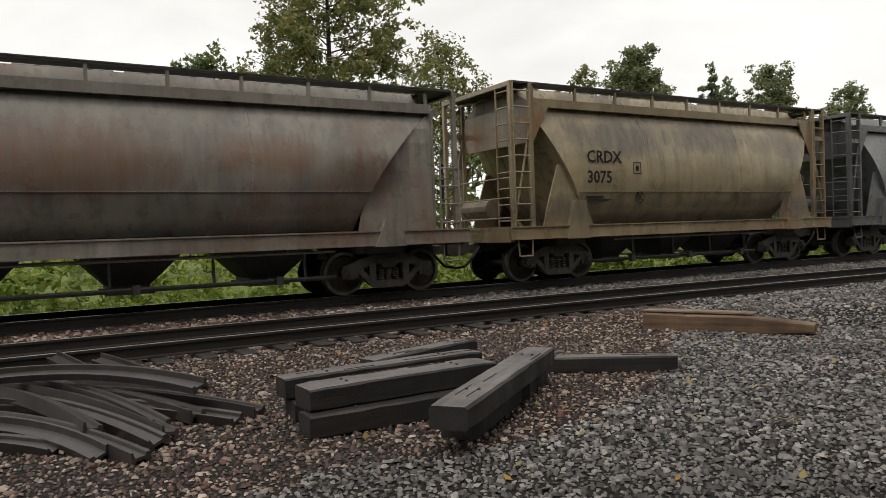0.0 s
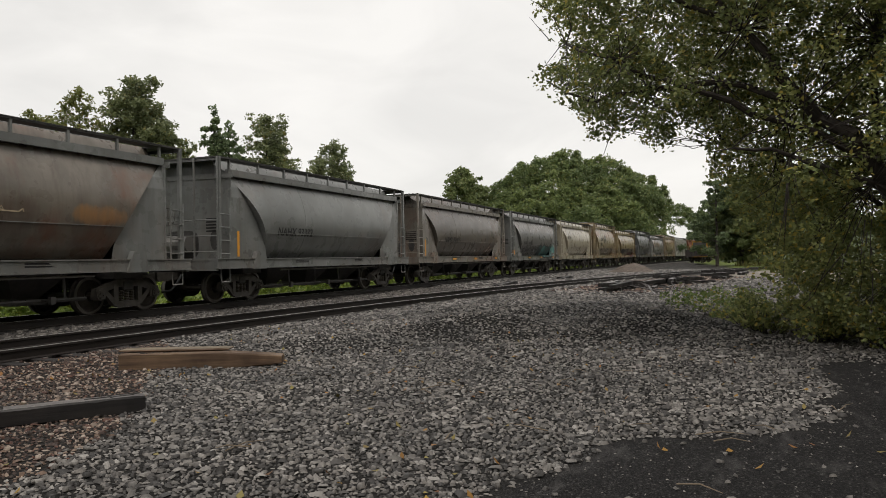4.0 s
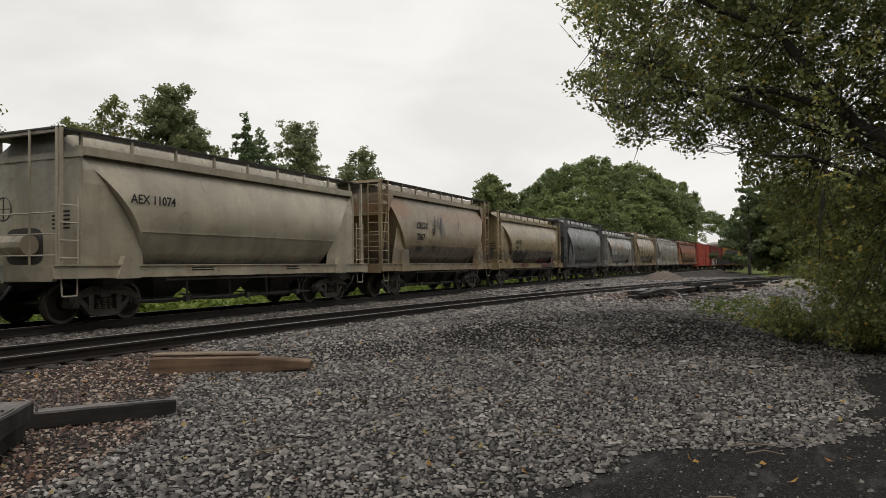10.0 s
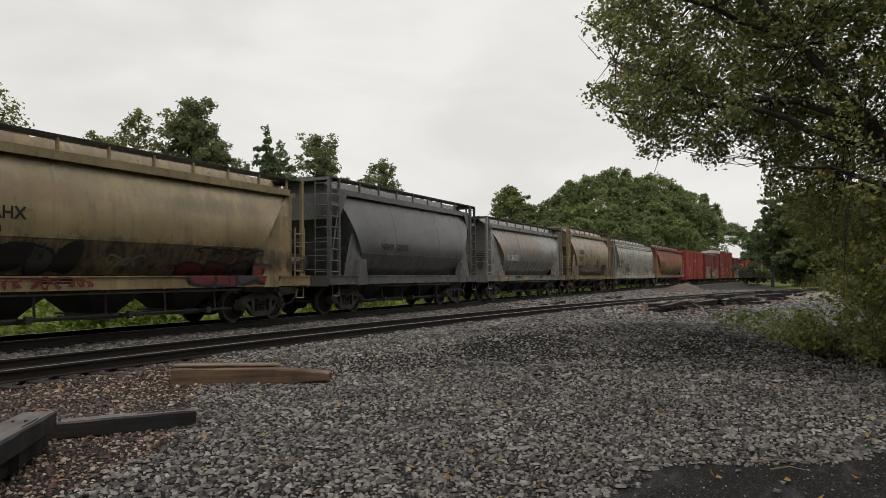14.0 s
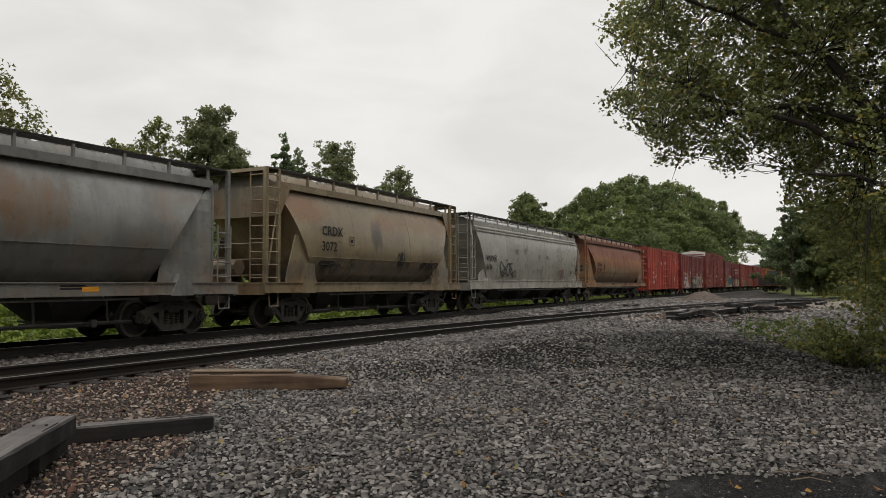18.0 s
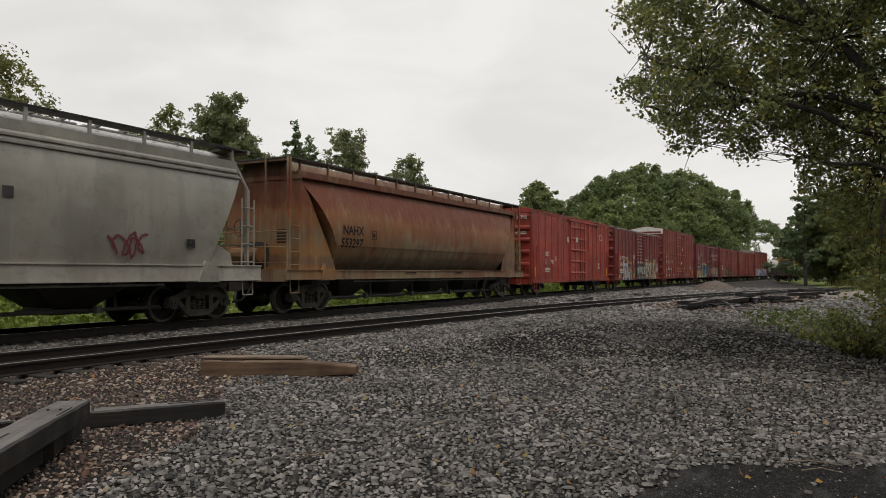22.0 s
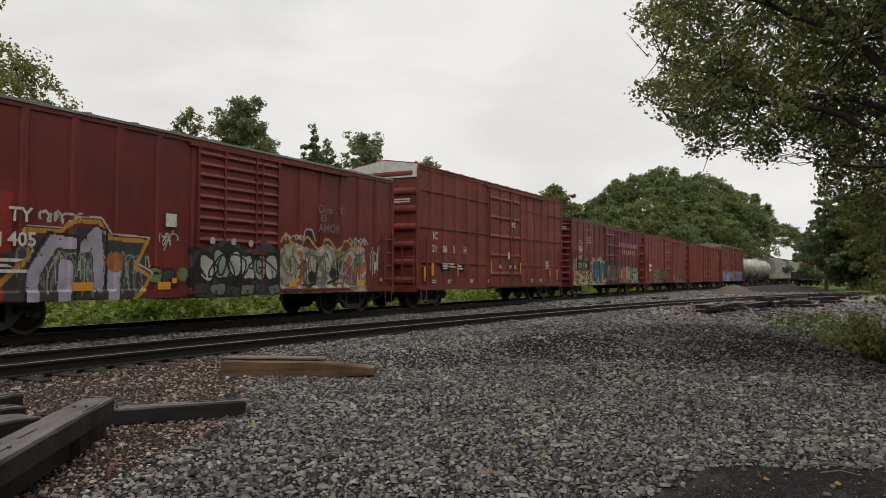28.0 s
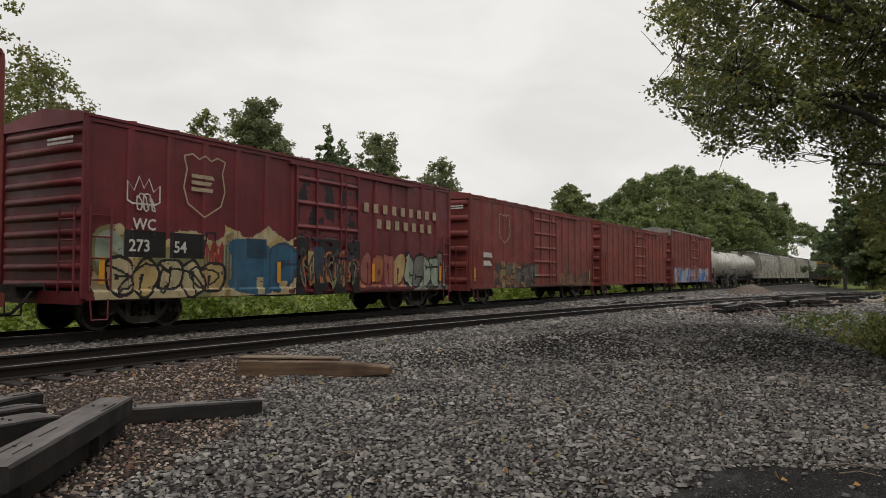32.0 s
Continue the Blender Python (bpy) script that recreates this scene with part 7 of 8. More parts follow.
def near_tree():
    """The large tree that hangs over the gravel: leaning limbs, clumped foliage."""
    rng = np.random.default_rng(21)
    tr = thing("overhanging_tree", "large dark green leafy tree overhanging the gravel", "tree", pose(0, 0, 0))
    b = Build()

    def limb(pts, r0, r1):
        fine = [pts[0]]
        for p, q in zip(pts, pts[1:]):
            for u in (0.34, 0.67, 1.0):
                fine.append(tuple(p[j] + (q[j] - p[j]) * u + (rng.normal() * 0.05 if u < 1 else 0) for j in range(3)))
        pts = fine
        for i in range(len(pts) - 1):
            k0, k1 = i / (len(pts) - 1), (i + 1) / (len(pts) - 1)
            b.rod(pts[i], pts[i + 1], r0 + (r1 - r0) * k0, 8, 0, r0 + (r1 - r0) * k1)

    limbs = [
        [(14.6, -4.0, -0.2), (14.3, -3.4, 1.6), (13.9, -2.5, 3.0), (13.5, -1.5, 4.0), (13.2, -0.6, 5.2), (13.0, 0.4, 6.6), (12.9, 1.0, 8.2)],
        [(13.9, -2.5, 3.0), (13.0, -1.2, 3.6), (12.4, 0.1, 4.1), (12.0, 1.2, 4.6), (11.8, 2.0, 4.9)],
        [(13.5, -1.5, 4.0), (13.3, -0.2, 4.4), (13.2, 0.9, 4.4), (13.1, 1.8, 4.2), (13.0, 2.3, 4.4)],
        [(13.2, -0.6, 5.2), (12.6, 0.6, 5.8), (12.2, 1.6, 6.2), (12.0, 2.3, 6.6)],
        [(14.3, -3.4, 1.6), (13.2, -2.4, 2.6), (12.4, -1.2, 3.0), (11.9, -0.4, 3.1)],
        [(14.6, -4.2, -0.2), (15.4, -5.0, 2.5), (15.2, -5.2, 5.0), (14.6, -5.0, 8.0)],
        [(14.3, -3.4, 1.6), (15.6, -2.4, 2.8), (16.2, -1.2, 3.4), (16.4, -0.2, 3.8)],
        [(13.9, -2.5, 3.0), (13.8, -2.6, 5.0), (13.4, -2.4, 7.2), (13.0, -2.0, 9.0)],
    ]
    for i, pts in enumerate(limbs):
        limb(pts, (0.17, 0.07, 0.06, 0.05, 0.07, 0.14, 0.06, 0.06)[i], 0.018)
    axis = np.array([p for pts in limbs for p in pts])
    ys = (-7, -1.15, -0.8, -0.45, -0.15, 0.1, 0.4, 0.9, 1.25, 1.6, 2.0, 2.35, 2.6, 2.85)
    lows = (0.2, 0.35, 1.5, 2.45, 2.95, 3.45, 3.7, 3.3, 3.75, 3.65, 3.75, 4.4, 4.65, 5.0)
    pts = []
    while len(pts) < 6900:
        x, y, z = rng.uniform(11.2, 17.0), rng.uniform(-6.5, 3.4), rng.uniform(0.3, 9.0)
        ys_here = y * 13.2 / x        # the crown keeps one outline as seen along the track
        low = float(np.interp(ys_here, ys, lows))
        zz = 1.55 + (z - 1.55) * 13.2 / x
        rim = 2.60 + 0.22 * math.sin(4.2 * zz + 0.6) + 0.25 * noise.noise((0, 0, zz * 2.2))
        if zz < low + 0.15 * noise.noise((y * 3, 0, 4)) or ys_here > rim:
            continue
        edge = max(smooth(0.9, 0.0, zz - low) * smooth(-0.3, 0.2, ys_here), smooth(0.8, 0.0, rim - ys_here))
        if noise.noise((x * 1.1, y * 1.1, z * 1.1)) < -0.30 + 0.30 * edge and ys_here > -0.2:
            continue
        if x < 12.0 and z < 2.6:
            continue
        if ys_here < -0.3 and zz < 3.8 and noise.noise((x * 1.1, y * 1.1, z * 1.1)) < -0.14:
            continue
        if x < 13.3 and -2.4 < ys_here < 0.1 and 2.9 < zz < 5.4 and rng.uniform() < 0.75:
            continue
        if rng.uniform() < (0.35 if ys_here > 0.8 else 0.0) * smooth(6.0, 7.5, zz):
            continue
        pts.append((x, y, z))
    pts = np.array(pts)
    back = []
    while len(back) < 2300:      # the dense back of the crown
        x, y, z = rng.uniform(14.8, 17.6), rng.uniform(-7.0, 1.0), rng.uniform(0.3, 10.0)
        ys_here, zz = y * 13.2 / x, 1.55 + (z - 1.55) * 13.2 / x
        if ys_here < 0.55 and zz > float(np.interp(ys_here, ys, lows)) + 0.35:
            back.append((x, y, z))
    for p in pts[::3]:
        q = axis[np.argmin(((axis - p) ** 2).sum(1))]
        if np.linalg.norm(p - q) > 1.3:
            q = p + (q - p) * 1.3 / np.linalg.norm(p - q)
        mid = (p + q) / 2 + rng.normal(size=3) * 0.10
        b.rod(q, mid, 0.011, 4, 0, 0.008)
        b.rod(mid, p, 0.008, 4, 0, 0.003)
    for p, q in (((13.0, 2.55, 5.9), (12.9, 2.95, 6.15)), ((12.9, 2.5, 5.3), (12.8, 2.85, 5.75)), ((12.9, 1.45, 3.75), (12.85, 1.62, 3.25))):
        b.rod(p, q, 0.012, 4, 0, 0.004)      # bare twig ends that stick out of the leaves
    part("trunk", b, M["bark"], tr, "dark leaning trunk with spreading limbs")
    c = np.concatenate([clumps(rng, pts, 0.25, 31), clumps(rng, back, 0.36, 26)])
    c[:, 2] -= rng.uniform(0, 0.10, len(c))
    v, f = leaf_sheet(rng, c, 0.066, 0.5, True)
    part("crown", big_mesh("crown", v, f, [M["leaf_dark"]]), None, tr, "dark green crown with a few yellow leaves")


def bush_bank():
    rng = np.random.default_rng(33)
    for i, (x, y, h, r, n) in enumerate(((15.6, -0.9, 0.9, 0.75, 30), (17.4, -0.5, 0.75, 0.9, 30), (14.6, -1.9, 1.0, 0.8, 34), (16.6, -1.9, 1.3, 1.0, 40), (19.2, -0.7, 0.7, 0.9, 24),
                                         (13.6, -2.7, 0.8, 0.7, 26), (18.6, -2.2, 1.4, 1.1, 36), (15.0, -3.4, 1.4, 1.1, 36))):
        bu = thing("bush", "leafy green bush at the gravel's edge", "bush", pose(x, y, -0.02), group="bushes under the tree")
        b = Build()
        pts = []
        for k in range(n):
            a, e = rng.uniform(0, 6.28), rng.uniform(0.0, 1.0)
            p = Vector((r * math.cos(a) * e, r * math.sin(a) * e, h * rng.uniform(0.35, 1.0) * (1.15 - 0.5 * e)))
            b.rod((p.x * 0.25, p.y * 0.25, -0.05), p, 0.010, 4, 0, 0.004)
            for u in (0.45, 0.7, 1.0):
                pts.append(tuple(Vector((p.x * (0.25 + 0.75 * u), p.y * (0.25 + 0.75 * u), p.z * u))))
        part("stalk", b, M["bark"], bu)
        v, f = leaf_sheet(rng, clumps(rng, pts, 0.17, 14), 0.075, 0.5, True)
        part("foliage", big_mesh("foliage", v, f, [M["leaf_dark"]]), None, bu)
    pts = np.stack([rng.uniform(17, 24, 260), rng.uniform(-1.2, 1.2, 260), np.full(260, 0.1)], 1)
    pts[:, 2] += rng.uniform(0, 0.55, 260)
    v, f = leaf_sheet(rng, clumps(rng, pts, 0.12, 7), 0.07, 0.4, True)
    stuff("weeds", v, f, M["leaf_mid"], "thin green weeds on the gravel bank", "weeds")


M["turf"] = plain("rough_hill_turf", (0.05, 0.07, 0.022), 0.9, 0, 0.4, 0.3)
background_trees()
hill_woods()
undergrowth()
woods_behind()
near_tree()
bush_bank()


# ---- loose things on the gravel ----
def timber(name, m, size, mats, label, category, seed, split=False):
    """A squared timber with worn edges, checks along its faces and a slightly bent shape."""
    rnd = random.Random(seed)
    L, w, h = size
    b = Build()
    n = 14
    rings = []
    for i in range(n + 1):
        x = (i / n - 0.5) * L
        c = 0.012 + 0.010 * rnd.random()
        dy, dz = 0.0015 * rnd.uniform(-1, 1), 0.0015 * rnd.uniform(-1, 1)
        hy, hz = w / 2 + 0.0015 * rnd.uniform(-1, 1), h / 2 + 0.0015 * rnd.uniform(-1, 1)
        if split and i > n - 5:
            hz *= 1 - 0.10 * (i - n + 5)
        if i in (0, n):
            hy, hz = hy - 0.008, hz - 0.008
        rings.append([(x, dy + y, dz + z) for y, z in ((-hy + c, -hz), (hy - c, -hz), (hy, -hz + c), (hy, hz - c), (hy - c, hz), (-hy + c, hz), (-hy, hz - c), (-hy, -hz + c))])
    b.loft(rings)
    # Upper faces take the second material, all other faces the first.
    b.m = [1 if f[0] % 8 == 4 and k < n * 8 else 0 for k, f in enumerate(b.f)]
    ob = solid(name, b, mats, label, category, m, group="loose railway ties")
    if h < 0.1 or m.translation.x > 20:
        return ob
    for k in range(4):
        x, y = rnd.uniform(-0.46, 0.3) * L, rnd.uniform(-0.4, 0.4) * w
        g = Build().box(x, x + rnd.uniform(0.15, 0.4), y, y + 0.006, h / 2 - 0.004, h / 2 + 0.0065)
        part("crack", g, M["black"], ob, "dark drying crack")
    for k in (-0.3, 0.3):
        for q in (-0.05, 0.05):
            g = Build().rod((k * L, q, h / 2 - 0.005), (k * L, q, h / 2 + 0.012), 0.013, 6)
            part("spike_hole", g, M["black"], ob)
    return ob


def lay(a, b, top, w, h, mats, label, seed, name="railway_tie", split=False, category="railway tie"):
    """A timber whose axis runs from a to b in plan, its upper face at the height top."""
    m = pose((a[0] + b[0]) / 2, (a[1] + b[1]) / 2, top - h / 2, 0, 0, math.degrees(math.atan2(b[1] - a[1], b[0] - a[0])))
    return timber(name, m, (math.hypot(b[0] - a[0], b[1] - a[1]), w, h), mats, label, category, seed, split)


# DARK pairs near-black sides with a grey top face.
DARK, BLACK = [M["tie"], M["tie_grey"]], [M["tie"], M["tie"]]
lay((2.22, 5.40), (4.30, 5.38), 0.19, 0.28, 0.19, BLACK, "black creosoted tie at the bottom of a stack", 1)
lay((2.30, 5.96), (4.45, 5.98), 0.19, 0.26, 0.19, BLACK, "dark tie under the back of the stack", 2)
lay((2.25, 6.04), (4.28, 6.10), 0.375, 0.25, 0.185, DARK, "dark tie with a paler grey top, on the stack", 3)
lay((2.26, 5.53), (4.06, 5.58), 0.375, 0.34, 0.185, DARK, "dark tie with a pale grey top, on the stack", 4)
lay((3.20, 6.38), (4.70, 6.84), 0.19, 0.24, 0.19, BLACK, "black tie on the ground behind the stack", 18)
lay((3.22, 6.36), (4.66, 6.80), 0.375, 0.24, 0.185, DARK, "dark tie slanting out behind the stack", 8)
lay((2.84, 4.26), (4.90, 5.84), 0.37, 0.30, 0.18, DARK, "dark tie with a grey top, lying askew against the stack", 5)
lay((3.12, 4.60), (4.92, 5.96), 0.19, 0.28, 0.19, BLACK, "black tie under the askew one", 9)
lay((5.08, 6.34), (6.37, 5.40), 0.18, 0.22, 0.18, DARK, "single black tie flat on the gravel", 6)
lay((8.50, 7.86), (9.46, 5.76), 0.25, 0.26, 0.25, [M["tie_brown"], M["tie_brown"]], "split brown timber lying on the gravel", 7, "brown_timber", True, "timber")
lay((8.66, 8.00), (9.30, 6.55), 0.288, 0.32, 0.035, [M["tie_brown"], M["tie_tan"]], "thin pale board split off a brown timber", 17, "split_board", False, "board")


def scrap_rail(pts, label, seed):
    """A bent length of scrap rail: head, web and foot swept along a curve, lying on its side."""
    prof = [(-0.06, -0.07), (0.06, -0.07), (0.06, -0.055), (0.012, -0.04), (0.012, 0.035), (0.034, 0.045), (0.034, 0.075), (-0.034, 0.075), (-0.034, 0.045), (-0.012, 0.035), (-0.012, -0.04), (-0.06, -0.055)]
    rnd = random.Random(seed)
    roll = radians(rnd.choice((70, 85, 100, 250)))
    b = Build()
    rings = []
    n = 14
    p = [Vector(q) for q in pts]
    for i in range(n + 1):
        t = i / n
        c = (1 - t) ** 2 * p[0] + 2 * t * (1 - t) * p[1] + t * t * p[2]
        d = (2 * (1 - t) * (p[1] - p[0]) + 2 * t * (p[2] - p[1])).normalized()
        s = d.cross(Vector((0, 0, 1))).normalized()
        u = s.cross(d)
        rings.append([c + (y * math.cos(roll) - z * math.sin(roll)) * s + (y * math.sin(roll) + z * math.cos(roll)) * u for y, z in prof])
    b.loft(rings)
    return solid("scrap_rail", b, [M["scrap"]], label, "scrap rail", group="scrap rails in a heap")


def scrap_heap():
    m = Nodes("dull_scrap_steel")
    c = m.mix(m.noise(2.5, 6), (0.10, 0.09, 0.088), (0.03, 0.026, 0.025))
    c = m.mix(m.ramp(m.noise(7, 4), [(0.5, 0.0), (0.75, 0.4)]), c, (0.05, 0.03, 0.022))
    M["scrap"] = m.finish(c, 0.38, m.noise(30, 3), 0.25, 0.005, 0.3)
    rows = [
        ((-0.9, 7.8, 0.32), (0.85, 8.75, 0.36), (1.68, 6.46, 0.30)),
        ((0.6, 8.3, 0.12), (1.4, 7.4, 0.16), (2.11, 6.21, 0.07)),
        ((0.4, 7.9, 0.11), (1.1, 7.1, 0.14), (1.88, 6.05, 0.06)),
        ((0.3, 8.6, 0.18), (1.2, 7.5, 0.16), (1.61, 6.29, 0.10)),
        ((0.4, 8.6, 0.20), (1.0, 7.6, 0.18), (1.29, 6.09, 0.11)),
        ((0.2, 8.5, 0.16), (0.8, 7.6, 0.20), (1.31, 5.87, 0.09)),
        ((-0.1, 8.3, 0.14), (0.7, 7.3, 0.20), (1.21, 5.75, 0.06)),
        ((-0.2, 8.6, 0.22), (0.5, 7.7, 0.22), (0.80, 6.16, 0.14)),
        ((-0.9, 7.9, 0.12), (0.3, 7.3, 0.24), (1.04, 5.45, 0.05)),
        ((-0.9, 7.4, 0.10), (0.3, 7.0, 0.22), (0.81, 5.68, 0.05)),
        ((-1.0, 7.0, 0.08), (0.0, 6.7, 0.14), (0.55, 6.06, 0.05)),
        ((0.72, 9.8, 0.24), (0.85, 9.2, 0.22), (1.05, 8.3, 0.16)),
        ((1.15, 9.35, 0.22), (1.35, 8.7, 0.20), (1.62, 7.9, 0.12)),
        ((0.2, 9.0, 0.12), (0.9, 8.5, 0.14), (1.7, 7.6, 0.08)),
        ((-0.8, 8.4, 0.10), (0.3, 7.9, 0.12), (1.1, 6.9, 0.08)),
        ((-0.6, 7.6, 0.05), (0.3, 7.2, 0.07), (1.0, 6.4, 0.05)),
    ]
    for i, r in enumerate(rows):
        scrap_rail(r, "bent dark scrap rail in a heap on the gravel" if i else "long bowed scrap rail on top of the heap", i)


scrap_heap()


def far_piles():
    """Old ties dumped in low heaps beyond the gravel bank."""
    rnd = random.Random(9)
    groups = [(33.0, 4.3, 6, 0.9), (35.5, 3.2, 5, 1.0), (38.6, 3.0, 8, 1.3), (41.5, 1.7, 6, 1.2), (56.5, 0.6, 6, 1.2), (58.0, -0.6, 4, 1.0), (47.5, 0.4, 5, 1.6), (37.8, 11.0, 2, 0.5), (47.5, 9.6, 2, 0.5), (59.0, -4.2, 3, 0.9)]
    for gx, gy, n, spread in groups:
        for i in range(n):
            x, y = gx + rnd.uniform(-1, 1) * spread * 1.4, gy + rnd.uniform(-1, 1) * spread * 0.5
            layer = i // 3
            m = pose(x, y, 0.10 + height(x, y) + 0.17 * layer, 0, rnd.uniform(-3, 3), rnd.uniform(-35, 10) if gy < 9 else -6)
            timber("railway_tie", m, (2.5, 0.22, 0.17), DARK if rnd.random() < 0.6 else BLACK, "old dark tie dumped in a low heap", "railway tie", 100 + i * 7 + int(gx))


far_piles()


def brushwood():
    """Cut poles and dead branches thrown down in front of the ties."""
    rnd = random.Random(5)
    for k in range(14):
        x, y = rnd.uniform(26, 34), rnd.uniform(0.4, 3.4)
        a, ln = rnd.uniform(-0.5, 0.5) + (1.57 if rnd.random() < 0.3 else 0.0), rnd.uniform(1.2, 3.0)
        b = Build()
        p = Vector((0, 0, 0))
        q = Vector((math.cos(a) * ln, math.sin(a) * ln, rnd.uniform(0.0, 0.30)))
        mid = (p + q) / 2 + Vector((0, rnd.uniform(-0.1, 0.1), rnd.uniform(0.02, 0.08)))
        b.rod(p, mid, 0.035, 6, 0, 0.028)
        b.rod(mid, q, 0.028, 6, 0, 0.012)
        for u in (0.6, 0.8):
            w = p.lerp(q, u)
            b.rod(w, w + Vector((rnd.uniform(-0.3, 0.3), rnd.uniform(-0.3, 0.3), rnd.uniform(0.05, 0.25))), 0.012, 4, 0, 0.004)
        solid("dead_branch", b, [M["tie_grey"]], "grey dead branch lying on the gravel bank", "branch", pose(x, y, height(x, y) + 0.05), group="dead branches on the bank")


brushwood()


def stone_pile():
    b = Build()
    rng = np.random.default_rng(2)
    rings = []
    for k, (r, z) in enumerate(((2.5, -0.05), (1.9, 0.22), (1.2, 0.55), (0.5, 0.78), (0.05, 0.84))):
        rings.append([(r * math.cos(a / 16 * 6.283) * rng.uniform(0.9, 1.08) * 1.25, r * math.sin(a / 16 * 6.283) * rng.uniform(0.9, 1.08), z * rng.uniform(0.9, 1.1)) for a in range(16)])
    b.loft(rings)
    m = Nodes("brown_gravel_pile")
    c = m.ramp(m.voronoi(9, out="Color"), [(0.0, (0.05, 0.037, 0.028)), (1.0, (0.15, 0.115, 0.09))])
    solid("gravel_pile", b, [m.finish(c, 0.8, m.voronoi(9), 0.6, 0.05)], "low pile of brown gravel beside the main track", "gravel pile", pose(66.8, 7.9, 0.0))


stone_pile()


def work_train():
    """A dark gondola with a yellow track machine behind it, standing far down the yard."""
    M["yellow"] = paint("yellow_machine_paint", (0.50, 0.27, 0.03), (0.2, 0.10, 0.02), (0.15, 0.07, 0.03), 0.5, 0.5)
    M["dark_gondola"] = paint("black_brown_gondola_paint", (0.035, 0.03, 0.028), (0.02, 0.018, 0.016), (0.07, 0.035, 0.02), 0.6, 0.4)
    g = thing("gondola_car", "dark low-sided gondola railcar parked in the yard", "railcar", pose(118, 4.1, 0.30, 0, 0, 176))
    b = Build()
    b.box(-6, 6, -1.4, 1.4, 0.95, 1.08)
    b.box(-6, 6, -1.45, -1.38, 0.95, 1.95)
    b.box(-6, 6, 1.38, 1.45, 0.95, 1.95)
    b.box(-6.05, -5.97, -1.45, 1.45, 0.95, 1.95)
    b.box(5.97, 6.05, -1.45, 1.45, 0.95, 1.95)
    for i in range(9):
        for y in (-1.5, 1.5):
            b.box(-5.8 + i * 1.45, -5.68 + i * 1.45, min(y, y * 0.96), max(y, y * 0.96), 0.95, 1.95)
    part("gondola_body", b, M["dark_gondola"], g)
    for s in (-1, 1):
        tk = part("truck", TRUCK["bolster"], None, g, at=pose(s * 4.2, 0, 0))
        for k in (-1, 1):
            part("sideframe", TRUCK["sideframe"], None, tk, at=pose(0, k * 1.02, 0))
            part("wheelset", TRUCK["wheelset"], None, tk, at=pose(k * 0.88, 0, WHEEL_R))
    mch = thing("track_machine", "yellow track maintenance machine parked behind the gondola", "machine", pose(128, 4.3, 0.30, 0, 0, 176))
    b = Build()
    b.box(-3, 3, -1.2, 1.2, 0.8, 1.3)
    b.box(-2.8, 0.8, -1.1, 1.1, 1.3, 2.7)
    part("chassis", b, M["yellow"], mch)
    b = Build()
    b.box(1.0, 2.8, -1.2, 1.2, 1.3, 3.4)
    b.box(0.9, 2.9, -1.3, 1.3, 3.4, 3.5)
    part("cab", b, M["yellow"], mch)
    b = Build()
    for y in (-1.21, 1.21):
        b.box(1.2, 2.6, min(y, y * 0.99), max(y, y * 0.99), 2.3, 3.2)
    b.box(2.79, 2.82, -1.0, 1.0, 2.3, 3.2)
    part("cab_window", b, M["black"], mch)
    b = Build()
    b.rod((-1.5, 0, 2.7), (-1.5, 0, 3.3), 0.12, 8)
    b.rod((-2.4, 0.6, 2.7), (0.2, 0.2, 3.6), 0.10, 6)
    part("boom", b, M["yellow"], mch)
    for x in (-2, 2):
        part("wheelset", TRUCK["wheelset"], None, mch, at=pose(x, 0, WHEEL_R))


work_train()


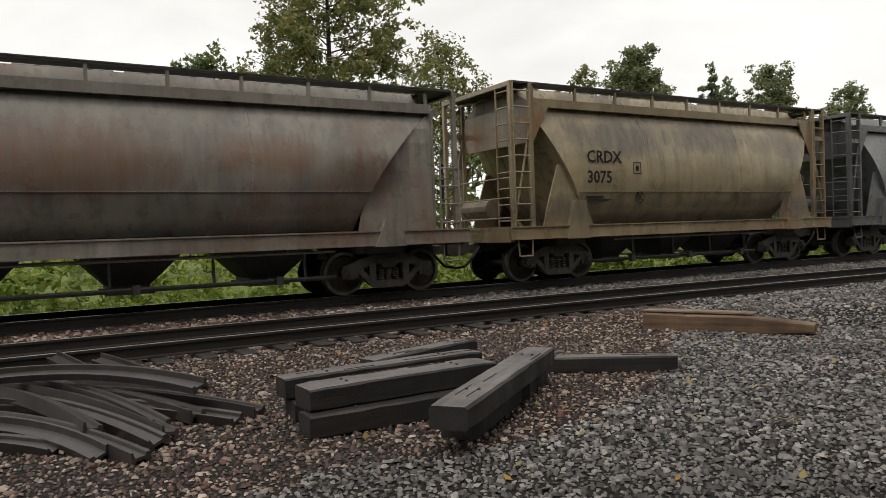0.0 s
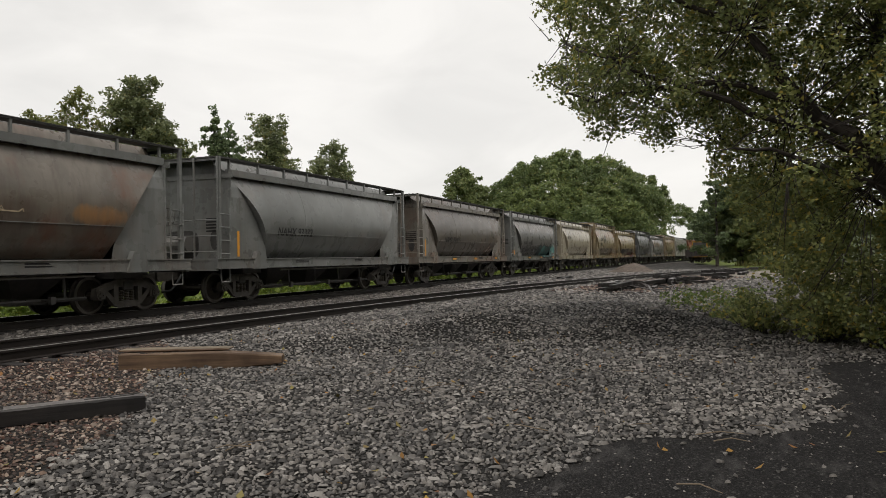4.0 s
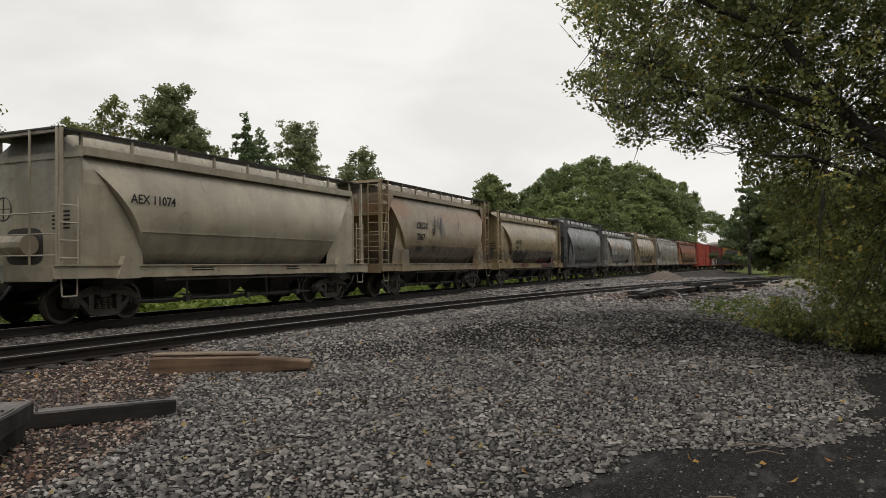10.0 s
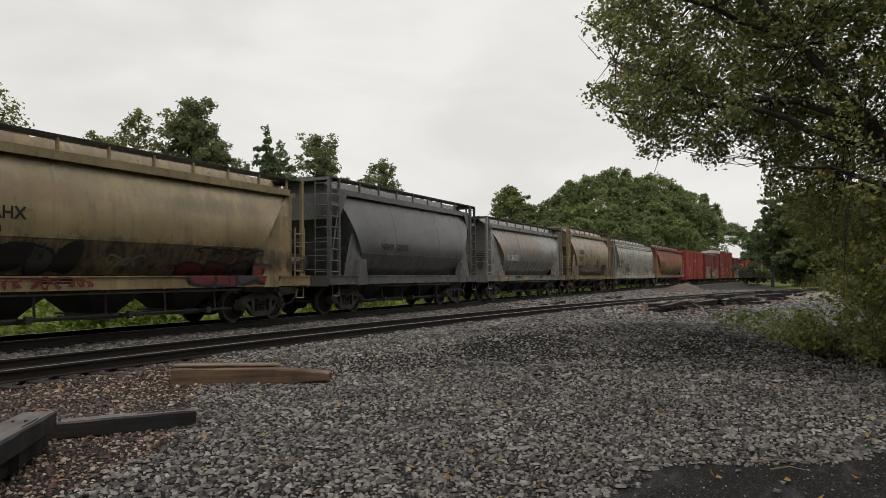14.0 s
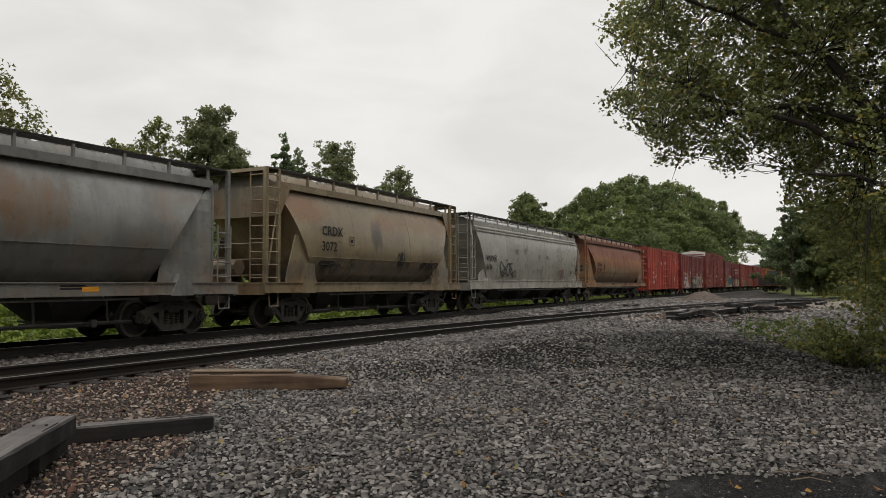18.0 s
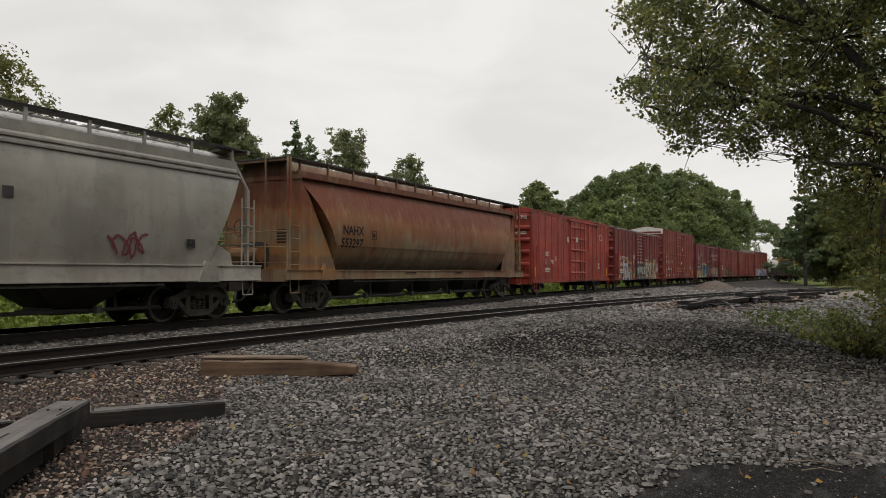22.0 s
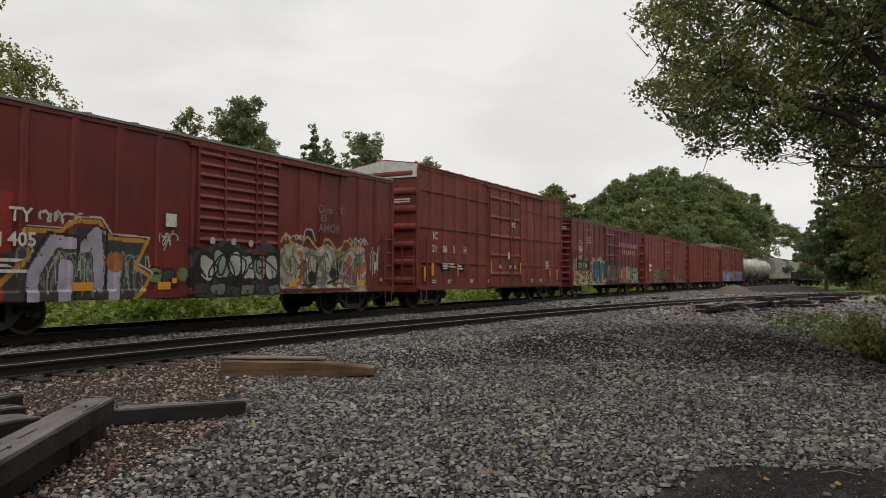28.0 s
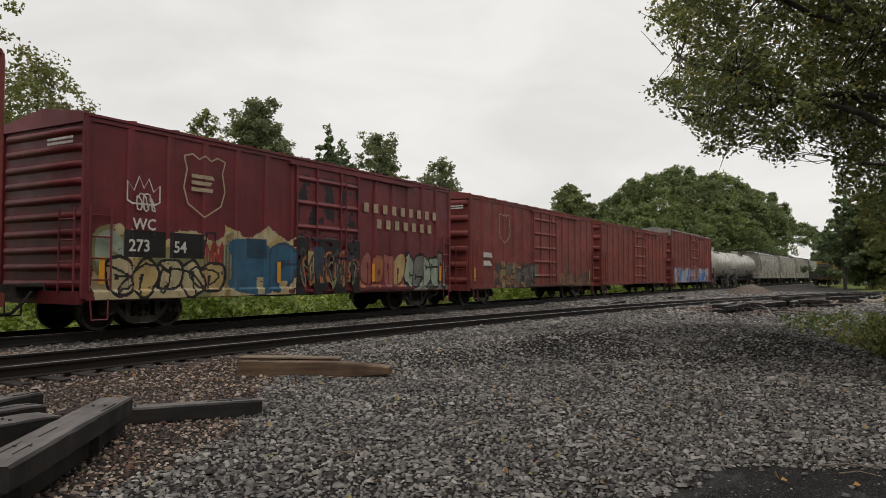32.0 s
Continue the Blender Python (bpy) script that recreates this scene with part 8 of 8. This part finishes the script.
# ---- crushed stone, leaves and twigs ----
def stones(name, rng, x, y, size, mat, label, flat=0.40):
    """Angular crushed stones: broken wedges and flat-topped shards, no two turned alike."""
    wedge = np.array([(-1, -0.7, -1), (1, -0.8, -1), (0.9, 0.8, -1), (-0.9, 0.9, -1), (-0.55, 0.1, 1), (0.6, -0.1, 0.8)])
    shard = np.array([(-1, -0.8, -1), (1, -0.6, -1), (0.1, 1.0, -1), (-0.75, -0.6, 0.8), (0.7, -0.45, 0.9), (0.05, 0.75, 1.0)])
    n_w = [(0, 1, 5), (0, 5, 4), (2, 3, 4), (2, 4, 5), (1, 2, 5), (3, 0, 4), (4, 5, 5)]
    n_s = [(3, 4, 5), (0, 1, 4), (0, 4, 3), (1, 2, 5), (1, 5, 4), (2, 0, 3), (2, 3, 5)]
    n = len(x)
    z = np.array([height(a, b) for a, b in zip(x, y)])
    kind = rng.uniform(0, 1, n) < 0.35
    tri = np.where(kind[:, None, None], np.array(n_w)[None], np.array(n_s)[None])
    shapes = np.where(kind[:, None, None], wedge[None], shard[None]) + rng.normal(size=(n, 6, 3)) * 0.17
    v = shapes * (size * 0.5)[:, None, None] * np.stack([rng.uniform(0.95, 1.65, n), rng.uniform(0.62, 1.05, n), flat * rng.uniform(0.6, 1.5, n)], 1)[:, None, :]
    tilt = rng.normal(size=n) * 0.24
    c, s = np.cos(tilt)[:, None], np.sin(tilt)[:, None]
    v = np.stack([v[..., 0], v[..., 1] * c - v[..., 2] * s, v[..., 1] * s + v[..., 2] * c], 2)
    a = rng.uniform(0, 6.28, n)
    c, s = np.cos(a)[:, None], np.sin(a)[:, None]
    v = np.stack([v[..., 0] * c - v[..., 1] * s, v[..., 0] * s + v[..., 1] * c, v[..., 2]], 2)
    v += np.stack([x, y, z + size * rng.uniform(0.12, 0.42, n)], 1)[:, None, :]
    f = ((np.arange(n) * 6)[:, None, None] + tri).reshape(-1, 3)
    f = f[f[:, 1] != f[:, 2]]
    return stuff(name, v.reshape(-1, 3), f, mat, label, "gravel")


def stone_material(name, tones, gap):
    m = Nodes(name)
    col = m.ramp(m.island(), [(i / len(tones), c) for i, c in enumerate(tones)], "CONSTANT")
    col = m.mix(m.ramp(m.noise(26, 4), [(0.42, 0.0), (0.75, 0.5)]), col, gap)
    wet = m.noise(0.55, 5, None, 0.6)
    col = m.mix(m.ramp(wet, [(0.42, 0.0), (0.66, 0.55)]), col, gap)
    return m.finish(col, m.ramp(wet, [(0.35, 0.75), (0.65, 0.5)]), m.noise(60, 3), 0.3, 0.006)


def strewn(rng, x0, x1, y0, y1, s):
    """Places about s apart, each shaken out of line."""
    gx, gy = np.meshgrid(np.arange(x0, x1, s), np.arange(y0, y1, s * 0.9))
    gx = gx + (np.arange(gx.shape[0]) % 2)[:, None] * s * 0.5
    return gx.ravel() + rng.uniform(-0.42, 0.42, gx.size) * s, gy.ravel() + rng.uniform(-0.42, 0.42, gx.size) * s


def scatter_stones():
    rng = np.random.default_rng(8)
    M["stone"] = stone_material("grey_ballast_stone", [(0.050, 0.046, 0.043), (0.192, 0.176, 0.159), (0.090, 0.082, 0.076), (0.270, 0.250, 0.229), (0.135, 0.122, 0.112), (0.372, 0.347, 0.320), (0.068, 0.062, 0.058), (0.213, 0.195, 0.178), (0.040, 0.036, 0.033), (0.248, 0.225, 0.203)], (0.027, 0.025, 0.024))
    M["stone_brown"] = stone_material("brown_spoil_stone", [(0.026, 0.018, 0.014), (0.205, 0.134, 0.096), (0.070, 0.038, 0.028), (0.330, 0.246, 0.190), (0.125, 0.056, 0.038), (0.480, 0.390, 0.320), (0.058, 0.034, 0.026), (0.250, 0.192, 0.152), (0.040, 0.024, 0.018)], (0.028, 0.019, 0.015))
    M["stone_dull"] = stone_material("dull_track_stone", [(0.038, 0.034, 0.031), (0.130, 0.114, 0.101), (0.064, 0.055, 0.048), (0.185, 0.165, 0.147), (0.094, 0.081, 0.071), (0.240, 0.218, 0.197), (0.050, 0.043, 0.039), (0.150, 0.134, 0.119)], (0.022, 0.020, 0.018))
    X, Y, S = [], [], []
    for r0, r1, s in ((2.2, 5.5, 0.046), (5.5, 8.0, 0.051), (8.0, 11.0, 0.057), (11.0, 15.0, 0.066), (15.0, 20.0, 0.080), (20.0, 30.0, 0.108), (30.0, 52.0, 0.18)):
        x, y = strewn(rng, -8, 30 if s < 0.11 else 52, -3.6, 10.2, s)
        d = np.hypot(x - 0.4, y + 0.37)
        ahead = np.arctan2(y + 0.37, x - 0.4)
        keep = (d >= r0) & (d < r1) & (ahead > -0.36) & (ahead < 1.80)
        X.append(x[keep]), Y.append(y[keep]), S.append(np.full(keep.sum(), s))
    x, y, s = np.concatenate(X), np.concatenate(Y), np.concatenate(S)
    z = np.array([zone(a, b) for a, b in zip(x, y)])
    edge = np.array([side_line(a) - 0.82 for a in x])
    ok = (y < edge) & (z[:, 0] < 0.3)
    cinder = z[:, 2] > rng.uniform(0.15, 0.75, len(x))
    stray = rng.uniform(0, 1, len(x))
    ok &= ~cinder | (stray < 0.10)
    brown = (z[:, 1] + rng.normal(size=len(x)) * 0.16) > 0.45
    size = s * np.clip(0.50 + rng.gamma(2.2, 0.16, len(x)), 0.5, 1.7) * np.where(s > 0.054, 0.80, 0.88)
    size = np.where(cinder, s * np.where(stray < 0.012, 0.9, 0.32), size)
    g, br = ok & ~brown, ok & brown
    stones("ballast_stones", rng, x[g], y[g], size[g], M["stone"], "loose grey crushed ballast stone over the ground")
    stones("spoil_stones", rng, x[br], y[br], size[br] * 0.85, M["stone_brown"], "small brown and grey stones of old spoil")
    x, y = strewn(rng, -4, 34, 2, 15, 0.085)
    lo = np.array([side_line(a) - 0.78 for a in x])
    hi = np.array([main_line(a) - 0.85 for a in x])
    ms = np.abs(y - lo - 0.78)
    keep = (y > lo) & (y < hi) & (np.abs(ms - GAUGE / 2) > 0.1)
    u, w = strewn(rng, 34, 76, -8, 14, 0.17)
    near = np.array([side_line(a) - 0.78 for a in u])
    far = (w > near) & (w < np.array([main_line(a) - 0.85 for a in u])) & (np.abs(np.abs(w - near - 0.78) - GAUGE / 2) > 0.12)
    stones("yard_ballast", rng, u[far], w[far], 0.16 * rng.uniform(0.75, 1.3, far.sum()), M["stone"], "grey ballast stone in the yard between the tracks")
    x, y = x[keep], y[keep]
    old = x + np.array([3 * noise.noise((a * 0.5, b * 0.5, 9)) for a, b in zip(x, y)]) + rng.normal(size=len(x)) * 1.2 < 7.5 - 0.6 * np.maximum(0, y - 11.5)
    stones("track_spoil", rng, x[old], y[old], 0.075 * rng.uniform(0.75, 1.3, old.sum()), M["stone_brown"], "old brown ballast stone between the rails")
    stones("track_ballast", rng, x[~old], y[~old], 0.085 * rng.uniform(0.75, 1.3, (~old).sum()), M["stone_dull"], "dull grey-brown ballast stone between the rails")


def litter():
    rng = np.random.default_rng(14)
    m = Nodes("fallen_leaf_colours")
    col = m.ramp(m.island(), [(0.0, (0.30, 0.19, 0.03)), (0.4, (0.24, 0.10, 0.025)), (0.7, (0.20, 0.17, 0.05)), (1.0, (0.12, 0.045, 0.02))])
    mat = m.finish(col, 0.7)
    n = 420
    x, y = rng.uniform(2.0, 14, n), rng.uniform(-1.6, 9.4, n)
    z = np.array([height(a, b) for a, b in zip(x, y)]) + 0.035
    c = np.stack([x, y, z], 1)[np.hypot(x, y) > 3.2]
    v, f = leaf_sheet(rng, c, 0.055, 0.95, True)
    stuff("fallen_leaves", v, f, mat, "scattered yellow and orange fallen leaves", "leaves")
    for i in range(26):
        x, y = rng.uniform(4.5, 10.5), rng.uniform(-1.4, 7.0)
        b = Build()
        a, ln = rng.uniform(0, 6.28), rng.uniform(0.12, 0.45)
        p = Vector((0, 0, 0))
        q = Vector((math.cos(a) * ln, math.sin(a) * ln, rng.uniform(0, 0.05)))
        mid = (p + q) / 2 + Vector((rng.normal() * 0.03, rng.normal() * 0.03, 0.02))
        b.rod(p, mid, 0.006, 5, 0, 0.005)
        b.rod(mid, q, 0.005, 5, 0, 0.002)
        solid("twig", b, [M["twig"]], "thin dry twig lying on the gravel", "twig", pose(x, y, height(x, y) + 0.03), group="twigs on the gravel")


M["twig"] = plain("dry_twig_bark", (0.22, 0.17, 0.12), 0.8)
scatter_stones()
litter()
build_ties(side_track, side_line, RAIL_SIDE, -6, 40, 0)
build_ties(main_track, main_line, RAIL_MAIN, -6, 40, 0)

motions()
